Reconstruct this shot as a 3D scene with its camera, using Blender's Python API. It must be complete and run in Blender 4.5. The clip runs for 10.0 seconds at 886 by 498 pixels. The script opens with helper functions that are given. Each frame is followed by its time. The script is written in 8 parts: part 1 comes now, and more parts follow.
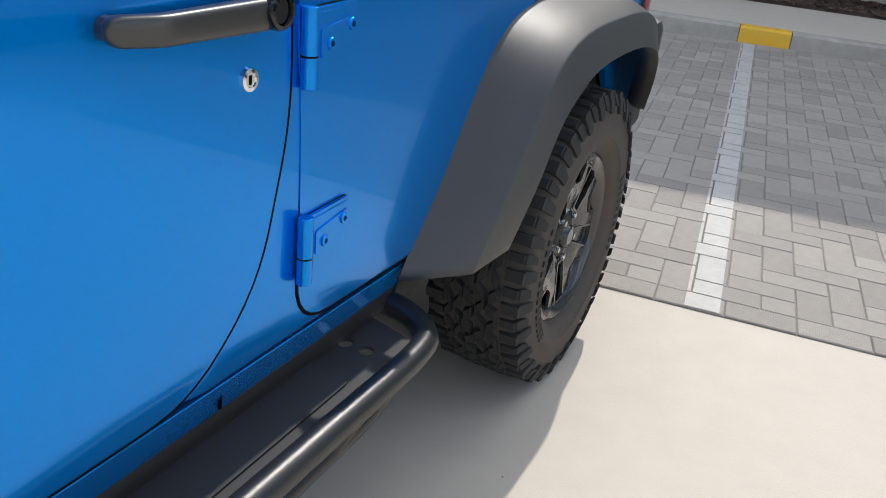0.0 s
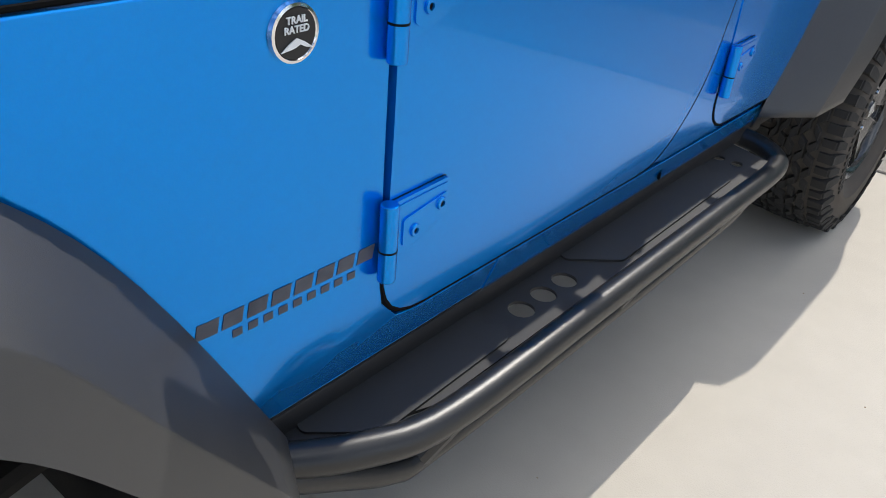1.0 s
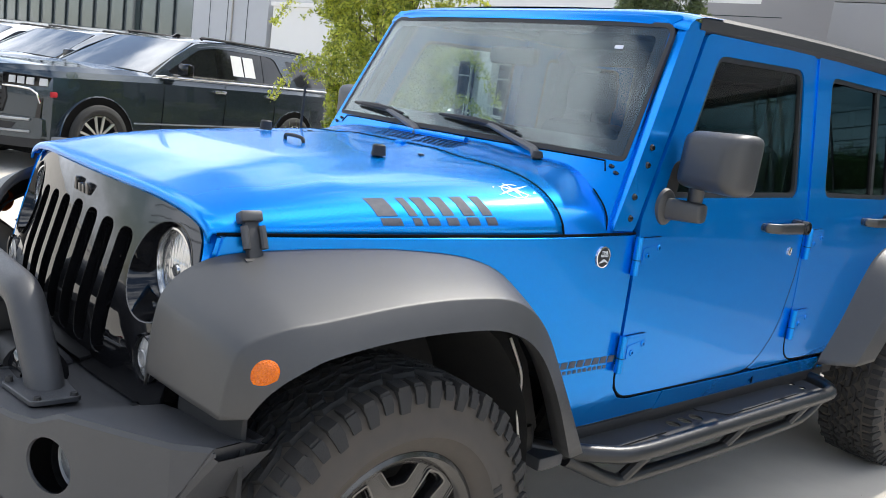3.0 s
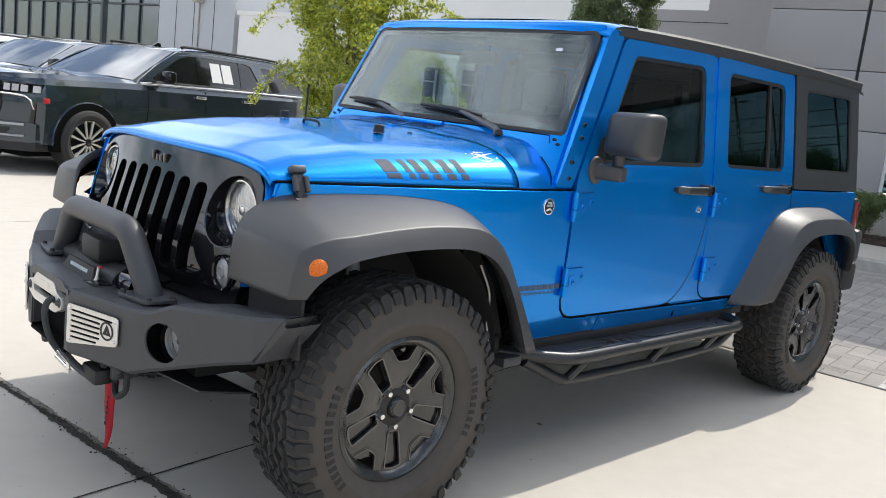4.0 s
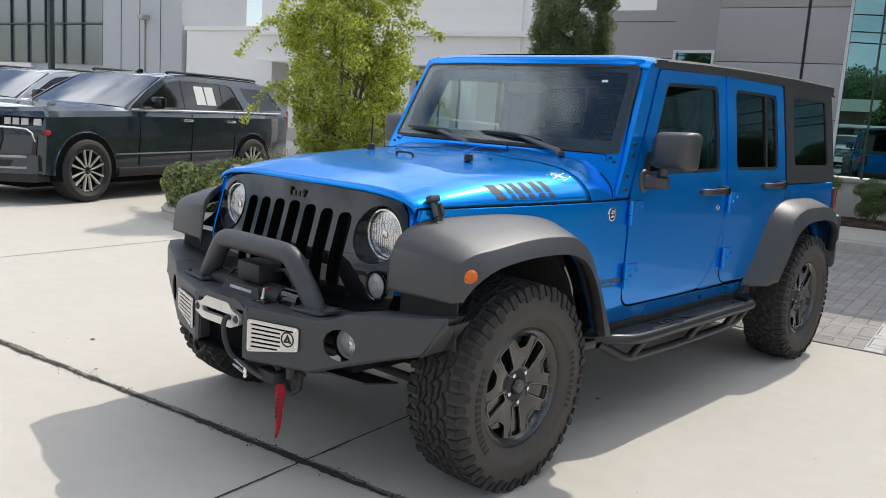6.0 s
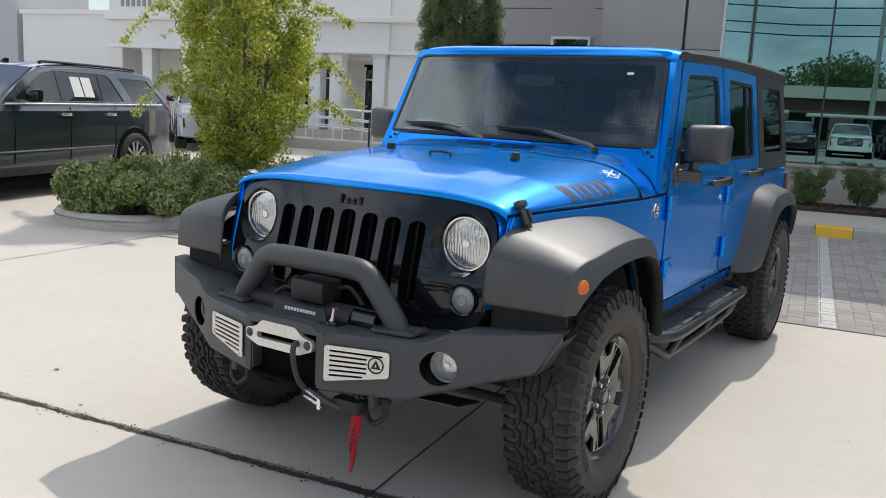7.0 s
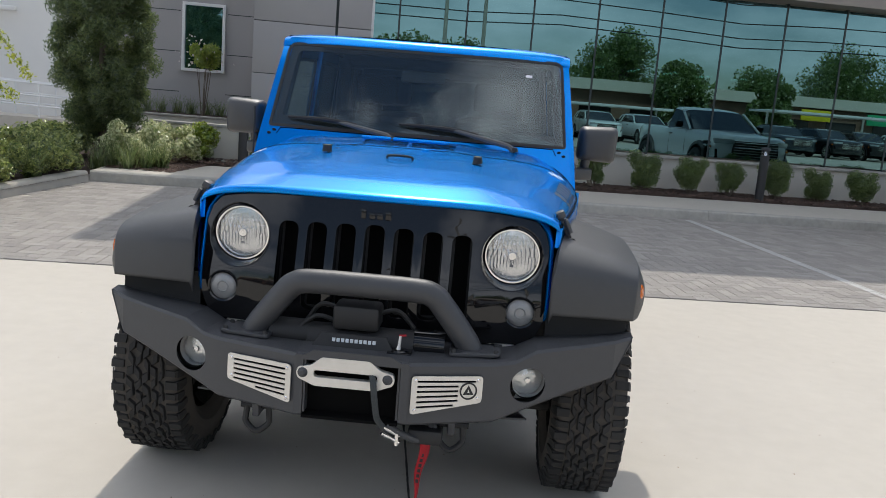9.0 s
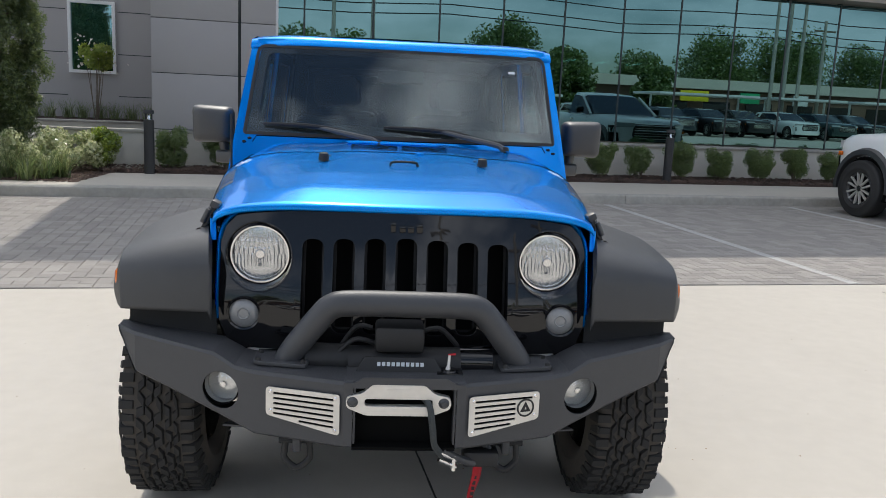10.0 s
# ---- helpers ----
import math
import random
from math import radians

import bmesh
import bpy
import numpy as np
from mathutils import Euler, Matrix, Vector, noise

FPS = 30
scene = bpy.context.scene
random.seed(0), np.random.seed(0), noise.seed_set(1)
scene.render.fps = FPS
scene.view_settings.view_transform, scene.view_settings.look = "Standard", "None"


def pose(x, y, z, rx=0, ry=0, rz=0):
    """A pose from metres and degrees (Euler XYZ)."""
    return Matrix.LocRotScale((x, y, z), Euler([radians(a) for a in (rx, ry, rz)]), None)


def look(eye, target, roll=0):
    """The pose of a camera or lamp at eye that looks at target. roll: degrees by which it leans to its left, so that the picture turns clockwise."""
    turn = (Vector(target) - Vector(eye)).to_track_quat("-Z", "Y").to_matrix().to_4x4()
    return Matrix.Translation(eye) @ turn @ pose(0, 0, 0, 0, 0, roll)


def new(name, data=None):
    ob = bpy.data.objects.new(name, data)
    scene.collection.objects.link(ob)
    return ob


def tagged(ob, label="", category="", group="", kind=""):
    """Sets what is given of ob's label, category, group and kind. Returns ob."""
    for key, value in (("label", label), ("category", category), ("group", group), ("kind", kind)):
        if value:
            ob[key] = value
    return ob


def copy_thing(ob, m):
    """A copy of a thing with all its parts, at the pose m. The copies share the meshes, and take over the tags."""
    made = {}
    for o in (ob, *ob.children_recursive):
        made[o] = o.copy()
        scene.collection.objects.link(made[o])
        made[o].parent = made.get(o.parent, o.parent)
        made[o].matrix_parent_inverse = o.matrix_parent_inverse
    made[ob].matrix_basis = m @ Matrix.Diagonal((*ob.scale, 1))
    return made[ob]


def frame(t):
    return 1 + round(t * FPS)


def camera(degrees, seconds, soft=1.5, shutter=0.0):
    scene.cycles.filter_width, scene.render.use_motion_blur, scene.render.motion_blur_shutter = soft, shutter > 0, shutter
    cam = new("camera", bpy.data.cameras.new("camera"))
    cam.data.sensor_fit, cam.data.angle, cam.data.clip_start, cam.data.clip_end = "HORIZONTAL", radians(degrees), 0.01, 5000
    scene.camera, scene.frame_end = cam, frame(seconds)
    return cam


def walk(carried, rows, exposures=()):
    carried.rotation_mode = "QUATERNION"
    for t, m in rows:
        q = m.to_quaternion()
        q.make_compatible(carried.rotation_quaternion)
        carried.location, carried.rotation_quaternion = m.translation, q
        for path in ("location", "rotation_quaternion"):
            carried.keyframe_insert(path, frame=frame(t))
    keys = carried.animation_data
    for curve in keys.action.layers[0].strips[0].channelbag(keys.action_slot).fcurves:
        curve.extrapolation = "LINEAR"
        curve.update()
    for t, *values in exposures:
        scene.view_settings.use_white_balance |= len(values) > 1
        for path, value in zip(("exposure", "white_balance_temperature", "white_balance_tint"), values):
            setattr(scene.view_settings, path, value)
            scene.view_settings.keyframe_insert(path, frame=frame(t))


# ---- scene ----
cam = camera(56.0, 10.0, soft=0.9)
PATH = [
    (0, (1.466, 0.974, 1.287), (0.68, 2.601, 0.43), 6.3),
    (0.5, (1.463, 0.553, 1.289), (0.502, 1.994, 0.29), 5.0),
    (1, (1.394, 0.192, 1.271), (0.35, 1.542, 0.229), 5.5),
    (1.5, (1.582, -0.17, 1.284), (0.385, 1.169, 0.403), 6.3),
    (2, (1.769, -0.498, 1.344), (0.419, 0.863, 0.773), 2.4),
    (2.5, (1.922, -0.854, 1.384), (0.512, 0.514, 1.012), 2.4),
    (3, (2.146, -1.105, 1.385), (0.686, 0.215, 1.029), 7.4),
    (3.2, (2.307, -1.201, 1.374), (0.856, 0.13, 1.02), 7.9),
    (4.3, (2.768, -1.813, 1.314), (1.368, -0.423, 0.984), 6.4),
    (4.5, (2.839, -1.902, 1.34), (1.437, -0.517, 1.001), 6.5),
    (5, (3.004, -2.036, 1.369), (1.597, -0.657, 1.026), 6.0),
    (5.5, (2.943, -2.24, 1.377), (1.571, -0.823, 1.048), 4.8),
    (5.7, (2.851, -2.347, 1.385), (1.503, -0.905, 1.065), 4.3),
    (6.8, (2.046, -2.698, 1.409), (0.893, -1.1, 1.072), 3.0),
    (7, (1.882, -2.782, 1.396), (0.843, -1.106, 1.065), 3.0),
    (7.5, (1.532, -2.996, 1.426), (0.747, -1.185, 1.103), 3.3),
    (8, (1.152, -3.033, 1.409), (0.595, -1.139, 1.086), 4.3),
    (8.5, (0.747, -3.054, 1.434), (0.44, -1.109, 1.079), 4.3),
    (9, (0.365, -3.164, 1.44), (0.27, -1.196, 1.097), 4.6),
    (9.5, (0.112, -3.112, 1.438), (0.179, -1.144, 1.088), 3.8),
    (10, (-0.094, -3.022, 1.456), (0.064, -1.059, 1.107), 2.6),
]
walk(cam, [(t, look(eye, target, roll)) for t, eye, target, roll in PATH], [(0.0, 0.12), (0.5, -0.06), (1.0, 0.11), (1.5, 0.21), (2.0, 0.44), (2.5, 0.52), (3.0, 0.42), (4.5, 0.10), (5.0, 0.02), (5.5, -0.04), (7.0, -0.10), (8.5, -0.18), (10.0, -0.17)])

# ---- light ----
SUN = Vector((-0.088, 0.79, 1.0)).normalized()
world = bpy.data.worlds.new("sky")
scene.world = world
world.use_nodes = True
wn, wl = world.node_tree.nodes, world.node_tree.links
wn.clear()
w_out, w_bg = wn.new("ShaderNodeOutputWorld"), wn.new("ShaderNodeBackground")
w_sky = wn.new("ShaderNodeTexSky")
w_sky.sky_type, w_sky.sun_disc = "NISHITA", False
w_sky.sun_elevation, w_sky.sun_rotation = math.asin(SUN.z), math.atan2(SUN.x, SUN.y)
w_sky.air_density, w_sky.dust_density = 1.0, 1.2
w_tc, w_map, w_noise, w_ramp, w_mix = [wn.new("ShaderNode" + n) for n in ("TexCoord", "Mapping", "TexNoise", "ValToRGB", "MixRGB")]
w_map.inputs["Scale"].default_value = (1.0, 1.0, 2.6)
w_noise.inputs["Scale"].default_value, w_noise.inputs["Detail"].default_value, w_noise.inputs["Roughness"].default_value = 2.3, 8, 0.55
w_ramp.color_ramp.elements[0].position, w_ramp.color_ramp.elements[1].position = 0.455, 0.61
# clouds glow towards the sun and are greyer away from it
w_dot, w_glow = wn.new("ShaderNodeVectorMath"), wn.new("ShaderNodeValToRGB")
w_dot.operation, w_dot.inputs[1].default_value = "DOT_PRODUCT", SUN
w_glow.color_ramp.elements[0].position, w_glow.color_ramp.elements[1].position = 0.05, 0.95
w_glow.color_ramp.elements[0].color, w_glow.color_ramp.elements[1].color = (10.0, 10.6, 11.8, 1), (15.5, 15.9, 16.5, 1)
wl.new(w_tc.outputs["Generated"], w_dot.inputs[0])
wl.new(w_dot.outputs["Value"], w_glow.inputs["Fac"])
wl.new(w_glow.outputs["Color"], w_mix.inputs["Color2"])
wl.new(w_tc.outputs["Generated"], w_map.inputs["Vector"])
wl.new(w_map.outputs["Vector"], w_noise.inputs["Vector"])
wl.new(w_noise.outputs["Fac"], w_ramp.inputs["Fac"])
wl.new(w_ramp.outputs["Color"], w_mix.inputs["Fac"])
wl.new(w_sky.outputs["Color"], w_mix.inputs["Color1"])
wl.new(w_mix.outputs["Color"], w_bg.inputs["Color"])
w_bg.inputs["Strength"].default_value = 0.15
wl.new(w_bg.outputs["Background"], w_out.inputs["Surface"])
sun = new("sun", bpy.data.lights.new("sun", "SUN"))
sun.data.energy, sun.data.angle, sun.data.color = 3.02, radians(0.6), (1.0, 0.95, 0.87)
sun.matrix_world = look(SUN * 60, (0, 0, 0))
scene.view_settings.exposure = 0.0


# ---- materials ----
def mat(name, color, rough=0.5, metal=0.0, second=None, scale=20.0, amount=0.5, bump=0.0, bump_scale=200.0, coat=0.0, spec=0.5, rand=0.0, detail_dist=0.01):
    """Principled material with mottling at two scales, grain and optional per-object variation."""
    m = bpy.data.materials.new(name)
    m.use_nodes = True
    n, l = m.node_tree.nodes, m.node_tree.links
    b = n["Principled BSDF"]
    b.inputs["Base Color"].default_value = (*color, 1)
    b.inputs["Roughness"].default_value, b.inputs["Metallic"].default_value = rough, metal
    b.inputs["Coat Weight"].default_value, b.inputs["Coat Roughness"].default_value = coat, 0.03
    b.inputs["Specular IOR Level"].default_value = spec
    tc = n.new("ShaderNodeTexCoord")
    if second:
        t1, t2 = n.new("ShaderNodeTexNoise"), n.new("ShaderNodeTexNoise")
        t1.inputs["Scale"].default_value, t1.inputs["Detail"].default_value = scale, 5
        t2.inputs["Scale"].default_value, t2.inputs["Detail"].default_value = scale / 9, 4
        mx = n.new("ShaderNodeMath")
        mx.operation = "MULTIPLY_ADD"
        mx.inputs[1].default_value = 0.5
        half = n.new("ShaderNodeMath")
        half.operation, half.inputs[1].default_value = "MULTIPLY", 0.5
        rp = n.new("ShaderNodeValToRGB")
        rp.color_ramp.elements[0].position, rp.color_ramp.elements[1].position = 0.5 - amount / 2, 0.5 + amount / 2
        rp.color_ramp.elements[0].color, rp.color_ramp.elements[1].color = (*color, 1), (*second, 1)
        l.new(tc.outputs["Object"], t1.inputs["Vector"])
        l.new(tc.outputs["Object"], t2.inputs["Vector"])
        l.new(t2.outputs["Fac"], half.inputs[0])
        l.new(t1.outputs["Fac"], mx.inputs[0])
        l.new(half.outputs[0], mx.inputs[2])
        l.new(mx.outputs[0], rp.inputs["Fac"])
        last = rp.outputs["Color"]
        if rand:
            last = vary(n, l, last, rand)
        l.new(last, b.inputs["Base Color"])
    if bump:
        t3, bp = n.new("ShaderNodeTexNoise"), n.new("ShaderNodeBump")
        t3.inputs["Scale"].default_value, t3.inputs["Detail"].default_value = bump_scale, 3
        bp.inputs["Strength"].default_value, bp.inputs["Distance"].default_value = bump, detail_dist
        l.new(tc.outputs["Object"], t3.inputs["Vector"])
        l.new(t3.outputs["Fac"], bp.inputs["Height"])
        l.new(bp.outputs["Normal"], b.inputs["Normal"])
    return m


def vary(n, l, color, amount):
    """Lighter and darker pieces: by object, and by loose piece within a mesh."""
    oi, ge, ad, fr = n.new("ShaderNodeObjectInfo"), n.new("ShaderNodeNewGeometry"), n.new("ShaderNodeMath"), n.new("ShaderNodeMath")
    ad.operation, fr.operation = "ADD", "FRACT"
    l.new(oi.outputs["Random"], ad.inputs[0])
    l.new(ge.outputs["Random Per Island"], ad.inputs[1])
    l.new(ad.outputs[0], fr.inputs[0])
    mr, hs = n.new("ShaderNodeMapRange"), n.new("ShaderNodeHueSaturation")
    mr.inputs["To Min"].default_value, mr.inputs["To Max"].default_value = 1 - amount, 1 + amount
    l.new(fr.outputs[0], mr.inputs["Value"])
    l.new(mr.outputs["Result"], hs.inputs["Value"])
    l.new(color, hs.inputs["Color"])
    return hs.outputs["Color"]


def glass_mat(name, tint, clear, rough=0.0, gloss=(0.9, 0.95, 1.0), f0=0.04):
    """A thin pane: what lies behind it, tinted, under a mirror gloss that grows at grazing angles."""
    m = bpy.data.materials.new(name)
    m.use_nodes = True
    n, l = m.node_tree.nodes, m.node_tree.links
    n.clear()
    out, mix, tr, gl, lw, pw, ma = [n.new("ShaderNode" + k) for k in ("OutputMaterial", "MixShader", "BsdfTransparent", "BsdfGlossy", "LayerWeight", "Math", "Math")]
    tr.inputs["Color"].default_value = (*[c * clear for c in tint], 1)
    gl.inputs["Roughness"].default_value, gl.inputs["Color"].default_value = rough, (*gloss, 1)
    lw.inputs["Blend"].default_value = 0.5
    pw.operation, pw.inputs[1].default_value = "POWER", 5.0
    ma.operation, ma.inputs[1].default_value, ma.inputs[2].default_value = "MULTIPLY_ADD", 1 - f0, f0
    l.new(lw.outputs["Facing"], pw.inputs[0])
    l.new(pw.outputs[0], ma.inputs[0])
    l.new(ma.outputs[0], mix.inputs[0])
    l.new(tr.outputs[0], mix.inputs[1])
    l.new(gl.outputs[0], mix.inputs[2])
    l.new(mix.outputs[0], out.inputs[0])
    return m


M = {}
M["concrete"] = mat("concrete", (0.47, 0.430, 0.370), 0.85, second=(0.565, 0.52, 0.45), scale=9, amount=0.7, bump=0.25, bump_scale=260, detail_dist=0.004)
M["kerb"] = mat("kerb_concrete", (0.30, 0.285, 0.255), 0.9, second=(0.50, 0.47, 0.41), scale=12, amount=0.5, bump=0.5, bump_scale=120)
M["kerb_pale"] = mat("pale_cast_kerb", (0.40, 0.37, 0.32), 0.9, second=(0.52, 0.485, 0.425), scale=7, amount=0.6, bump=0.5, bump_scale=120)
M["paver"] = mat("paver", (0.285, 0.262, 0.238), 0.9, second=(0.370, 0.342, 0.310), scale=25, amount=0.7, bump=0.5, bump_scale=300, rand=0.13)
M["joint"] = mat("joint_filler", (0.03, 0.028, 0.024), 0.95, second=(0.07, 0.065, 0.05), scale=60, amount=0.6, bump=0.8, bump_scale=150)
M["joint_sand"] = mat("crumbled_edge", (0.30, 0.27, 0.22), 0.95, second=(0.17, 0.15, 0.12), scale=45, amount=0.5, bump=0.8, bump_scale=120)
M["sand"] = mat("joint_sand", (0.20, 0.185, 0.165), 0.95, second=(0.26, 0.24, 0.21), scale=60, amount=0.6)
M["line"] = mat("line_paint", (0.56, 0.55, 0.53), 0.75, second=(0.42, 0.405, 0.38), scale=30, amount=0.5, bump=0.4, bump_scale=250)
M["yellow"] = mat("yellow_paint", (0.84, 0.47, 0.02), 0.6, second=(0.68, 0.42, 0.05), scale=40, amount=0.5)
M["asphalt"] = mat("asphalt", (0.06, 0.06, 0.06), 0.9, second=(0.085, 0.083, 0.08), scale=30, amount=0.6, bump=0.6, bump_scale=300)
M["soil"] = mat("bark_mulch", (0.035, 0.022, 0.016), 0.95, second=(0.10, 0.06, 0.045), scale=45, amount=0.5, bump=1.0, bump_scale=90, detail_dist=0.03)
M["mulch_chip"] = mat("bark_chip", (0.05, 0.03, 0.022), 0.95, second=(0.13, 0.08, 0.06), scale=30, amount=0.6, rand=0.5)
M["grey_wall"] = mat("grey_panel", (0.36, 0.343, 0.338), 0.55, second=(0.39, 0.372, 0.366), scale=3, amount=0.8, bump=0.12, bump_scale=350)
M["cream_wall"] = mat("cream_stucco", (0.60, 0.56, 0.48), 0.9, second=(0.66, 0.62, 0.54), scale=8, amount=0.7, bump=0.35, bump_scale=180)
M["white_wall"] = mat("white_stucco", (0.80, 0.785, 0.75), 0.9, second=(0.84, 0.825, 0.79), scale=3, amount=0.8, bump=0.3, bump_scale=120)
M["silver_wall"] = mat("silver_panel", (0.42, 0.43, 0.45), 0.5, second=(0.47, 0.48, 0.50), scale=3, amount=0.8)
M["soffit"] = mat("soffit_panel", (0.28, 0.24, 0.21), 0.6, second=(0.31, 0.27, 0.24), scale=4, amount=0.8)
M["sign_grey"] = mat("grey_sign_letters", (0.30, 0.30, 0.31), 0.5)
M["mullion"] = mat("dark_mullion", (0.018, 0.03, 0.032), 0.4)
M["white_frame"] = mat("white_frame", (0.78, 0.78, 0.77), 0.5)
M["bollard"] = mat("black_powder_coat", (0.018, 0.018, 0.02), 0.5, second=(0.03, 0.03, 0.032), scale=40, amount=0.7)
M["facade_glass"] = glass_mat("teal_facade_glass", (0.10, 0.20, 0.20), 0.45, gloss=(0.52, 0.93, 0.97), f0=0.22)
M["lamp_glow"] = mat("lamp_diffuser", (0.8, 0.8, 0.78), 0.5)
M["lamp_glow"].node_tree.nodes["Principled BSDF"].inputs["Emission Color"].default_value = (1.0, 0.96, 0.88, 1)
M["lamp_glow"].node_tree.nodes["Principled BSDF"].inputs["Emission Strength"].default_value = 14.0
M["shop_glass"] = glass_mat("dark_shop_glass", (0.10, 0.11, 0.11), 0.5, f0=0.08)

# vehicle
M["blue"] = mat("blue_paint", (0.0, 0.236, 0.77), 0.22, metal=0.66, second=(0.0, 0.26, 0.83), scale=900, amount=0.9, coat=0.40, spec=0.0)
M["blue"].node_tree.nodes["Principled BSDF"].inputs["Coat IOR"].default_value = 1.5
M["blue"].node_tree.nodes["Principled BSDF"].inputs["Coat Roughness"].default_value = 0.012
M["trim"] = mat("grey_black_plastic", (0.028, 0.028, 0.029), 0.46, second=(0.036, 0.036, 0.037), scale=160, amount=0.6, spec=0.75, bump=0.18, bump_scale=900, detail_dist=0.002)
M["steel"] = mat("black_textured_steel", (0.044, 0.045, 0.049), 0.46, second=(0.056, 0.057, 0.061), scale=220, amount=0.7, bump=0.3, bump_scale=1300, detail_dist=0.001)
M["gloss"] = mat("gloss_black", (0.006, 0.006, 0.007), 0.03, second=(0.008, 0.008, 0.009), scale=30, amount=0.8, spec=0.5)
M["black"] = mat("flat_black", (0.014, 0.014, 0.015), 0.6, second=(0.02, 0.019, 0.018), scale=30, amount=0.6)
# near-black that paints the shade of gaps and hollows
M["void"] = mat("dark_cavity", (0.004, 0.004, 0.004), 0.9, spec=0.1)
M["hardtop"] = mat("black_hardtop", (0.028, 0.028, 0.029), 0.55, second=(0.034, 0.034, 0.035), scale=120, amount=0.7, bump=0.2, bump_scale=900, detail_dist=0.002)
M["roof_top"] = mat("gloss_black_roof", (0.02, 0.02, 0.021), 0.25, second=(0.024, 0.024, 0.025), scale=90, amount=0.7)
M["rubber"] = mat("tyre_rubber", (0.021, 0.0202, 0.0194), 0.85, second=(0.033, 0.0315, 0.030), scale=45, amount=0.6, bump=0.4, bump_scale=300, detail_dist=0.003)
M["sidewall"] = mat("dusty_sidewall", (0.085, 0.070, 0.057), 0.85, second=(0.055, 0.05, 0.044), scale=25, amount=0.6, bump=0.15, bump_scale=400, detail_dist=0.002)
M["rim"] = mat("dark_gunmetal_wheel", (0.020, 0.019, 0.018), 0.26, second=(0.028, 0.026, 0.024), scale=60, amount=0.6, coat=0.6)
# lighter metal: light caught on the bevelled lips, put into the colour
M["rim_edge"] = mat("satin_wheel_edge", (0.15, 0.145, 0.14), 0.2, metal=0.75, second=(0.11, 0.105, 0.10), scale=60, amount=0.6, coat=0.5)
M["rim_groove"] = mat("gloss_black_wheel_groove", (0.004, 0.004, 0.004), 0.12, second=(0.006, 0.006, 0.006), scale=60, amount=0.6, coat=0.4)
M["road_tyre"] = mat("road_tyre_rubber", (0.018, 0.018, 0.018), 0.75, second=(0.028, 0.027, 0.026), scale=30, amount=0.6)
M["rim_gloss"] = mat("gloss_black_wheel", (0.008, 0.008, 0.0085), 0.2, second=(0.012, 0.0115, 0.011), scale=60, amount=0.6, coat=0.7)
M["step"] = mat("black_step_coating", (0.013, 0.013, 0.014), 0.32, second=(0.020, 0.020, 0.020), scale=120, amount=0.6, bump=0.2, bump_scale=900, detail_dist=0.001)
M["step_pad"] = mat("grey_rubber_pad", (0.018, 0.018, 0.018), 0.6, second=(0.025, 0.024, 0.023), scale=90, amount=0.6, bump=0.2, bump_scale=700, detail_dist=0.001)
M["chrome"] = mat("bright_chrome", (0.80, 0.80, 0.80), 0.12, metal=1.0, second=(0.7, 0.7, 0.7), scale=60, amount=0.6)
M["handle"] = mat("satin_black_handle", (0.020, 0.019, 0.018), 0.34, second=(0.027, 0.026, 0.025), scale=120, amount=0.6, spec=0.8)
M["wiper_arm"] = mat("grey_wiper_arm", (0.085, 0.082, 0.080), 0.42, second=(0.11, 0.106, 0.10), scale=90, amount=0.6)
M["alu"] = mat("brushed_aluminium", (0.78, 0.75, 0.70), 0.42, metal=0.55, second=(0.66, 0.63, 0.58), scale=50, amount=0.6)
M["decal_grey"] = mat("grey_decal", (0.115, 0.12, 0.14), 0.55, second=(0.05, 0.055, 0.072), scale=60, amount=0.5, spec=0.15)
M["decal_white"] = mat("white_decal", (0.75, 0.78, 0.80), 0.5)
M["amber"] = mat("amber_lens", (0.90, 0.21, 0.010), 0.15, second=(0.62, 0.11, 0.005), scale=140, amount=0.4, bump=0.8, bump_scale=190, coat=0.3, spec=0.3)
M["red"] = mat("red_lens", (0.30, 0.008, 0.010), 0.15, coat=1.0)
M["strap"] = mat("red_webbing", (0.48, 0.016, 0.025), 0.8, second=(0.36, 0.01, 0.018), scale=90, amount=0.6)
M["reflector"] = mat("lamp_reflector", (0.74, 0.74, 0.73), 0.16, metal=0.75, second=(0.55, 0.56, 0.57), scale=60, amount=0.6, bump=0.06, bump_scale=70, detail_dist=0.003)
M["fog_reflector"] = mat("fog_lamp_reflector", (0.80, 0.80, 0.77), 0.12, metal=0.6, second=(0.6, 0.61, 0.62), scale=50, amount=0.5, bump=0.4, bump_scale=90, detail_dist=0.004)
M["dry_leaf"] = mat("dry_leaf_litter", (0.16, 0.09, 0.04), 0.9, second=(0.30, 0.20, 0.10), scale=40, amount=0.6)
M["signal"] = mat("grey_signal_lens", (0.30, 0.30, 0.30), 0.22, second=(0.22, 0.22, 0.22), scale=120, amount=0.6, coat=1.0, bump=0.4, bump_scale=160, detail_dist=0.003)
M["lens"] = glass_mat("clear_lens", (1.0, 1.0, 1.0), 0.98, rough=0.02, f0=0.035)
M["windshield"] = glass_mat("windshield_glass", (0.90, 0.97, 0.95), 0.92, f0=0.077, gloss=(0.85, 0.9, 0.92))
M["tint"] = glass_mat("tinted_glass", (0.26, 0.27, 0.27), 0.95, f0=0.03)
M["tint_front"] = glass_mat("lightly_tinted_glass", (0.82, 0.88, 0.86), 0.92, f0=0.025)
M["frit"] = mat("black_glass_border", (0.03, 0.031, 0.033), 0.22, coat=0.6)
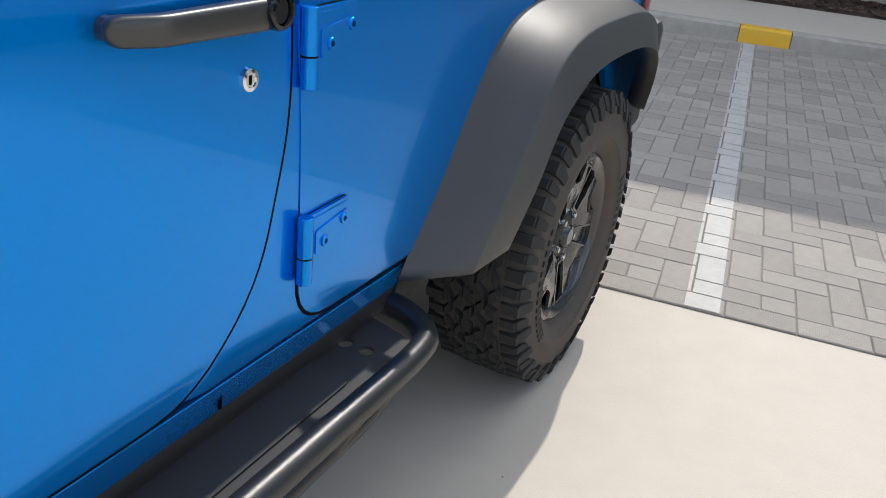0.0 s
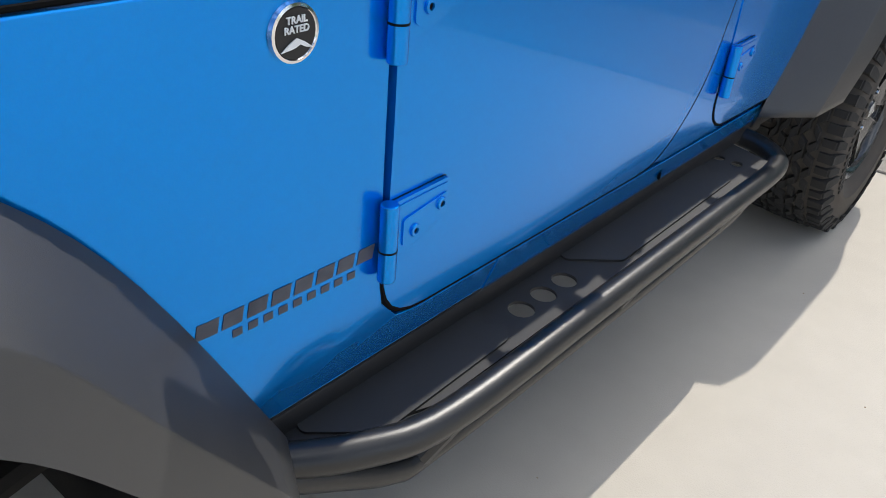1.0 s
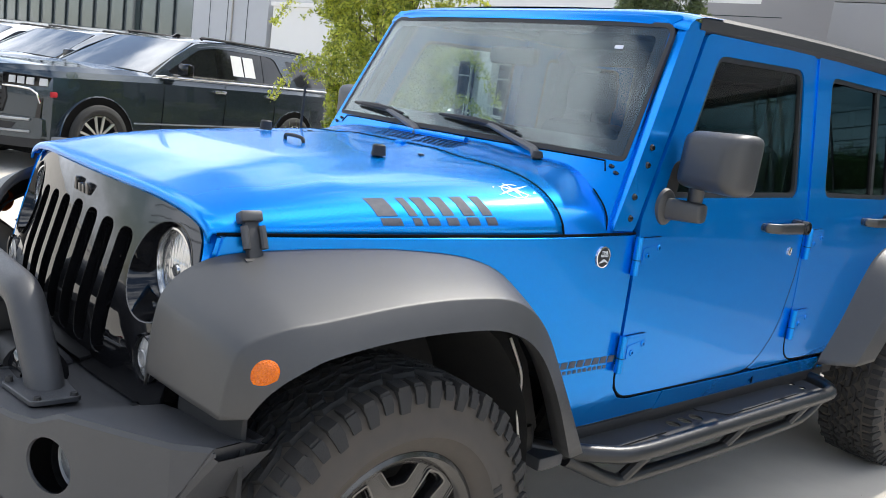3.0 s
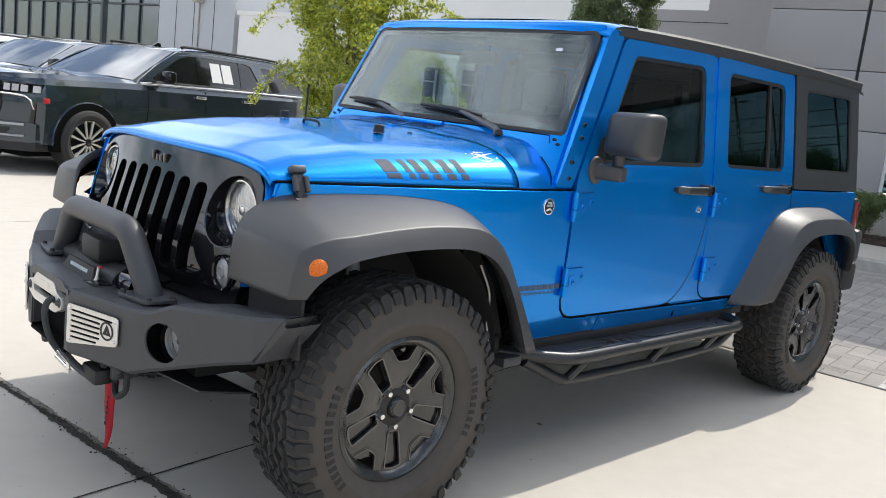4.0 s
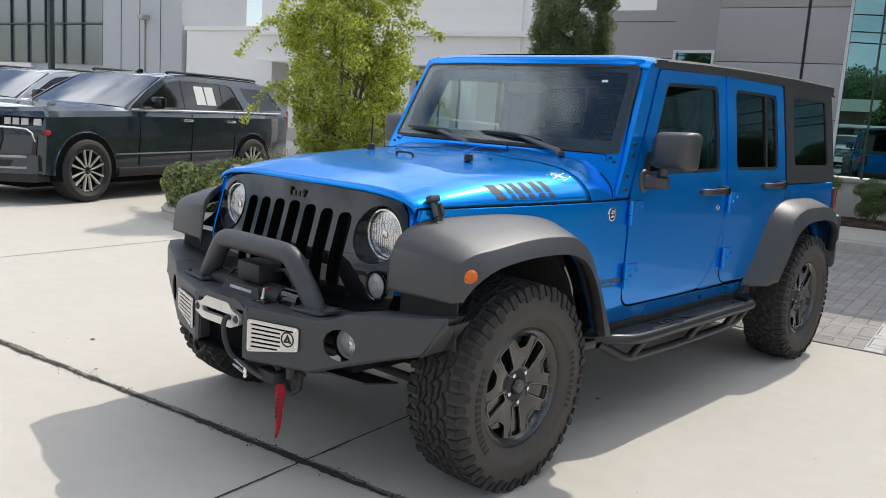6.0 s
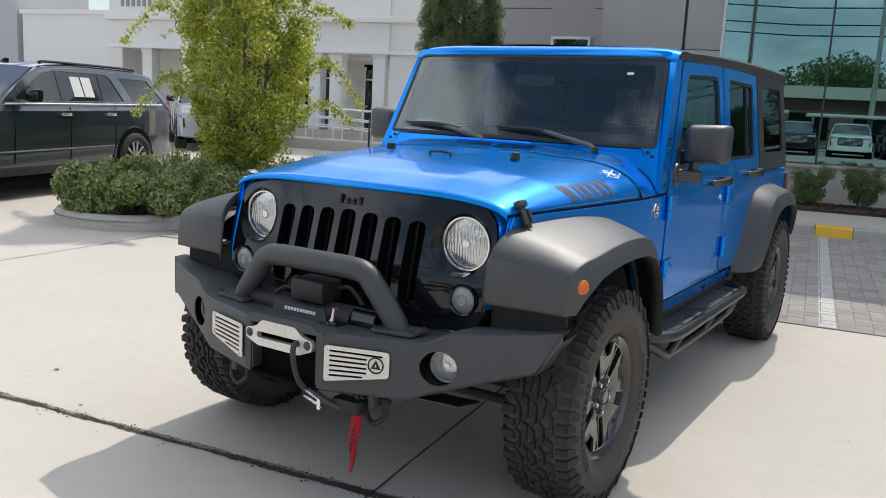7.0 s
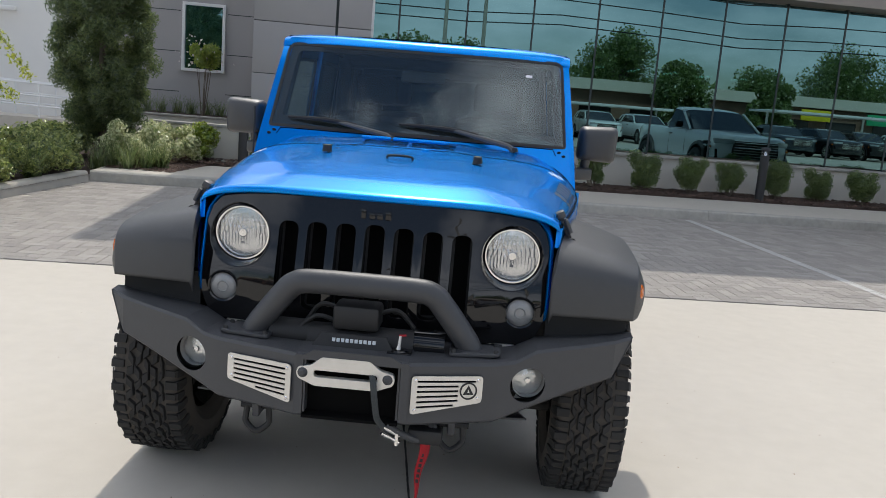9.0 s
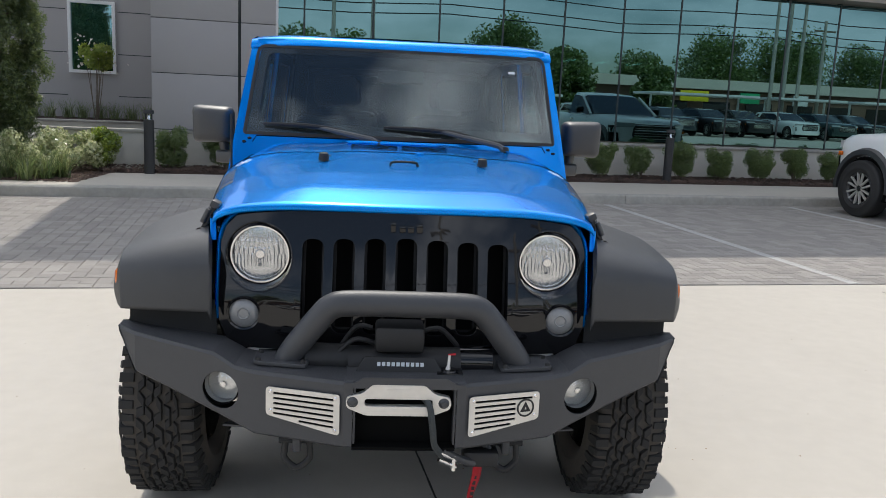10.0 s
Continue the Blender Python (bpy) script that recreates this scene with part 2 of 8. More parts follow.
M["seat"] = mat("dark_cloth", (0.018, 0.018, 0.02), 0.9, second=(0.028, 0.028, 0.03), scale=120, amount=0.6)
M["underbody"] = mat("dusty_underbody", (0.02, 0.019, 0.018), 0.8, second=(0.045, 0.04, 0.035), scale=20, amount=0.5)
M["liner"] = mat("wheel_liner", (0.02, 0.02, 0.02), 0.85, second=(0.03, 0.029, 0.028), scale=18, amount=0.6)
M["rope"] = mat("grey_black_rope", (0.03, 0.035, 0.036), 0.9, second=(0.06, 0.065, 0.065), scale=200, amount=0.5)


# ---- mesh helpers ----
def part(name, bm, material, parent=None, label="", bevel=0.0, sharp=35):
    """Links a bmesh as one mesh object under a thing or a part."""
    me = bpy.data.meshes.new(name)
    bmesh.ops.recalc_face_normals(bm, faces=bm.faces)
    for f in bm.faces:
        f.smooth = True
    bm.to_mesh(me)
    bm.free()
    me.set_sharp_from_angle(angle=radians(sharp))
    me.materials.append(material)
    ob = new(name, me)
    if parent is not None:
        ob.parent = parent
    if label:
        ob["label"] = label
    if bevel:
        md = ob.modifiers.new("bevel", "BEVEL")
        md.width, md.segments, md.limit_method, md.angle_limit, md.harden_normals = bevel, 2, "ANGLE", radians(32), True
    return ob


def text_part(name, words, size, m, material, parent, extrude=0.0006):
    """A line of raised letters in the built-in font, centred at the pose m."""
    cu = bpy.data.curves.new(name, "FONT")
    cu.body, cu.size, cu.extrude, cu.align_x, cu.align_y = words, size, extrude, "CENTER", "CENTER"
    cu.offset = size * 0.02
    cu.materials.append(material)
    ob = new(name, cu)
    ob.parent, ob.matrix_local = parent, m
    return ob


def thing(name, label, category, m=None, group="", kind=""):
    ob = new(name)
    ob.empty_display_size = 0.1
    if m is not None:
        ob.matrix_world = m
    return tagged(ob, label, category, group, kind)


def box(bm, x0, x1, y0, y1, z0, z1, bev=0.0, m=None, seg=2):
    mm = Matrix.Translation(((x0 + x1) / 2, (y0 + y1) / 2, (z0 + z1) / 2)) @ Matrix.Diagonal((x1 - x0, y1 - y0, z1 - z0, 1))
    r = bmesh.ops.create_cube(bm, size=1, matrix=(m @ mm) if m is not None else mm)
    if bev:
        e = list({e for v in r["verts"] for e in v.link_edges})
        bmesh.ops.bevel(bm, geom=e, offset=bev, segments=seg, affect="EDGES", profile=0.5)
    return bm


def B(*a, **k):
    return box(bmesh.new(), *a, **k)


def spline(pts, n=6):
    """A smooth line through the points."""
    p = [Vector(q) for q in pts]
    out = []
    for i in range(len(p) - 1):
        a, b, c, d = p[max(i - 1, 0)], p[i], p[i + 1], p[min(i + 2, len(p) - 1)]
        for k in range(n):
            t = k / n
            out.append(0.5 * ((2 * b) + (c - a) * t + (2 * a - 5 * b + 4 * c - d) * t * t + (3 * b - a - 3 * c + d) * t ** 3))
    return out + [p[-1]]


def tube(bm, pts, r, n=10, cap=True):
    """A round bar along the points; r is one radius or one for each point."""
    p = [Vector(q) for q in pts]
    rr = r if isinstance(r, (list, tuple)) else [r] * len(p)
    up, rings = None, []
    for i, q in enumerate(p):
        d = (p[min(i + 1, len(p) - 1)] - p[max(i - 1, 0)]).normalized()
        if up is None:
            up = d.orthogonal().normalized()
        up = (up - d * up.dot(d)).normalized()
        s = d.cross(up)
        rings.append([bm.verts.new(q + rr[i] * (math.cos(2 * math.pi * k / n) * up + math.sin(2 * math.pi * k / n) * s)) for k in range(n)])
    for a, b in zip(rings, rings[1:]):
        for k in range(n):
            bm.faces.new((a[k], a[(k + 1) % n], b[(k + 1) % n], b[k]))
    if cap:
        bm.faces.new(rings[0][::-1])
        bm.faces.new(rings[-1])
    return bm


def loft(bm, rows, closed=False, capped=False):
    """Quads between rows of points."""
    v = [[bm.verts.new(q) for q in row] for row in rows]
    n = len(rows[0])
    for a, b in zip(v, v[1:]):
        for k in range(n if closed else n - 1):
            bm.faces.new((a[k], a[(k + 1) % n], b[(k + 1) % n], b[k]))
    if capped:
        bm.faces.new(v[0][::-1])
        bm.faces.new(v[-1])
    return bm


def lathe(bm, prof, n=48, axis="x", m=None):
    """Turns (radius, height) points round an axis."""
    rows = []
    for k in range(n + 1):
        a = 2 * math.pi * k / n
        c, s = math.cos(a), math.sin(a)
        row = [{"x": (h, r * c, r * s), "y": (r * c, h, r * s), "z": (r * c, r * s, h)}[axis] for r, h in prof]
        rows.append([m @ Vector(q) for q in row] if m is not None else row)
    v = [[bm.verts.new(q) for q in row] for row in rows[:-1]]
    v.append(v[0])
    for a, b in zip(v, v[1:]):
        for k in range(len(prof) - 1):
            if (a[k].co - b[k].co).length < 1e-7 and (a[k + 1].co - b[k + 1].co).length < 1e-7:
                continue
            bm.faces.new((a[k], a[k + 1], b[k + 1], b[k]))
    bmesh.ops.remove_doubles(bm, verts=bm.verts, dist=1e-6)
    return bm


def plate(outer, holes, fn, cuts=(), cuts_a=(), bm=None):
    """A sheet with holes from outlines in (a, b); fn(a, b, k) gives its front (k 0) and back (k 1) points."""
    q = bmesh.new()
    for loop in [outer, *holes]:
        vs = [q.verts.new((a, b, 0)) for a, b in loop]
        for i in range(len(vs)):
            q.edges.new((vs[i], vs[(i + 1) % len(vs)]))
    bmesh.ops.triangle_fill(q, edges=q.edges, use_beauty=True)
    for c in cuts:
        bmesh.ops.bisect_plane(q, geom=[*q.verts, *q.edges, *q.faces], plane_co=(0, c, 0), plane_no=(0, 1, 0))
    for c in cuts_a:
        bmesh.ops.bisect_plane(q, geom=[*q.verts, *q.edges, *q.faces], plane_co=(c, 0, 0), plane_no=(1, 0, 0))
    r = bmesh.ops.extrude_face_region(q, geom=list(q.faces))
    top = {g for g in r["geom"] if isinstance(g, bmesh.types.BMVert)}
    for v in q.verts:
        v.co = fn(v.co.x, v.co.y, 1 if v in top else 0)
    if bm is None:
        return q
    me = bpy.data.meshes.new("tmp")
    q.to_mesh(me)
    q.free()
    bm.from_mesh(me)
    bpy.data.meshes.remove(me)
    return bm


def ring(cx, cy, rx, ry=None, n=24, a0=0.0):
    ry = rx if ry is None else ry
    return [(cx + rx * math.cos(a0 + 2 * math.pi * k / n), cy + ry * math.sin(a0 + 2 * math.pi * k / n)) for k in range(n)]


def rounded(pts, r, n=4):
    """The outline with its corners rounded by r (one value, or one for each corner)."""
    out, L = [], len(pts)
    rs = r if isinstance(r, (list, tuple)) else [r] * L
    for i in range(L):
        p, a, b = Vector(pts[i]), Vector(pts[i - 1]), Vector(pts[(i + 1) % L])
        q = min(rs[i], (a - p).length * 0.45, (b - p).length * 0.45)
        if q < 1e-4:
            out.append(tuple(p))
            continue
        s, e = p + (a - p).normalized() * q, p + (b - p).normalized() * q
        for k in range(n + 1):
            t = k / n
            out.append(tuple((1 - t) ** 2 * s + 2 * t * (1 - t) * p + t * t * e))
    return out


def shrink(pts, d):
    """The outline moved inwards by d."""
    L = len(pts)
    area = sum(pts[i - 1][0] * pts[i][1] - pts[i][0] * pts[i - 1][1] for i in range(L))
    sg = 1 if area > 0 else -1
    out = []
    for i in range(L):
        p, a, b = Vector(pts[i]), Vector(pts[i - 1]), Vector(pts[(i + 1) % L])
        u, w = (p - a).normalized(), (b - p).normalized()
        n1, n2 = Vector((-u.y, u.x)) * sg, Vector((-w.y, w.x)) * sg
        n = (n1 + n2)
        n = n1 if n.length < 1e-6 else n.normalized()
        out.append(tuple(p + n * d / max(n.dot(n1), 0.4)))
    return out


def smooth(t):
    t = min(max(t, 0.0), 1.0)
    return t * t * (3 - 2 * t)


def lerp_table(rows, x):
    """Linear reading of rows of (x, value)."""
    for (a, p), (b, q) in zip(rows, rows[1:]):
        if x <= b:
            return p + (q - p) * max(0.0, (x - a) / (b - a))
    return rows[-1][1]


# ---- frames of the place ----
ORIGIN = Vector((1.15, 3.55, 0))
PARK = Matrix.Translation(ORIGIN) @ Matrix.Rotation(radians(8.3), 4, "Z")
BLDG = Matrix.Translation(ORIGIN) @ Matrix.Rotation(radians(10.5), 4, "Z")


def ground_z(x, y):
    """The lot is level."""
    return 0.0


# ---- ground ----
def build_ground():
    xs = sorted({*range(-60, 61, 4), *[i * 0.8 for i in range(-30, 20)], -1500, -600, -250, -120, 120, 250, 600, 1500})
    ys = sorted({*range(-60, 61, 4), *[i * 0.8 for i in range(-6, 28)], -1500, -600, -250, -120, 120, 250, 600, 1500})
    bm = bmesh.new()
    loft(bm, [[(x, y, ground_z(x, y)) for x in xs] for y in ys])
    return tagged(part("ground", bm, M["concrete"]), "sunlit pale concrete lot, worn and level", "ground", kind="structure")


def slit(a, b, width, jag, seed, name="expansion_joint"):
    """A dark, ragged joint in the concrete from a to b."""
    rnd = random.Random(seed)
    a, b = Vector(a), Vector(b)
    d = (b - a).normalized()
    nrm = Vector((-d.y, d.x))
    n = int((b - a).length / 0.012)
    left, right = [], []
    off = [0.0, 0.0]
    for i in range(n + 1):
        p = a + d * (b - a).length * i / n
        for q in (0, 1):
            off[q] = off[q] * 0.93 + rnd.uniform(-1, 1) * jag * 0.32
        w1, w2 = width / 2 + off[0] + rnd.uniform(-1, 1) * jag * 0.22, width / 2 + off[1] + rnd.uniform(-1, 1) * jag * 0.22
        z = ground_z(p.x, p.y) + 0.003
        left.append((*(p + nrm * max(w1, 0.001)), z))
        right.append((*(p - nrm * max(w2, 0.001)), z))
    bm = bmesh.new()
    loft(bm, [left, right])
    return tagged(part(name, bm, M["joint"]), "dark ragged joint between concrete slabs", "joint", kind="structure")


build_ground()
JD = Vector((math.cos(radians(7.8)), math.sin(radians(7.8))))
JN = Vector((-JD.y, JD.x))
JC = Vector((0.20, -0.48))
slit(JC - JD * 12, JC + JD * 9, 0.027, 0.013, 3)
sand = slit(JC - JD * 12 + JN * 0.012, JC + JD * 9 + JN * 0.012, 0.042, 0.010, 13, "joint_edge")
sand.data.materials[0], sand.location.z = M["joint_sand"], -0.0015
tagged(sand, "sandy crumbling edge of the concrete joint", "joint", kind="structure")


def litter():
    """Specks of grit and dry leaf, and a few weeds in the joint."""
    rnd = random.Random(44)
    v, f = [], []
    for k in range(260):
        x, y = rnd.uniform(-3.5, 3.5), rnd.uniform(-4.5, 2.5)
        if k < 90:
            t = rnd.uniform(-4, 4)
            x, y = (JC + JD * t + JN * rnd.gauss(0, 0.10)).xy
        r = rnd.uniform(0.002, 0.006) if k % 13 else rnd.uniform(0.012, 0.024)
        i = len(v)
        for q in range(5):
            a = q * 1.257 + rnd.uniform(-0.3, 0.3)
            v.append((x + r * math.cos(a) * rnd.uniform(0.5, 1.2), y + r * math.sin(a) * rnd.uniform(0.4, 1.0), ground_z(x, y) + 0.0035 + rnd.uniform(0, 0.003)))
        f.append(tuple(range(i, i + 5)))
    me = bpy.data.meshes.new("leaf_litter")
    me.from_pydata(v, [], f)
    me.materials.append(M["dry_leaf"])
    tagged(new("leaf_litter", me), "scattered grit and dry leaf bits on the concrete", "litter", kind="stuff")
    v, f = [], []
    for k in range(2600):
        t = rnd.uniform(-6, 5)
        thick = 0.5 + 0.5 * math.sin(3.1 * t) * math.sin(7.3 * t + 1)
        p = JC + JD * t + JN * rnd.gauss(0.004, 0.010 + 0.014 * thick)
        r, i = rnd.uniform(0.002, 0.007), len(v)
        for q in range(4):
            a = q * 1.571 + rnd.uniform(-0.5, 0.5)
            v.append((p.x + r * math.cos(a), p.y + r * math.sin(a) * rnd.uniform(0.4, 1.0), 0.0036))
        v.append((p.x, p.y, 0.0036 + r * rnd.uniform(0.4, 0.9)))
        f += [(i + q, i + (q + 1) % 4, i + 4) for q in range(4)]
    me = bpy.data.meshes.new("joint_crumbs")
    me.from_pydata(v, [], f)
    me.materials.append(M["joint"])
    tagged(new("joint_crumbs", me), "dark crumbs of joint filler and dirt along the concrete joint", "crumbs", kind="stuff")


litter()
slit(JC - JN * 5.5, JC + JN * 3.9, 0.009, 0.002, 4)
slit(JC - JD * 4.6 - JN * 5.5, JC - JD * 4.6 + JN * 6, 0.009, 0.002, 5)
slit(JC - JD * 9.2 - JN * 5.5, JC - JD * 9.2 + JN * 4, 0.009, 0.002, 6)
slit(JC + JD * 4.6 - JN * 5.5, JC + JD * 4.6 + JN * 3.6, 0.009, 0.002, 7)


# ---- walls and kerbs by the building ----
def struct(name, bm, material, label, category, m=BLDG, bevel=0.0):
    ob = part(name, bm, material, bevel=bevel)
    ob.matrix_world = m
    return tagged(ob, label, category, kind="structure")


def build_walk():
    walk_slab = struct("pavement", B(-5.35, 17.0, 5.66, 7.45, -0.2, 0.148), M["concrete"], "raised pale concrete walkway beside the showroom", "walkway")
    u, i = -5.35, 0
    kerb = struct("kerb", B(-5.35, 17.0, 5.56, 5.66, -0.2, 0.10), M["kerb"], "worn concrete kerb along the parking bays", "kerb")
    while u < 16.9:
        e = 0.15 if -3 < u < 0.1 else (0.60 if abs(u - 0.15) < 0.01 else u + 3.05)
        e = min(e, 17.0)
        bm = bmesh.new()
        sec = [(5.50, -0.1), (5.505, 0.09), (5.515, 0.130), (5.54, 0.150), (5.655, 0.152), (5.655, -0.1)]
        loft(bm, [[(u + 0.004, v, z) for v, z in sec], [(e - 0.004, v, z) for v, z in sec]], closed=True, capped=True)
        yellow = abs(u - 0.15) < 0.01
        k = part("kerb_stone", bm, M["yellow"] if yellow else M["kerb"], kerb, "yellow-painted kerb block" if yellow else "")
        u, i = e, i + 1
    bm = bmesh.new()
    n = 60
    loft(bm, [[(-3.4 + 20.4 * k / n, v, 0.150 + z + 0.012 * math.sin(k * 2.3 + v * 7)) for k in range(n + 1)] for v, z in ((7.45, -0.02), (7.52, 0.02), (7.9, 0.035), (8.4, 0.03), (8.8, 0.02))])
    struct("planting_bed", bm, M["soil"], "dark bark mulch bed at the foot of the wall", "mulch bed")


def build_showroom():
    knee = bmesh.new()
    box(knee, -2.07, 17.0, 8.80, 9.10, -0.2, 0.74)
    struct("wall_plinth", knee, M["cream_wall"], "cream stucco plinth wall under the glass", "wall")
    plinth2 = bmesh.new()
    box(plinth2, -5.3, -2.075, 8.60, 8.80, -0.2, 0.72)
    struct("wall_plinth_low", plinth2, M["cream_wall"], "cream stucco planter wall", "wall")
    struct("ledge", B(-2.07, 17.0, 8.74, 9.10, 0.742, 0.80, bev=0.008), M["kerb"], "pale concrete ledge below the glass", "ledge")
    struct("ledge_low", B(-5.3, -2.08, 8.56, 8.84, 0.722, 0.77, bev=0.008), M["kerb"], "pale concrete cap of the planter wall", "ledge")
    # panelled grey walls
    wall = struct("wall_grey", B(-3.56, -1.50, 8.93, 9.2, 0.0, 7.2), M["mullion"], "grey metal-panelled corner wall of the showroom", "wall")
    zs = [0.775, 1.72, 2.62, 3.52, 4.42, 5.32, 6.22, 7.2]
    for u0, u1 in ((-3.56, -2.145), (-2.095, -1.515)):
        for z0, z1 in zip(zs, zs[1:]):
            part("panel", B(u0, u1, 8.86, 8.93, z0 + 0.006, z1 - 0.006, bev=0.003), M["grey_wall"], wall)
    ret = struct("wall_return", B(-3.54, -3.34, 9.21, 12.5, 0.0, 7.2), M["grey_wall"], "grey return wall of the showroom corner", "wall")
    back = struct("wall_grey_back", bmesh.new(), M["grey_wall"], "grey panelled wall with a tall white-framed window", "wall")
    bb = bmesh.new()
    fn = lambda a, b, k: Vector((a, 12.5 + 0.25 * k, b))
    plate([(-7.3, 0), (-3.35, 0), (-3.35, 5.4), (-5.92, 5.4), (-5.92, 4.0), (-7.3, 4.0)], [[(-5.40, 1.72), (-4.54, 1.72), (-4.54, 3.12), (-5.40, 3.12)]], fn, bm=bb)
    bb.to_mesh(back.data)
    bb.free()
    for z in (1.25, 2.10, 2.95, 3.75, 4.6):
        for u0, u1 in ((-7.3 if z < 4 else -5.92, -5.46), (-4.48, -3.56)):
            part("panel_joint", B(u0, u1, 12.494, 12.5, z - 0.008, z + 0.008), M["mullion"], back)
    struct("wall_planter", B(-6.9, -3.56, 10.45, 10.65, -0.2, 0.78), M["cream_wall"], "cream stucco retaining wall of the raised planter", "wall")
    struct("ledge_planter", B(-6.9, -3.56, 10.42, 10.68, 0.782, 0.82, bev=0.006), M["kerb"], "pale concrete cap of the retaining wall", "ledge")
    struct("planter_soil", B(-6.9, -3.56, 10.68, 12.49, 0.0, 0.80), M["soil"], "dark mulch in the raised planter under the window", "mulch bed")
    win = thing("window_1", "tall white-framed window with dark reflecting glass", "window", BLDG, kind="structure")
    fr = plate([(-5.42, 1.70), (-4.52, 1.70), (-4.52, 3.14), (-5.42, 3.14)], [[(-5.36, 1.76), (-4.58, 1.76), (-4.58, 3.08), (-5.36, 3.08)]], lambda a, b, k: Vector((a, 12.44 + 0.12 * k, b)))
    part("window_frame", fr, M["white_frame"], win)
    part("pane", B(-5.36, -4.58, 12.53, 12.54, 1.76, 3.08), M["facade_glass"], win)
    # glass front
    front = thing("window_wall", "tall teal-tinted glass front of the showroom in slim dark mullions", "glass wall", BLDG, kind="structure")
    us = [-1.5, -1.02] + [0.2 + 1.22 * k for k in range(14)]
    for u0, u1 in zip(us, us[1:]):
        part("pane", B(u0 + 0.008, u1 - 0.008, 8.955, 8.967, 0.828, 3.772), M["facade_glass"], front)
    for u in us:
        part("mullion", B(u - 0.016, u + 0.016, 8.945, 9.06, 0.80, 3.80), M["mullion"], front)
    part("corner_post", B(-1.515, -1.47, 8.90, 9.06, 0.80, 3.80), M["white_frame"], front)
    struct("wall_fascia", B(-1.5, 17.0, 8.45, 9.1, 3.80, 4.35), M["soffit"], "brown-grey soffit band above the glass front", "soffit")
    struct("wall_upper", B(-1.5, 17.0, 8.90, 9.2, 4.35, 7.0), M["grey_wall"], "grey upper wall of the showroom", "wall")
    # unseen slab, added so its edge sets where the shadow on the bays ends
    struct("roof_overhang", B(-3.9, 17.0, 6.87, 13.5, 7.0, 7.25), M["soffit"], "unseen flat slab added to cast the showroom's shadow", "roof")
    struct("wall_inner_back", B(-1.4, 17.0, 15.0, 15.2, 0.0, 7.0), M["grey_wall"], "inner back wall of the showroom", "wall")
    struct("wall_inner_side", B(16.8, 17.0, 9.2, 15.0, 0.0, 7.0), M["grey_wall"], "inner side wall of the showroom", "wall")
    struct("ceiling", B(-1.4, 16.8, 9.2, 15.0, 3.82, 4.0), M["grey_wall"], "showroom ceiling", "ceiling")
    for k in range(9):
        lamp = thing("pendant_lamp", "slim white linear pendant lamp in the showroom", "lamp", BLDG @ Matrix.Translation((0.6 + 0.92 * k, 14.0, 2.62)), "showroom pendant lamps")
        part("tube", B(-0.025, 0.025, -0.40, 0.40, -0.02, 0.02, bev=0.008), M["lamp_glow"], lamp)
        for y in (-0.3, 0.3):
            part("rod", tube(bmesh.new(), [(0, y, 0.02), (0, y, 1.2)], 0.005, 5), M["mullion"], lamp)
    struct("floor", B(-1.4, 16.8, 9.11, 15.0, 0.10, 0.22), M["kerb"], "showroom floor", "floor")


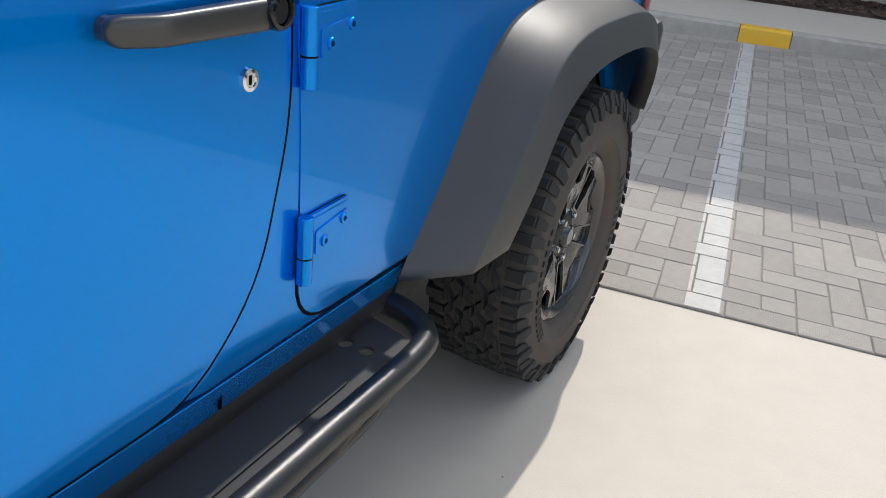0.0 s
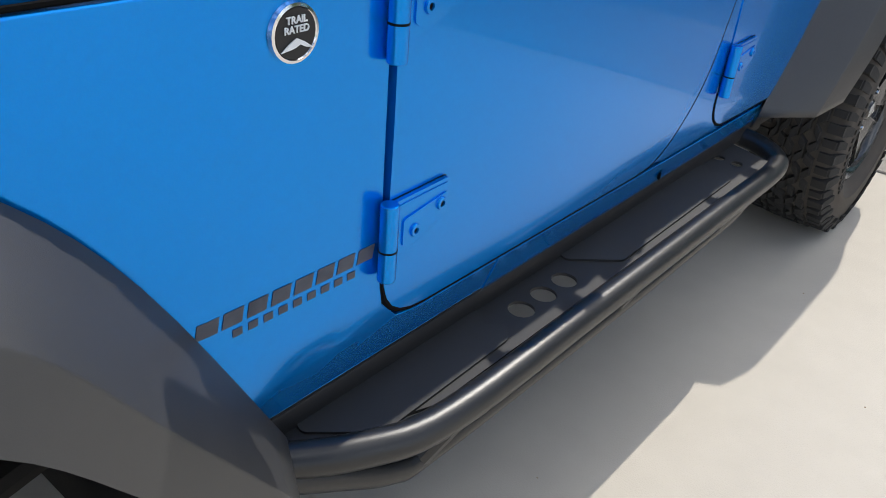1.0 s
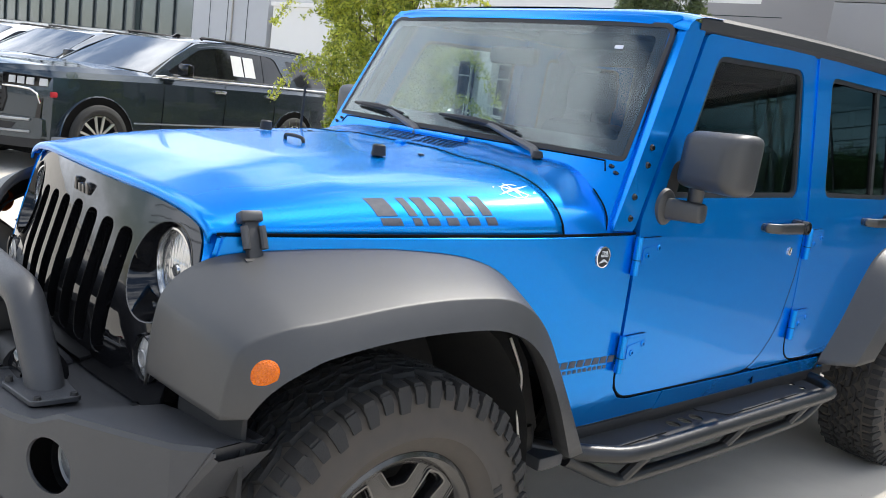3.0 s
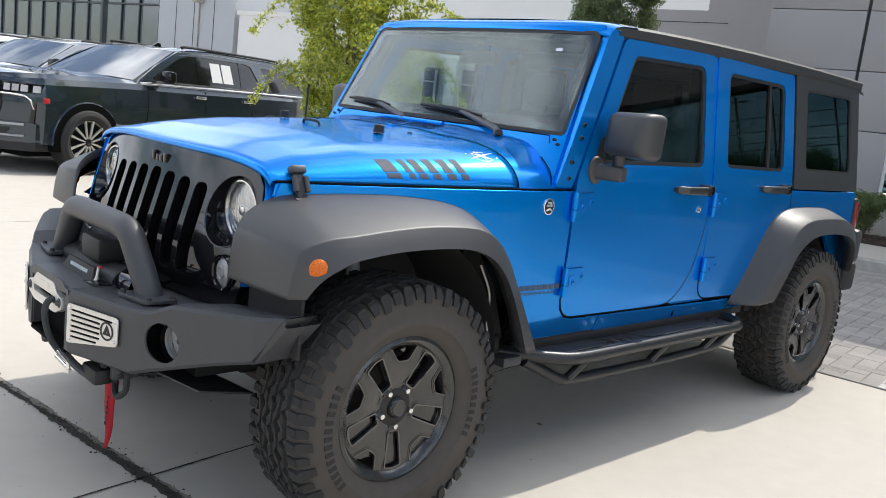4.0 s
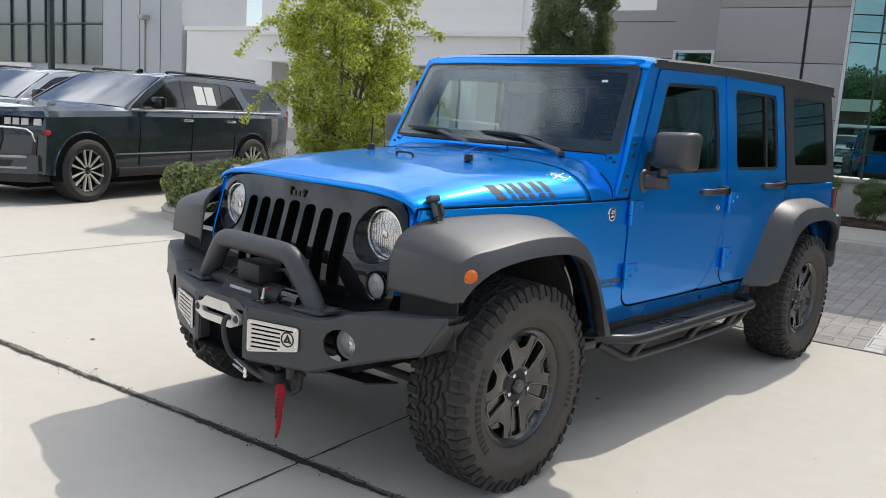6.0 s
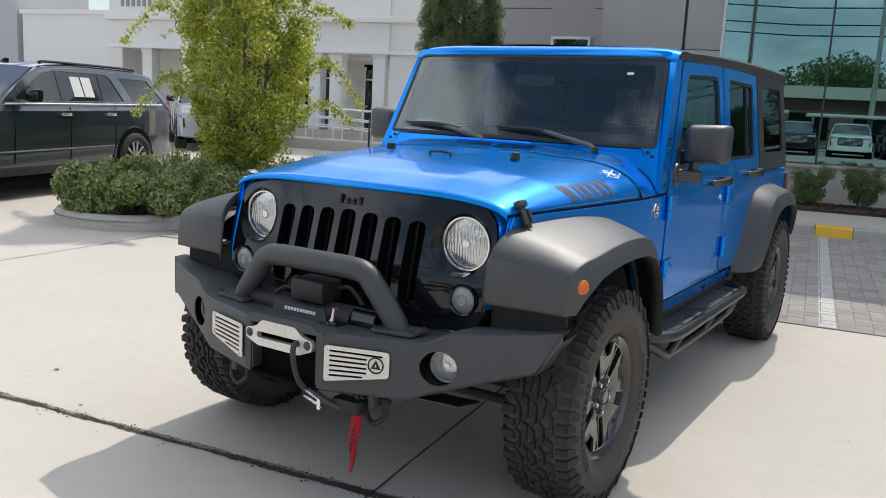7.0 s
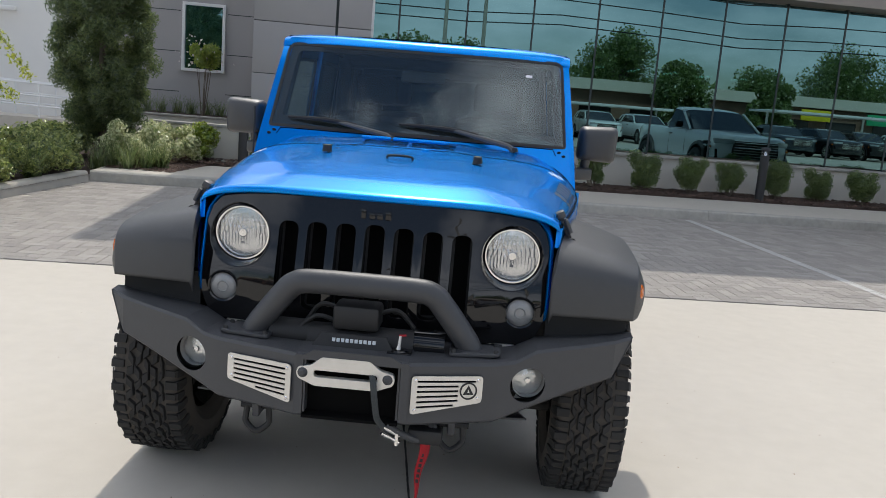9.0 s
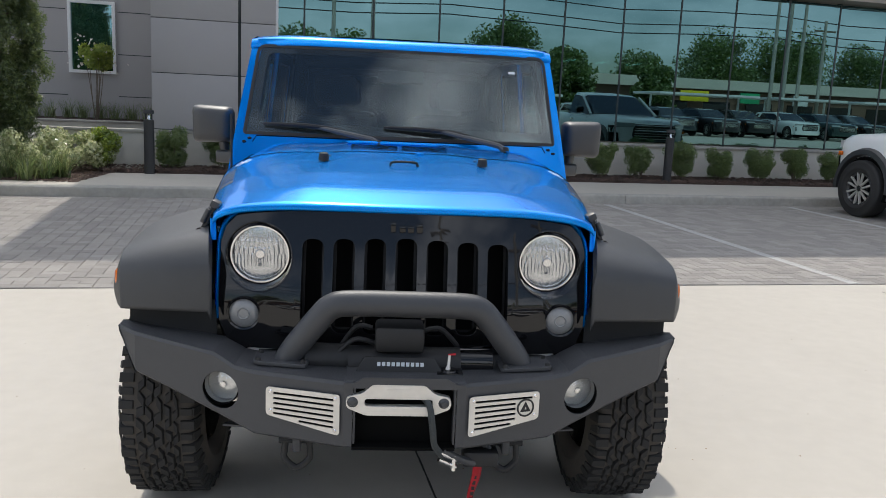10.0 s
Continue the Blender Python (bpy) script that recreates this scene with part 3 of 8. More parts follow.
def build_white_building():
    """The white neighbouring showroom: columned porch, upper wall, low side wall."""
    v = 19.0
    up = struct("wall_white", B(-23.9, -12.4, v - 0.4, v + 4, 3.05, 7.6), M["white_wall"], "white stucco upper wall of the neighbouring showroom", "wall")
    part("cornice", B(-23.95, -10.95, v - 0.62, v - 0.4, 4.02, 4.22, bev=0.03), M["white_wall"], up)
    part("cornice", B(-23.95, -10.95, v - 0.55, v - 0.4, 3.02, 3.14, bev=0.02), M["white_wall"], up)
    for k in range(9):
        b = -23.35 + 0.25 * k
        part("sign_bar", B(b, b + 0.15, v - 0.43, v - 0.40, 4.50, 4.76, bev=0.02), M["sign_grey"], up)
    struct("wall_white_right", B(-12.4, -6.6, v - 0.3, v + 0.1, -0.2, 7.6), M["white_wall"], "plain white stucco wall beside the porch", "wall")
    struct("wall_white_back", B(-23.9, -12.4, v + 1.6, v + 1.9, -0.2, 3.02), M["white_wall"], "white wall behind the porch", "wall")
    struct("porch_floor", B(-23.9, -12.4, v - 0.5, v + 1.6, -0.2, 0.50), M["concrete"], "raised pale porch floor", "floor")
    for c in (-22.2, -20.4, -18.6, -16.9, -15.15, -14.35, -12.75):
        col = thing("column", "square white stucco porch column", "column", BLDG @ Matrix.Translation((c, v - 0.15, 0.5)), "porch columns", "structure")
        part("shaft", B(-0.22, 0.22, -0.22, 0.22, 0.0, 2.55, bev=0.02), M["white_wall"], col)
        part("capital", B(-0.26, 0.26, -0.25, 0.25, 2.40, 2.55, bev=0.02), M["white_wall"], col)
    for c in (-21.3, -19.5, -17.7, -16.0, -13.55):
        d = thing("shop_door", "dark glass shopfront door in a slim frame", "door", BLDG @ Matrix.Translation((c, v + 1.45, 0.5)), "shopfront doors")
        part("pane", B(-0.62, 0.62, -0.01, 0.01, 0.05, 2.1), M["shop_glass"], d)
        # black panel for the unlit shop interior behind the pane
        part("backing", B(-0.7, 0.7, 0.06, 0.10, 0.0, 2.3), M["void"], d)
        for x in (-0.62, 0.0, 0.62):
            part("stile", B(x - 0.03, x + 0.03, -0.05, 0.03, 0.0, 2.2), M["white_frame"], d)
        part("rail", B(-0.65, 0.65, -0.05, 0.03, 1.75, 1.80), M["white_frame"], d)
    struct("wall_side_low", B(-29.0, -23.95, v + 0.3, v + 3, -0.2, 4.4), M["white_wall"], "low white stucco side wall", "wall")
    struct("wall_side_cap", B(-29.05, -23.95, v + 0.2, v + 0.3, 4.28, 4.45), M["white_wall"], "coping of the low white wall", "wall")
    struct("wall_silver", B(-34.6, -29.2, v + 0.2, v + 4, -0.2, 7.0), M["silver_wall"], "silver-grey panelled wall of the far building", "wall")
    far = thing("far_building", "grey glazed commercial building beyond the parked cars", "building", BLDG @ Matrix.Translation((0, 0, 0)))
    part("wall", B(-60.0, -34.7, v + 0.5, v + 5, -0.2, 9.0), M["silver_wall"], far)
    part("window_band", B(-60.0, -40.5, v + 0.28, v + 0.5, 2.2, 2.62, bev=0.02), M["white_wall"], far)
    part("low_wall", B(-60.0, -40.5, v + 0.36, v + 0.5, -0.2, 2.2), M["white_wall"], far)
    for k in range(8):
        part("low_window", B(-59.5 + 2.3 * k, -57.8 + 2.3 * k, v + 0.32, v + 0.36, 0.9, 2.1), M["tower_glass"], far)
    for k in range(17):
        for z0, z1 in ((2.66, 4.52), (4.62, 8.5)):
            w = part("window", B(-60 + 1.48 * k, -58.6 + 1.48 * k, v + 0.40, v + 0.44, z0, z1), M["tower_glass"], far)
            part("mullion", B(-60.08 + 1.48 * k, -60.0 + 1.48 * k, v + 0.30, v + 0.45, z0, z1 + 0.10), M["mullion"], w)
    part("transom", B(-60.0, -34.7, v + 0.30, v + 0.45, 4.53, 4.61), M["mullion"], far)
    for u in (-33.3, -32.0, -30.6):
        struct("panel_joint", B(u, u + 0.03, v + 0.185, v + 0.20, 0.0, 7.0), M["mullion"], "vertical joint in the silver panelled wall", "joint")
    pipe = thing("wall_lamp", "slim grey wall lamp on a conduit", "lamp", BLDG @ Matrix.Translation((-31.6, v + 0.2, 0)))
    part("conduit", tube(bmesh.new(), [(0, -0.04, 0.5), (0, -0.04, 4.7)], 0.035, 8), M["kerb"], pipe)
    part("lamp_head", B(-0.10, 0.30, -0.40, 0.0, 4.7, 4.9, bev=0.03), M["kerb"], pipe)
    pole = thing("lamp_post", "dark square steel lamp post in the far lot", "lamp post", BLDG @ Matrix.Translation((-28.5, 12.6, 0)))
    part("post", B(-0.09, 0.09, -0.09, 0.09, 0.0, 8.0, bev=0.01), M["mullion"], pole)
    part("base", B(-0.25, 0.25, -0.25, 0.25, -0.1, 0.6, bev=0.03), M["kerb"], pole)


M["tower_glass"] = mat("grey_tower_glass", (0.10, 0.115, 0.12), 0.12, second=(0.14, 0.155, 0.16), scale=1.5, amount=0.7, coat=1.0)
build_walk()
build_showroom()
build_white_building()


# ---- the blue four-door off-roader; front axle at y 0, rear axle at y 2.946 ----
offroader = thing("suv", "bright blue four-door off-road SUV with black flares, hardtop and winch bumper", "car")


def side_x(z):
    """Half width of the body side at a height."""
    if z > 1.10:
        return 0.772 - 0.10 * (z - 1.10) - 0.03 * (z - 1.10) ** 2
    if z < 0.58:
        return 0.772 - 0.35 * (0.58 - z)
    return 0.772 + 0.006 * (1 - ((z - 0.84) / 0.26) ** 2)


def side_fn(s, thick=0.02, proud=0.0):
    return lambda a, b, k: Vector((s * (side_x(b) + proud - thick * k), a, b))


CUTS = [0.50, 0.54, 0.58, 0.64, 0.72, 0.80, 0.88, 0.96, 1.04, 1.10, 1.25, 1.40, 1.55]
WHEEL_F, WHEEL_R, TYRE_R = 0.0, 2.946, 0.402


def arch(cy, cz, r, a0, a1, n=14):
    return [(cy + r * math.cos(radians(a0 + (a1 - a0) * k / n)), cz + r * math.sin(radians(a0 + (a1 - a0) * k / n))) for k in range(n + 1)]


def fender_x(y):
    """Half width of the front clip, which narrows towards the grille."""
    return lerp_table([(-0.50, 0.592), (-0.40, 0.612), (-0.20, 0.652), (0.1, 0.702), (0.4, 0.745), (0.60, 0.766), (0.9, 0.772)], y)


def build_sides():
    for s in (1, -1):
        # near-black shell that stands in for the shade behind the seams
        part("inner_side", plate([(0.62, 0.50), (2.34, 0.50), *arch(WHEEL_R, 0.42, 0.56, 172, 8), (3.60, 0.60), (3.60, 1.10), (0.62, 1.075)], [], lambda a, b, k, s=s: Vector((s * (side_x(b) - 0.024 - 0.02 * k), a, b)), CUTS[:9]), M["void"], offroader)
        # front fender panel behind the wheel
        out = [(-0.328, 1.054), (-0.345, 0.985), (0.28, 0.985), (0.30, 0.93), (0.42, 0.90), (0.52, 0.80), (0.66, 0.545), (0.70, 0.50), (1.148, 0.50), (1.148, 0.566), (0.955, 0.568), (0.905, 0.580), (0.873, 0.615), (0.8635, 0.67), (0.8625, 1.0735)]
        part("front_fender", plate(out, [], lambda a, b, k, s=s: Vector((s * (min(side_x(b), fender_x(a) + 0.004) - 0.02 * k), a, b)), CUTS, (-0.2, -0.1, 0.0, 0.1, 0.2, 0.3, 0.4, 0.5, 0.6, 0.7, 0.8)), M["blue"], offroader, bevel=0.003)
        # strip between hood and flare
        rows = []
        for i in range(17):
            row = []
            for d, z, w in ((-0.035, 1.056, 0), (-0.006, 1.050, 0), (-0.004, 1.03, 0), (-0.003, 0.99, 0), (0.0, 0.92, 0.04), (-0.004, 0.85, 0.05), (-0.008, 0.785, 0.05)):
                y0 = -0.418 + 0.27 * (z - 0.75)
                y = y0 + (0.325 - y0) * i / 16
                if w:
                    y = min(y, y0 + w)
                row.append((s * (fender_x(y) + d), y, z))
            rows.append(row)
        bm = bmesh.new()
        loft(bm, rows)
        part("apron", bm, M["blue"], offroader)
        # sill
        part("sill", plate([(1.152, 0.49), (2.36, 0.49), (2.31, 0.552), (1.152, 0.566)], [], side_fn(s), (0.51, 0.53, 0.55)), M["blue"], offroader, bevel=0.003)
        part("sill_seam", B(s * 0.752 - 0.003, s * 0.752 + 0.003, 1.748, 1.7515, 0.505, 0.566), M["void"], offroader)
        part("sill_cover", B(min(s * 0.60, s * 0.745), max(s * 0.60, s * 0.745), 0.66, 2.36, 0.452, 0.494, bev=0.006), M["black"], offroader)
        # rear quarter
        q = [(2.24, 0.50), (2.36, 0.50), *arch(WHEEL_R, 0.42, 0.53, 172, 10), (3.50, 0.60), (3.605, 0.62), (3.605, 1.108), (2.735, 1.108), (2.735, 0.985), (2.66, 0.93), (2.55, 0.76), (2.40, 0.575)]
        part("quarter_panel", plate(rounded(q, 0.004, 1), [], side_fn(s), CUTS), M["blue"], offroader, bevel=0.003)
        # roof pillars behind doors
        part("pillar", plate([(1.845, 1.105), (1.905, 1.105), (1.875, 1.70), (1.815, 1.70)], [], side_fn(s, 0.03, -0.004), CUTS), M["blue"], offroader)


def door(s, outline, window, glass_label, name="door"):
    fn = side_fn(s, 0.024, 0.002)
    d = part(name, plate(outline, [window], fn, CUTS), M["blue"], offroader, bevel=0.004)
    part("seal", plate(shrink(window, -0.002), [shrink(window, 0.016)], side_fn(s, 0.014, -0.004), CUTS), M["black"], d)
    part("pane", plate(shrink(window, 0.012), [], side_fn(s, 0.004, -0.012), CUTS), M["tint_front" if name == "door" else "tint"], d, glass_label)
    return d


def handle(d, s, y, z):
    x = s * (side_x(z) + 0.004)
    bm = bmesh.new()
    rows = []
    for k in range(29):
        t = 0.5 - 0.5 * math.cos(math.pi * k / 28)
        end = math.sqrt(max(0.0, 1 - (1 - min(1.0, (t + 0.0015) / 0.085)) ** 2))
        out = 0.016 + 0.020 * smooth(t / 0.30)
        w, dp = (0.0165 + 0.003 * t) * end, (0.011 + 0.003 * t) * end
        rows.append([(x + s * (out + dp * math.copysign(abs(math.cos(a)) ** 0.55, math.cos(a))), y - 0.212 * (1 - t), z - 0.004 + w * math.copysign(abs(math.sin(a)) ** 0.55, math.sin(a))) for a in [2 * math.pi * (q + 0.5) / 20 for q in range(20)]])
    loft(bm, rows, closed=True, capped=True)
    h = part("door_handle", bm, M["handle"], d, "black pull handle with round push button", sharp=70)
    part("bracket", tube(bmesh.new(), [(x - s * 0.002, y - 0.195, z - 0.004), (x + s * 0.02, y - 0.195, z - 0.004)], 0.014, 10), M["handle"], h)
    part("button", lathe(bmesh.new(), [(0, 0.052), (0.0145, 0.052), (0.0155, 0.049), (0.017, 0.056), (0.022, 0.055), (0.0245, 0.050), (0.025, 0.0)], 24, m=Matrix.Translation((x, y + 0.020, z)) @ Matrix.Diagonal((s, 1, 1, 1))), M["gloss"], d)
    return h


def hinge(d, s, y, z, seam):
    """Body-coloured strap hinge with two bolts and an upright barrel at the seam."""
    x = s * (side_x(z) + 0.001)
    strap = rounded([(seam + 0.016, -0.046), (seam + 0.016, 0.040), (seam + 0.132, 0.044), (seam + 0.132, -0.012), (seam + 0.050, -0.046)], 0.006, 2)
    face = lambda t: lambda a, b, k: Vector((x + s * (t * (1 - k)), a, z + b))
    bm = plate(strap, [], face(0.009))
    inner = shrink(strap, 0.006)
    plate(inner, [], face(0.0105), bm=bm)
    ridge = rounded([(seam + 0.040, -0.026), (seam + 0.040, 0.012), (seam + 0.124, 0.026), (seam + 0.124, -0.006), (seam + 0.052, -0.034)], 0.004, 2)
    plate(ridge, [], face(0.0130), bm=bm)
    h = part("hinge", bm, M["blue"], d, bevel=0.0022)
    # near-black rim that draws the hinge's thin shadow line
    part("gasket", plate(shrink(strap, -0.0014), [], face(0.002)), M["void"], d)
    part("barrel", tube(bmesh.new(), [(x + s * 0.013, seam + 0.012, z - 0.066), (x + s * 0.013, seam + 0.012, z + 0.046)], 0.0125, 14), M["blue"], d, bevel=0.002)
    part("barrel_gap", lathe(bmesh.new(), [(0.0128, -0.0015), (0.0128, 0.0015)], 16, axis="z", m=Matrix.Translation((x + s * 0.013, seam + 0.012, z - 0.020))), M["void"], d)
    for by, bz in ((seam + 0.062, -0.010), (seam + 0.112, 0.012)):
        at_bolt = Matrix.Translation((x, by, z + bz)) @ Matrix.Diagonal((s, 1, 1, 1))
        bo = part("bolt", lathe(bmesh.new(), [(0.0042, 0.0135), (0.0046, 0.0165), (0.0085, 0.0165), (0.0098, 0.014), (0.0098, 0.010)], 14, m=at_bolt), M["blue"], d)
        part("socket", lathe(bmesh.new(), [(0.0, 0.0136), (0.0045, 0.0136)], 6, m=at_bolt), M["void"], d)


def build_doors():
    f_out = rounded([(0.868, 0.582), (1.66, 0.572), (1.80, 0.70), (1.868, 0.94), (1.872, 1.10), (1.842, 1.695), (1.145, 1.672), (0.872, 1.115)], [0.09, 0.16, 0.16, 0.08, 0.02, 0.02, 0.03, 0.03], 6)
    f_win = rounded([(1.795, 1.195), (1.768, 1.635), (1.215, 1.615), (1.02, 1.225), (1.025, 1.18)], [0.045, 0.05, 0.035, 0.03, 0.03], 5)
    r_out = rounded([(1.902, 0.582), (2.33, 0.572), (2.44, 0.62), (2.60, 0.83), (2.722, 1.0), (2.722, 1.10), (2.665, 1.695), (1.874, 1.695)], [0.09, 0.10, 0.10, 0.10, 0.06, 0.02, 0.02, 0.02], 6)
    r_win = rounded([(2.605, 1.20), (2.565, 1.635), (1.985, 1.635), (2.005, 1.20)], 0.045, 5)
    fp, rp = shrink(f_out, -0.006), shrink(r_out, -0.006)
    fill = [p for p in fp if p[0] > 1.64 and p[1] < 1.08] + [(1.896, 1.09)] + [p for p in rp if p[0] < 1.99 and p[1] < 0.70] + [(1.98, 0.569), (1.70, 0.569)]
    for s in (1, -1):
        part("door_pillar", plate([p for k, p in enumerate(fill) if k == 0 or (Vector(p) - Vector(fill[k - 1])).length > 0.002], [], side_fn(s, 0.012, 0.0), CUTS), M["blue"], offroader)
        d = door(s, f_out, f_win, "dark tinted side window")
        part("door_seam", tube(bmesh.new(), [(s * (side_x(b) - 0.0025), a, b) for a, b in shrink(f_out, -0.003) if b < 1.085], 0.0048, 6), M["void"], d)
        handle(d, s, 1.765, 1.097)
        hinge(d, s, 0, 1.025, 0.846)
        hinge(d, s, 0, 0.735, 0.846)
        part("lock", lathe(bmesh.new(), [(0, 0.006), (0.009, 0.006), (0.010, 0.008), (0.015, 0.007), (0.016, 0.0)], 20, m=Matrix.Translation((s * (side_x(1.0) + 0.001), 1.782, 1.005)) @ Matrix.Diagonal((s, 1, 1, 1))), M["chrome"], d, "round chrome door lock")
        part("keyhole", B(*sorted((s * (side_x(1.0) + 0.0066), s * (side_x(1.0) + 0.0076))), 1.7795, 1.7845, 0.999, 1.011), M["void"], d)
        d = door(s, r_out, r_win, "dark tinted rear side window", "rear_door")
        part("door_seam", tube(bmesh.new(), [(s * (side_x(b) - 0.0025), a, b) for a, b in shrink(r_out, -0.003) if b < 1.085], 0.0048, 6), M["void"], d)
        part("divider", plate([(2.425, 1.205), (2.448, 1.205), (2.425, 1.63), (2.402, 1.63)], [], side_fn(s, 0.02, -0.003), CUTS), M["black"], d)
        handle(d, s, 2.56, 1.115)
        hinge(d, s, 0, 1.04, 1.884)
        hinge(d, s, 0, 0.735, 1.884)


def build_flares():
    front_root = [(0.614, -0.462, 0.778), (0.612, -0.456, 0.87), (0.614, -0.44, 0.945), (0.624, -0.385, 0.997), (0.64, -0.3, 1.022), (0.672, -0.1, 1.034), (0.702, 0.1, 1.034), (0.738, 0.29, 1.008), (0.758, 0.41, 0.94), (0.774, 0.53, 0.8), (0.778, 0.7, 0.49)]
    front_shoulder = [(0.76, -0.462, 0.776), (0.77, -0.456, 0.862), (0.78, -0.438, 0.936), (0.8, -0.378, 0.982), (0.81, -0.29, 1.002), (0.82, -0.09, 1.016), (0.82, 0.1, 1.018), (0.83, 0.275, 0.995), (0.84, 0.39, 0.925), (0.84, 0.505, 0.77), (0.83, 0.665, 0.495)]
    front_edge = [(0.882, -0.44, 0.778), (0.887, -0.43, 0.855), (0.892, -0.408, 0.912), (0.902, -0.338, 0.94), (0.908, -0.25, 0.95), (0.908, -0.07, 0.968), (0.908, 0.1, 0.972), (0.908, 0.26, 0.955), (0.908, 0.37, 0.885), (0.903, 0.475, 0.735), (0.88, 0.635, 0.503)]
    front_lip = [(0.905, -0.395, 0.78), (0.918, -0.38, 0.812), (0.928, -0.352, 0.842), (0.935, -0.305, 0.868), (0.937, -0.245, 0.888), (0.937, -0.1, 0.906), (0.937, 0.07, 0.91), (0.937, 0.215, 0.896), (0.937, 0.325, 0.84), (0.93, 0.425, 0.715), (0.9, 0.555, 0.512)]
    rear_root = [(0.772, 2.225, 0.53), (0.772, 2.345, 0.69), (0.772, 2.46, 0.86), (0.772, 2.565, 0.965), (0.772, 2.71, 1.012), (0.772, 2.95, 1.022), (0.772, 3.22, 1.012), (0.772, 3.38, 0.955), (0.772, 3.47, 0.8), (0.772, 3.5, 0.66)]
    rear_shoulder = [(0.83, 2.28, 0.532), (0.84, 2.375, 0.68), (0.84, 2.48, 0.85), (0.84, 2.58, 0.955), (0.84, 2.72, 1.003), (0.84, 2.95, 1.012), (0.84, 3.21, 1.003), (0.84, 3.365, 0.945), (0.84, 3.455, 0.795), (0.83, 3.48, 0.66)]
    rear_edge = [(0.878, 2.335, 0.535), (0.895, 2.415, 0.67), (0.903, 2.515, 0.825), (0.905, 2.605, 0.92), (0.905, 2.74, 0.965), (0.905, 2.95, 0.975), (0.905, 3.19, 0.965), (0.905, 3.34, 0.91), (0.893, 3.43, 0.79), (0.875, 3.46, 0.66)]
    rear_lip = [(0.902, 2.455, 0.553), (0.925, 2.505, 0.682), (0.932, 2.575, 0.795), (0.935, 2.66, 0.855), (0.935, 2.77, 0.888), (0.935, 2.95, 0.898), (0.935, 3.15, 0.886), (0.935, 3.285, 0.845), (0.92, 3.365, 0.76), (0.9, 3.4, 0.66)]
    for s in (1, -1):
        for name, curves in (("front_flare", (front_root, front_shoulder, front_edge, front_lip)), ("rear_flare", (rear_root, rear_shoulder, rear_edge, rear_lip))):
            lines = [spline(c, 5) for c in curves]
            secs = []
            for a, b, c, d in zip(*lines):
                b = b.lerp(a.lerp(c, 0.58), 0.8)
                e1, e2 = b.lerp(c, 0.95), c.lerp(d, 0.05)
                m1 = (e1 + 2 * c + e2) / 4
                back = d + Vector((-0.06, 0, 0.012))
                secs.append([Vector((s * q.x, q.y, q.z)) for q in (a + Vector((-0.012, 0, -0.03)), a, b, e1, m1, e2, c.lerp(d, 0.8), d, d + Vector((-0.022, 0, -0.002)), back)])
            bm = bmesh.new()
            loft(bm, secs)
            fl = part(name, bm, M["trim"], offroader, "wide grey-black plastic wheel flare", sharp=30)
            md = fl.modifiers.new("thick", "SOLIDIFY")
            md.thickness, md.offset = 0.006, -1
    for s in (1, -1):
        lm = part("side_marker", lathe(bmesh.new(), [(0, 0.017), (0.012, 0.016), (0.023, 0.014), (0.030, 0.009), (0.035, 0.003), (0.0365, -0.004), (0.0365, -0.02)], 28, m=Matrix.Translation((s * 0.903, -0.369, 0.860)) @ Matrix.Rotation(radians(-22 * s), 4, "Z") @ Matrix.Diagonal((s, 1, 1, 1))), M["amber"], offroader, "round amber side marker lamp")


def rim_z(y):
    """Height of the seam between hood and fender."""
    return 1.060 + 0.0167 * (y + 0.35)


def hood_z(x, y):
    a = fender_x(y) - 0.004
    t = min(abs(x) / a, 1.0)
    zt = lerp_table([(-0.50, 1.085), (-0.44, 1.098), (-0.36, 1.112), (-0.2, 1.147), (0.0, 1.178), (0.3, 1.202), (0.60, 1.222)], y)
    z = rim_z(y) + (zt - rim_z(y)) * max(0.0, 1 - t ** 6) ** 0.62
    w = 0.44 - 0.14 * smooth((y + 0.4) / 1.0)
    return z + 0.010 * smooth((w + 0.05 - abs(x)) / 0.16) * smooth((y + 0.42) / 0.26)


def cowl_z(x, y):
    return hood_z(x, 0.56) + 0.030 * smooth((y - 0.60) / 0.16) * smooth((0.70 - abs(x)) / 0.16)


def grille_y(x, z):
    """The front of the grille: it leans back above and turns under below."""
    return -0.478 + 0.16 * x * x + 0.27 * (z - 0.75) + 1.1 * max(0.0, 0.86 - z) ** 2


def build_nose():
    """Painted strip that frames the grille below the hood."""
    path = spline([(0.586, 0, 0.745), (0.591, 0, 0.80), (0.592, 0, 0.90), (0.591, 0, 0.985), (0.577, 0, 1.034), (0.540, 0, 1.072), (0.46, 0, 1.083)], 5)
    for s in (1, -1):
        rows = []
        for k, p in enumerate(path):
            q = path[min(k + 1, len(path) - 1)] - path[max(k - 1, 0)]
            nrm = Vector((q.z, 0, -q.x)).normalized()
            row = []
            for d, dy in ((-0.004, 0.030), (0.0005, 0.004), (0.005, -0.001), (0.011, 0.006), (0.016, 0.024), (0.018, 0.060), (0.018, 0.10)):
                x, z = p.x + nrm.x * d, p.z + nrm.z * d
                y = grille_y(x, z) + dy
                row.append((s * x, y, z))
            rows.append(row)
        bm = bmesh.new()
        loft(bm, rows)
        part("nose_strip", bm, M["blue"], offroader, sharp=50)


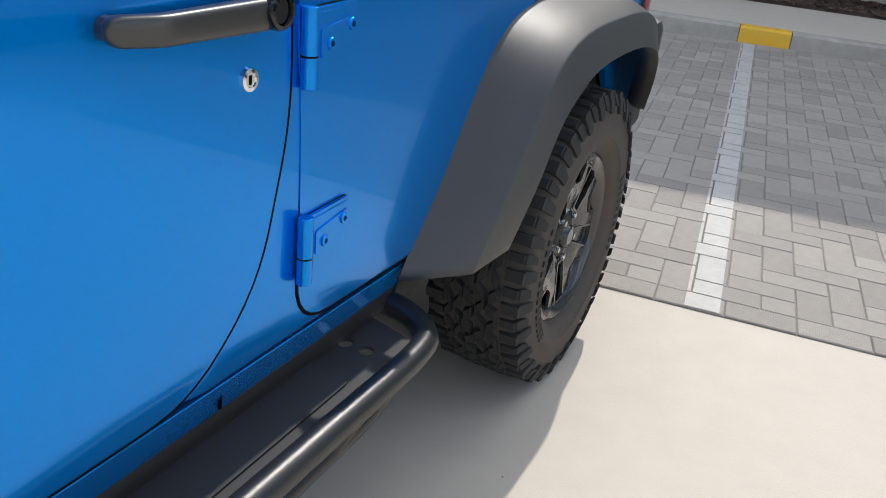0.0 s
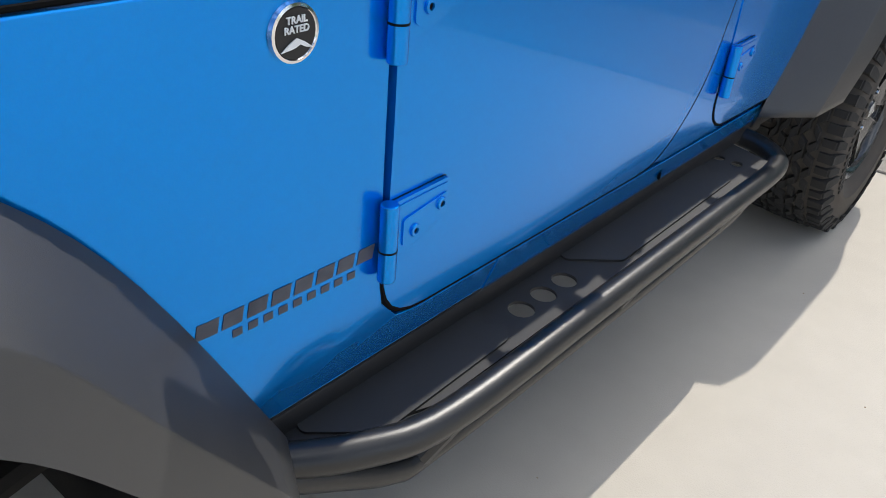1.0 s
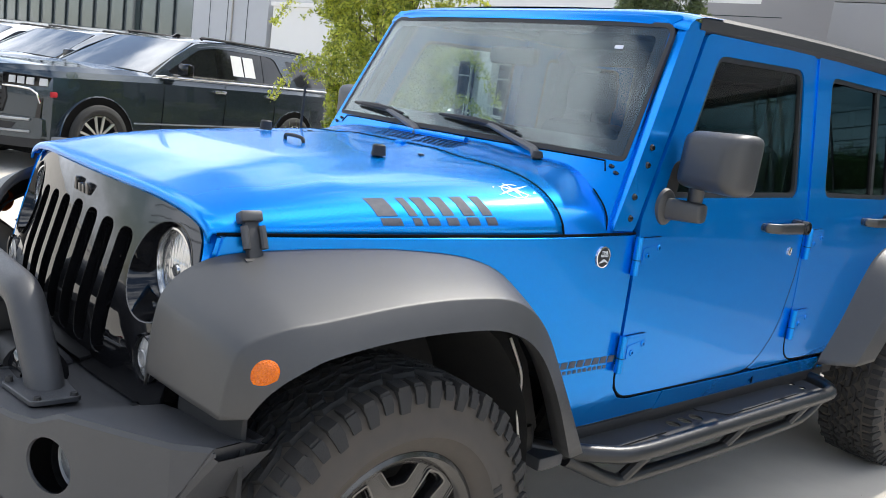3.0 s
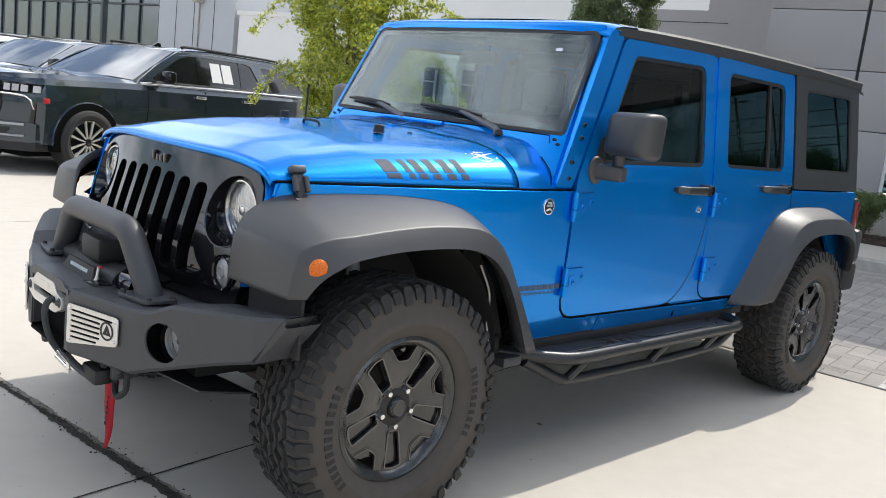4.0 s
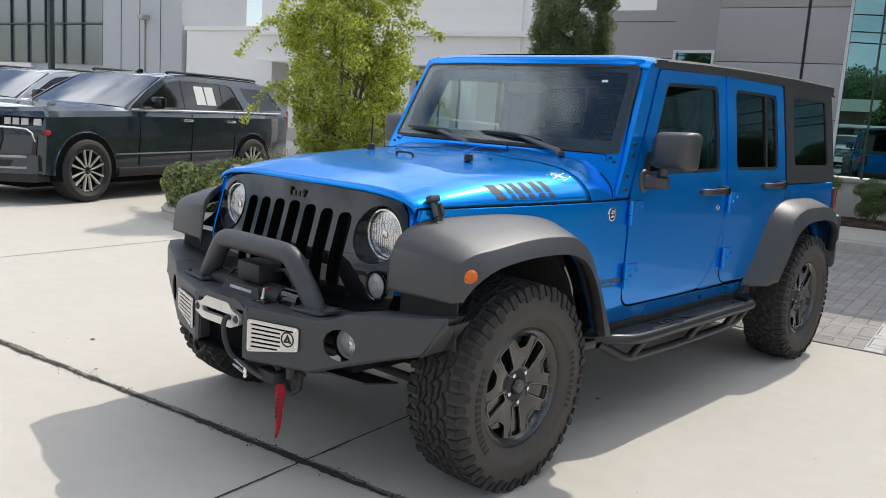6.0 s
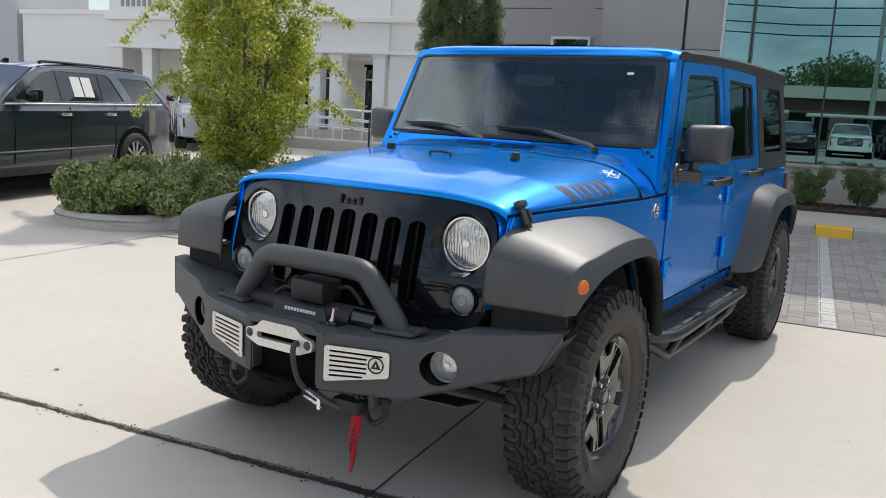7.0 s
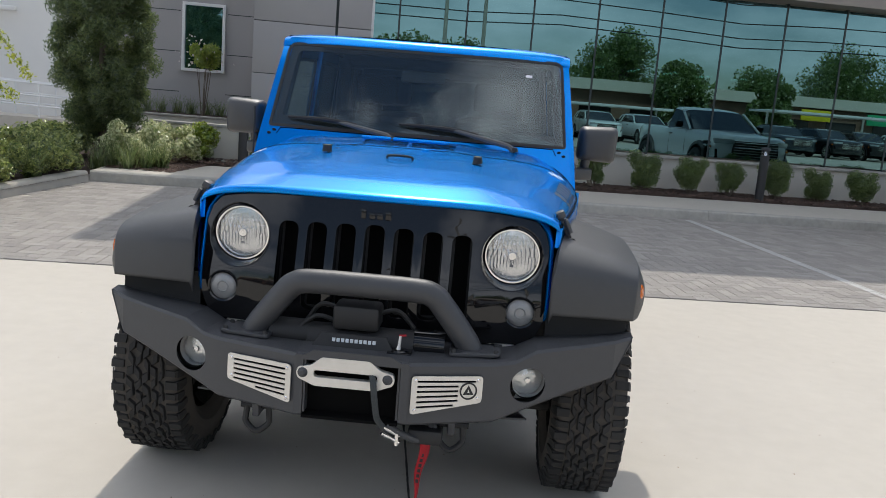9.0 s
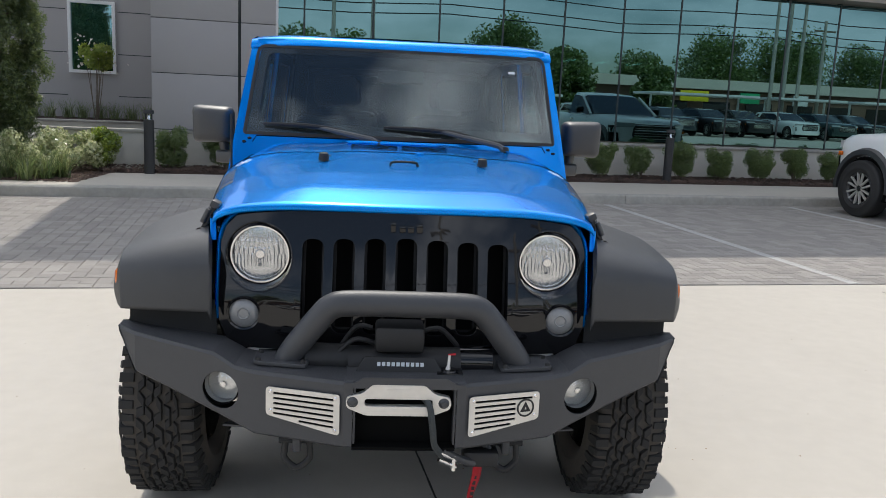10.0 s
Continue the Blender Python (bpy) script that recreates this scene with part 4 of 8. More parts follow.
def build_hood():
    rows, ny, nx = [], 34, 60
    for j in range(ny + 1):
        y = -0.348 + 0.908 * j / ny
        a = fender_x(y) - 0.004
        row = []
        for i in range(nx + 1):
            t = -1 + 2 * i / nx
            t = math.copysign(1 - (1 - abs(t)) ** 1.35, t)
            x = a * t
            bow = 0.030 * (1 - t * t) * (1 - smooth((y + 0.348) / 0.7))
            row.append((x, y - bow, hood_z(x, y)))
        rows.append(row)
    front = [[(x, y - 0.007, z - 0.006), (x, y - 0.009, z - 0.020)] for x, y, z in rows[0]]
    rows = [[f[1] for f in front], [f[0] for f in front]] + rows
    bm = bmesh.new()
    loft(bm, rows)
    hood = part("hood", bm, M["blue"], offroader, "clear-coated blue hood with clouds mirrored in it", sharp=70)
    md = hood.modifiers.new("thick", "SOLIDIFY")
    md.thickness, md.offset = 0.008, -1
    # cowl between hood and windshield
    rows = []
    for j in range(9):
        y = 0.566 + 0.29 * j / 8
        a = fender_x(y) - 0.004
        row = []
        for i in range(41):
            t = -1 + 2 * i / 40
            t = math.copysign(1 - (1 - abs(t)) ** 1.35, t)
            row.append((a * t, y, cowl_z(a * t, y)))
        rows.append(row)
    bm = bmesh.new()
    loft(bm, rows)
    cowl = part("cowl", bm, M["blue"], offroader, sharp=70)
    for k in range(6):
        y0 = 0.632 + 0.0135 * k
        for x0, x1 in ((-0.22, -0.02), (0.0, 0.20)):
            part("vent", plate([(x0, y0), (x1, y0), (x1, y0 + 0.0045), (x0, y0 + 0.0045)], [], lambda a, b, k: Vector((a, b, cowl_z(a, b) + 0.0012 - 0.002 * k)), (), (-0.1, 0.1)), M["void"], cowl)
    part("hood_seam", tube(bmesh.new(), [((fender_x(0.562) - 0.003) * math.sin(a), 0.563, hood_z((fender_x(0.562) - 0.003) * math.sin(a), 0.56) - 0.0005) for a in [math.pi * (-0.5 + k / 80) for k in range(81)]], 0.003, 6), M["void"], offroader)
    part("washer_bar", tube(bmesh.new(), [(-0.24 + 0.05 * k, 0.728, cowl_z(-0.24 + 0.05 * k, 0.728) + 0.003) for k in range(9)], 0.009, 10), M["blue"], offroader)
    part("washer_jet", B(0.060, 0.092, 0.520, 0.540, hood_z(0.08, 0.53) - 0.002, hood_z(0.08, 0.53) + 0.008, bev=0.003), M["blue"], offroader)
    for s in (1, -1):
        part("fender_seam", tube(bmesh.new(), [(s * (fender_x(y) - 0.002), y, rim_z(y) - 0.002) for y in [-0.34 + 0.05 * k for k in range(25)]], 0.003, 6), M["void"], offroader)
        # rubber stops with their stalks
        bm = lathe(bmesh.new(), [(0.0, 0.030), (0.014, 0.030), (0.018, 0.027), (0.021, 0.0)], 16, axis="z", m=Matrix.Translation((s * 0.312, 0.272, hood_z(0.312, 0.272) + 0.004)))
        part("hood_stop", bm, M["black"], offroader, "black rubber windshield stop on the hood")
        part("washer_nozzle", B(s * 0.30 - 0.007, s * 0.30 + 0.007, 0.425, 0.440, hood_z(0.3, 0.43) - 0.002, hood_z(0.3, 0.43) + 0.005, bev=0.002), M["black"], offroader)
        fx = fender_x(-0.27)
        lean = Matrix.Translation((s * (fx + 0.006), -0.272, 1.05)) @ Matrix.Rotation(radians(-26 * s), 4, "Y")
        latch = part("hood_latch", B(-0.008, 0.008, -0.016, 0.016, -0.045, 0.055, bev=0.004, m=lean), M["hardtop"], offroader, "black rubber hood latch")
        part("latch_cap", B(-0.014, 0.016, -0.025, 0.025, 0.036, 0.060, bev=0.005, m=lean), M["trim"], latch)
        for q in (-1, 1):
            part("roller", tube(bmesh.new(), [lean @ Vector((0.010 * s, q * 0.020, -0.022)), lean @ Vector((0.010 * s, q * 0.020, 0.026))], 0.0085, 10), M["trim"], latch)
            part("ear", tube(bmesh.new(), [lean @ Vector((0.004 * s, q * 0.010, -0.052)), lean @ Vector((0.004 * s, q * 0.028, -0.052))], 0.013, 10), M["black"], latch)
        part("latch_foot", B(*sorted((s * (fx - 0.002), s * (fx + 0.018))), -0.303, -0.238, 0.988, 1.012, bev=0.005), M["black"], latch)
    z = hood_z(0, 0.20)
    part("hood_loop", tube(bmesh.new(), spline([(-0.052, 0.195, z - 0.01), (-0.050, 0.192, z + 0.009), (-0.03, 0.190, z + 0.015), (0.03, 0.190, z + 0.015), (0.050, 0.192, z + 0.009), (0.052, 0.195, z - 0.01)], 4), 0.0055, 8), M["black"], offroader, "black hood prop loop")


def build_windshield():
    """Raked frame, glass with a dark border, wipers and hinge plates."""
    top, bot = Vector((0, 1.044, 1.690)), Vector((0, 0.815, 1.232))
    def at(a, b, k, d=0.0):
        t = (b - 1.232) / (1.690 - 1.232)
        c = bot.lerp(top, t)
        nrm = Vector((0, -(1.690 - 1.232), 1.044 - 0.815)).normalized()
        bow = -0.03 * (1 - (a / 0.70) ** 2)
        return Vector((a, c.y + bow, c.z)) + nrm * (d - 0.03 * k)
    low = [(x, cowl_z(x, 0.80) - 0.012) for x in [0.757 * math.sin(math.pi * (k - 12) / 24) for k in range(25)]]
    outer = low + rounded([(0.0, 1.3), (0.702, 1.705), (-0.702, 1.705)], [0, 0.05, 0.05], 5)[1:]
    outer = [q for k, q in enumerate(outer) if q[1] < 1.27 or q[1] > 1.31]
    inner = rounded([(-0.709, 1.274), (0.709, 1.274), (0.670, 1.673), (-0.670, 1.673)], [0.012, 0.012, 0.04, 0.04], 5)
    cuts, ca = (1.28, 1.35, 1.45, 1.55, 1.64), (-0.5, -0.25, 0, 0.25, 0.5)
    fr = part("windshield_frame", plate(outer, [inner], lambda a, b, k: at(a, b, k, 0.006), cuts, ca), M["blue"], offroader, bevel=0.007)
    # black rubber gasket round the glass
    part("gasket", plate(shrink(inner, -0.006), [shrink(inner, 0.008)], lambda a, b, k: at(a, b, k * 0.4, 0.0075), cuts, ca), M["black"], fr)
    part("border", plate(shrink(inner, 0.006), [rounded([(-0.655, 1.325), (0.655, 1.325), (0.625, 1.642), (-0.625, 1.642)], [0.01, 0.01, 0.03, 0.03], 5)], lambda a, b, k: at(a, b, k * 0.02, 0.0035), cuts, ca), M["frit"], fr, "dark printed border of the windshield")
    ws = part("windshield", plate(shrink(inner, 0.004), [], lambda a, b, k: at(a, b, k * 0.1, 0.0065), cuts, ca), M["windshield"], offroader, "large windshield mirroring sky and clouds")
    ws.visible_shadow = False
    part("sticker", plate([(0.50, 1.592), (0.53, 1.592), (0.53, 1.603), (0.50, 1.603)], [], lambda a, b, k: at(a, b, k * 0.05, 0.0085)), M["decal_white"], ws)
    for s in (1, -1):
        part("pillar_trim", tube(bmesh.new(), [at(s * 0.690, 1.24, 0, -0.058), at(s * 0.672, 1.46, 0, -0.058), at(s * 0.650, 1.69, 0, -0.058)], 0.030, 10), M["black"], offroader, "black inner pillar cover")
    # rounded header above the glass
    rows = []
    for i in range(25):
        t = -1 + i / 12
        x = 0.710 * t
        dz = -0.022 * abs(t) ** 8
        rows.append([(x, y, z + dz) for y, z in ((1.030 - 0.03 * (1 - t * t), 1.682), (1.040 - 0.03 * (1 - t * t), 1.704), (1.062 - 0.02 * (1 - t * t), 1.722), (1.11, 1.734), (1.22, 1.742))])
    bm = bmesh.new()
    loft(bm, rows)
    part("header", bm, M["blue"], offroader, sharp=60)
    for s in (1, -1):
        # side faces of the frame and the hinge plate
        hp = part("hinge_plate", plate(rounded([(0.752, 1.085), (0.850, 1.085), (0.866, 1.13), (1.140, 1.690), (1.050, 1.700), (0.832, 1.250)], 0.012, 2), [], lambda a, b, k, s=s: Vector((s * (min(side_x(b), 0.770) - 0.001 - 0.03 * k), a, b)), CUTS), M["blue"], offroader, bevel=0.004)
        for y, z in ((0.90, 1.32), (0.885, 1.27), (0.835, 1.18), (0.825, 1.12)):
            part("bolt", lathe(bmesh.new(), [(0, 0.008), (0.007, 0.007), (0.0095, 0.003), (0.0105, 0.0)], 12, m=Matrix.Translation((s * (min(side_x(z), 0.768) - 0.002), y, z)) @ Matrix.Diagonal((s, 1, 1, 1))), M["gloss"], hp)
        for a, b in ((0.682, 1.252), (0.705, 1.236)):
            p = at(s * a, b, 0, 0.006)
            part("bolt", lathe(bmesh.new(), [(0, 0.008), (0.008, 0.006), (0.010, 0.0)], 12, axis="y", m=Matrix.Translation(p) @ Matrix.Rotation(radians(52), 4, "X") @ Matrix.Diagonal((1, -1, 1, 1))), M["gloss"], fr)
    edge = [(0.668, 1.236), (0.652, 1.264), *[(0.652 - 0.0652 * k, 1.265) for k in range(1, 20)], (-0.652, 1.264), (-0.668, 1.236)]
    for s in (1, -1):
        # where the rounded shoulder of the cowl runs into the frame
        foot = [0.66 + 0.098 * math.sin(math.pi / 2 * k / 20) for k in range(21)]
        part("foot_seam", tube(bmesh.new(), [at(s * a, cowl_z(a, 0.79) + 0.001, 0, 0.007) for a in foot], 0.0022, 6), M["void"], fr)
    part("frame_seam", tube(bmesh.new(), [at(a, b, 0, 0.0065) for a, b in edge], 0.0022, 6), M["void"], fr)
    for pivot, tip0, tip1 in (((-0.10, 0.735, 1.250), (-0.62, 1.312), (-0.28, 1.300)), ((0.47, 0.735, 1.246), (-0.08, 1.318), (0.30, 1.300))):
        p0, p1 = at(tip0[0], tip0[1], 0, 0.020), at(tip1[0], tip1[1], 0, 0.020)
        mid = p0.lerp(p1, 0.55)
        w = part("wiper", tube(bmesh.new(), [pivot, Vector(pivot) + Vector((-0.03, 0.01, 0.022)), mid + Vector((0.06, -0.012, 0.0)), mid], [0.016, 0.013, 0.009, 0.007], 8), M["wiper_arm"], offroader, "grey windshield wiper arm with black blade")
        part("blade", tube(bmesh.new(), [p0, p0.lerp(p1, 0.3) + Vector((0, -0.008, 0.004)), mid + Vector((0, -0.012, 0.006)), p0.lerp(p1, 0.8) + Vector((0, -0.008, 0.004)), p1], [0.005, 0.009, 0.011, 0.009, 0.005], 8), M["black"], w)
        part("pivot_cap", lathe(bmesh.new(), [(0, 0.022), (0.014, 0.018), (0.019, 0.0)], 14, axis="z", m=Matrix.Translation(pivot)), M["black"], w)


def build_top():
    """Black hardtop: roof panel with rounded shoulders, rails, rear sides with their windows."""
    rows = []
    for j in range(25):
        y = 1.10 + 2.53 * j / 24
        zc = 1.738 + 0.052 * smooth((y - 1.1) / 1.6)
        drop = 0.05 * smooth((y - 3.5) / 0.13)
        row = []
        for i in range(31):
            t = -1 + i / 15
            row.append((0.702 * t, y, zc - drop - 0.045 * abs(t) ** 7 - 0.012 * t * t))
        rows.append(row)
    bm = bmesh.new()
    loft(bm, rows)
    part("roof", bm, M["roof_top"], offroader, "black hardtop roof with glossy edge", sharp=60)
    for s in (1, -1):
        rail = [(s * x, y, z) for x, y, z in ((0.692, 1.10, 1.708), (0.699, 1.6, 1.728), (0.701, 2.2, 1.742), (0.701, 2.9, 1.748), (0.699, 3.55, 1.745))]
        bm = bmesh.new()
        loft(bm, [[q + Vector((s * dx, 0, dz)) for dx, dz in ((0.0, 0.012), (0.014, 0.0), (0.014, -0.030), (0.0, -0.048), (-0.03, -0.048))] for q in spline(rail, 5)])
        part("drip_rail", bm, M["hardtop"], offroader)
        win = rounded([(2.86, 1.215), (3.475, 1.215), (3.415, 1.650), (2.82, 1.640)], 0.04, 5)
        out = rounded([(2.742, 1.115), (3.605, 1.115), (3.53, 1.735), (2.688, 1.715)], [0.01, 0.03, 0.06, 0.01], 4)
        hs = part("hardtop_side", plate(out, [win], side_fn(s, 0.024, 0.004), CUTS), M["hardtop"], offroader, "black hardtop side with tinted window", bevel=0.006)
        part("pane", plate(shrink(win, 0.004), [], side_fn(s, 0.004, -0.004), CUTS), M["tint"], hs)
        part("seal", plate(shrink(win, -0.001), [shrink(win, 0.012)], side_fn(s, 0.01, 0.0025), CUTS), M["black"], hs)
    rear = plate(rounded([(-0.75, 1.115), (0.75, 1.115), (0.69, 1.74), (-0.69, 1.74)], 0.05, 4), [rounded([(-0.55, 1.2), (0.55, 1.2), (0.5, 1.62), (-0.5, 1.62)], 0.05, 4)], lambda a, b, k: Vector((a, 3.605 - 0.11 * (b - 1.115) / 0.6 - 0.02 * k, b)))
    hb = part("hardtop_back", rear, M["hardtop"], offroader, bevel=0.006)
    part("pane", plate(rounded([(-0.55, 1.2), (0.55, 1.2), (0.5, 1.62), (-0.5, 1.62)], 0.05, 4), [], lambda a, b, k: Vector((a, 3.598 - 0.11 * (b - 1.115) / 0.6 - 0.005 * k, b))), M["tint"], hb)
    part("tailgate", B(-0.772, 0.772, 3.585, 3.612, 0.50, 1.11, bev=0.01), M["blue"], offroader)
    part("rear_bumper", B(-0.80, 0.80, 3.60, 3.80, 0.50, 0.68, bev=0.03), M["black"], offroader, "black rear bumper")
    for s in (1, -1):
        part("bumper_corner", B(*sorted((s * 0.74, s * 0.868)), 3.51, 3.60, 0.70, 0.90, bev=0.03), M["steel"], offroader, "black steel corner of the rear bumper")
    part("body_floor", B(-0.74, 0.74, 0.70, 3.58, 0.46, 0.50), M["underbody"], offroader)
    for s in (1, -1):
        lamp = part("tail_lamp", B(*sorted((s * 0.64, s * 0.785)), 3.60, 3.665, 0.86, 1.075, bev=0.014), M["black"], offroader)
        part("red_lens", B(*sorted((s * 0.652, s * 0.790)), 3.612, 3.675, 0.875, 1.06, bev=0.012), M["red"], lamp)


build_sides()
build_doors()
build_flares()
build_hood()
build_nose()
build_windshield()
build_top()


# ---- front of the off-roader ----
def build_grille():
    edge = [(0.52, 0.655), (0.565, 0.685), (0.588, 0.74), (0.590, 0.80), (0.590, 0.985), (0.575, 1.035), (0.538, 1.074), (0.40, 1.092), (0.0, 1.100)]
    out = edge + [(-x, z) for x, z in edge[-2::-1]]
    holes = [ring(s * 0.468, 0.946, 0.106, n=32) for s in (1, -1)] + [ring(s * 0.508, 0.768, 0.052, n=24) for s in (1, -1)]
    for k in range(7):
        x = (k - 3) * 0.0985
        zt = 1.020 - 0.012 * abs(k - 3) / 3
        holes.append(rounded([(x - 0.034, 0.72), (x + 0.034, 0.72), (x + 0.034, zt), (x - 0.034, zt)], 0.033, 6))
    fn = lambda a, b, k: Vector((a, grille_y(a, b) + 0.045 * k, b))
    cuts, ca = (0.68, 0.71, 0.74, 0.77, 0.80, 0.83, 0.86, 0.94, 1.02, 1.06), [-0.55 + 0.1 * k for k in range(12)]
    g = part("grille", plate(out, holes, fn, cuts, ca), M["gloss"], offroader, "gloss black seven-slot grille panel", bevel=0.006)
    # near-black sheet: the shade behind the slots, put into colour
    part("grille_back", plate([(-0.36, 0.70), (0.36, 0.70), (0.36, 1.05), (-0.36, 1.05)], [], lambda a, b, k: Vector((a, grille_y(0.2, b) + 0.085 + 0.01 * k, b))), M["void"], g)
    for k in range(7):
        x = (k - 3) * 0.0985
        part("slot_mesh", plate([(x - 0.034, 0.715), (x + 0.034, 0.715), (x + 0.034, 1.025), (x - 0.034, 1.025)], [[(x - 0.026, 0.725), (x + 0.026, 0.725), (x + 0.026, 1.012), (x - 0.026, 1.012)]], lambda a, b, k: Vector((a, grille_y(a, b) + 0.050 + 0.006 * k, b))), M["black"], g)
    # maker's mark, as plain raised shapes
    for a, w, h in ((-0.052, 0.016, 0.034), (-0.024, 0.020, 0.022), (0.002, 0.020, 0.022), (0.030, 0.020, 0.030)):
        part("mark", B(a, a + w, grille_y(0, 1.05) - 0.008, grille_y(0, 1.05) + 0.010, 1.038, 1.038 + h, bev=0.003), M["gloss"], g)
    for s in (1, -1):
        m = Matrix.Translation((s * 0.468, -0.345, 0.946))
        bowl = lathe(bmesh.new(), [(0.094, -0.002), (0.094, 0.004), (0.092, 0.014), (0.060, 0.050), (0.03, 0.06), (0.0, 0.062)], 36, axis="y", m=m)
        h = part("headlight", bowl, M["reflector"], offroader, "round clear headlight with fluted lens")
        cup = []
        for k in range(41):
            a = 2 * math.pi * k / 40
            row = []
            for r, f in ((0.109, 1.06), (0.106, 1.05), (0.1045, 0.9), (0.100, 0.35), (0.0955, 0.05), (0.094, 0.0)):
                x, z = s * 0.468 + r * math.cos(a), 0.946 + r * math.sin(a)
                row.append((x, -0.350 + (grille_y(x, z) + 0.350) * f, z))
            cup.append(row)
        bm = bmesh.new()
        loft(bm, cup)
        bmesh.ops.remove_doubles(bm, verts=bm.verts, dist=1e-5)
        part("bezel", bm, M["gloss"], h, sharp=50)
        part("chrome_ring", lathe(bmesh.new(), [(0.095, -0.004), (0.0935, -0.012), (0.089, -0.012), (0.0875, -0.004)], 40, axis="y", m=m), M["chrome"], h)
        fl = bmesh.new()
        grid = []
        for a in range(73):
            row = []
            for b in range(37):
                ang, r = 2 * math.pi * a / 72, 0.088 * b / 36
                x, z = r * math.cos(ang), r * math.sin(ang)
                fx = (0.0017 if abs(z) < 0.045 else 0.0011) * math.sin(x * (560 if z < 0 else 420) + (1.3 if z > 0.02 else 0.0))
                row.append(m @ Vector((x, 0.004 - 0.9 * (0.0077 - r * r) + fx, z)))
            grid.append(row)
        loft(fl, grid)
        bmesh.ops.remove_doubles(fl, verts=fl.verts, dist=1e-5)
        part("fluted_lens", fl, M["reflector"], h, sharp=60)
        cap = lathe(bmesh.new(), [(0.0, -0.018), (0.04, -0.015), (0.07, -0.009), (0.0885, 0.0)], 36, axis="y", m=m)
        part("lens", cap, M["lens"], h)
        part("bulb_shield", lathe(bmesh.new(), [(0.0, -0.010), (0.013, -0.009), (0.016, -0.004), (0.016, 0.004)], 20, axis="y", m=m), M["chrome"], h)
        m = Matrix.Translation((s * 0.508, -0.412, 0.768))
        t = part("turn_signal", lathe(bmesh.new(), [(0.050, -0.004), (0.046, -0.008), (0.034, -0.014), (0.018, -0.017), (0.0, -0.018)], 28, axis="y", m=m), M["signal"], offroader, "round clear turn signal")
        part("bezel", lathe(bmesh.new(), [(0.055, -0.010), (0.053, -0.018), (0.047, -0.016), (0.046, -0.004)], 28, axis="y", m=m), M["gloss"], t)
        part("fluting", lathe(bmesh.new(), [(0.020, -0.0172), (0.018, -0.020), (0.015, -0.0178)], 24, axis="y", m=m), M["signal"], t)
    # block coloured near-black for the shade behind the grille
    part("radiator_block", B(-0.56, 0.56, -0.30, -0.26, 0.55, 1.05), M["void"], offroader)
    # bright metal colour stands in for sunlit ground mirrored in the lower grille
    part("lower_valance", B(-0.50, 0.50, -0.41, -0.38, 0.60, 0.655, bev=0.01), M["alu"], offroader, "lower grille edge, pale metal for the ground's reflection")


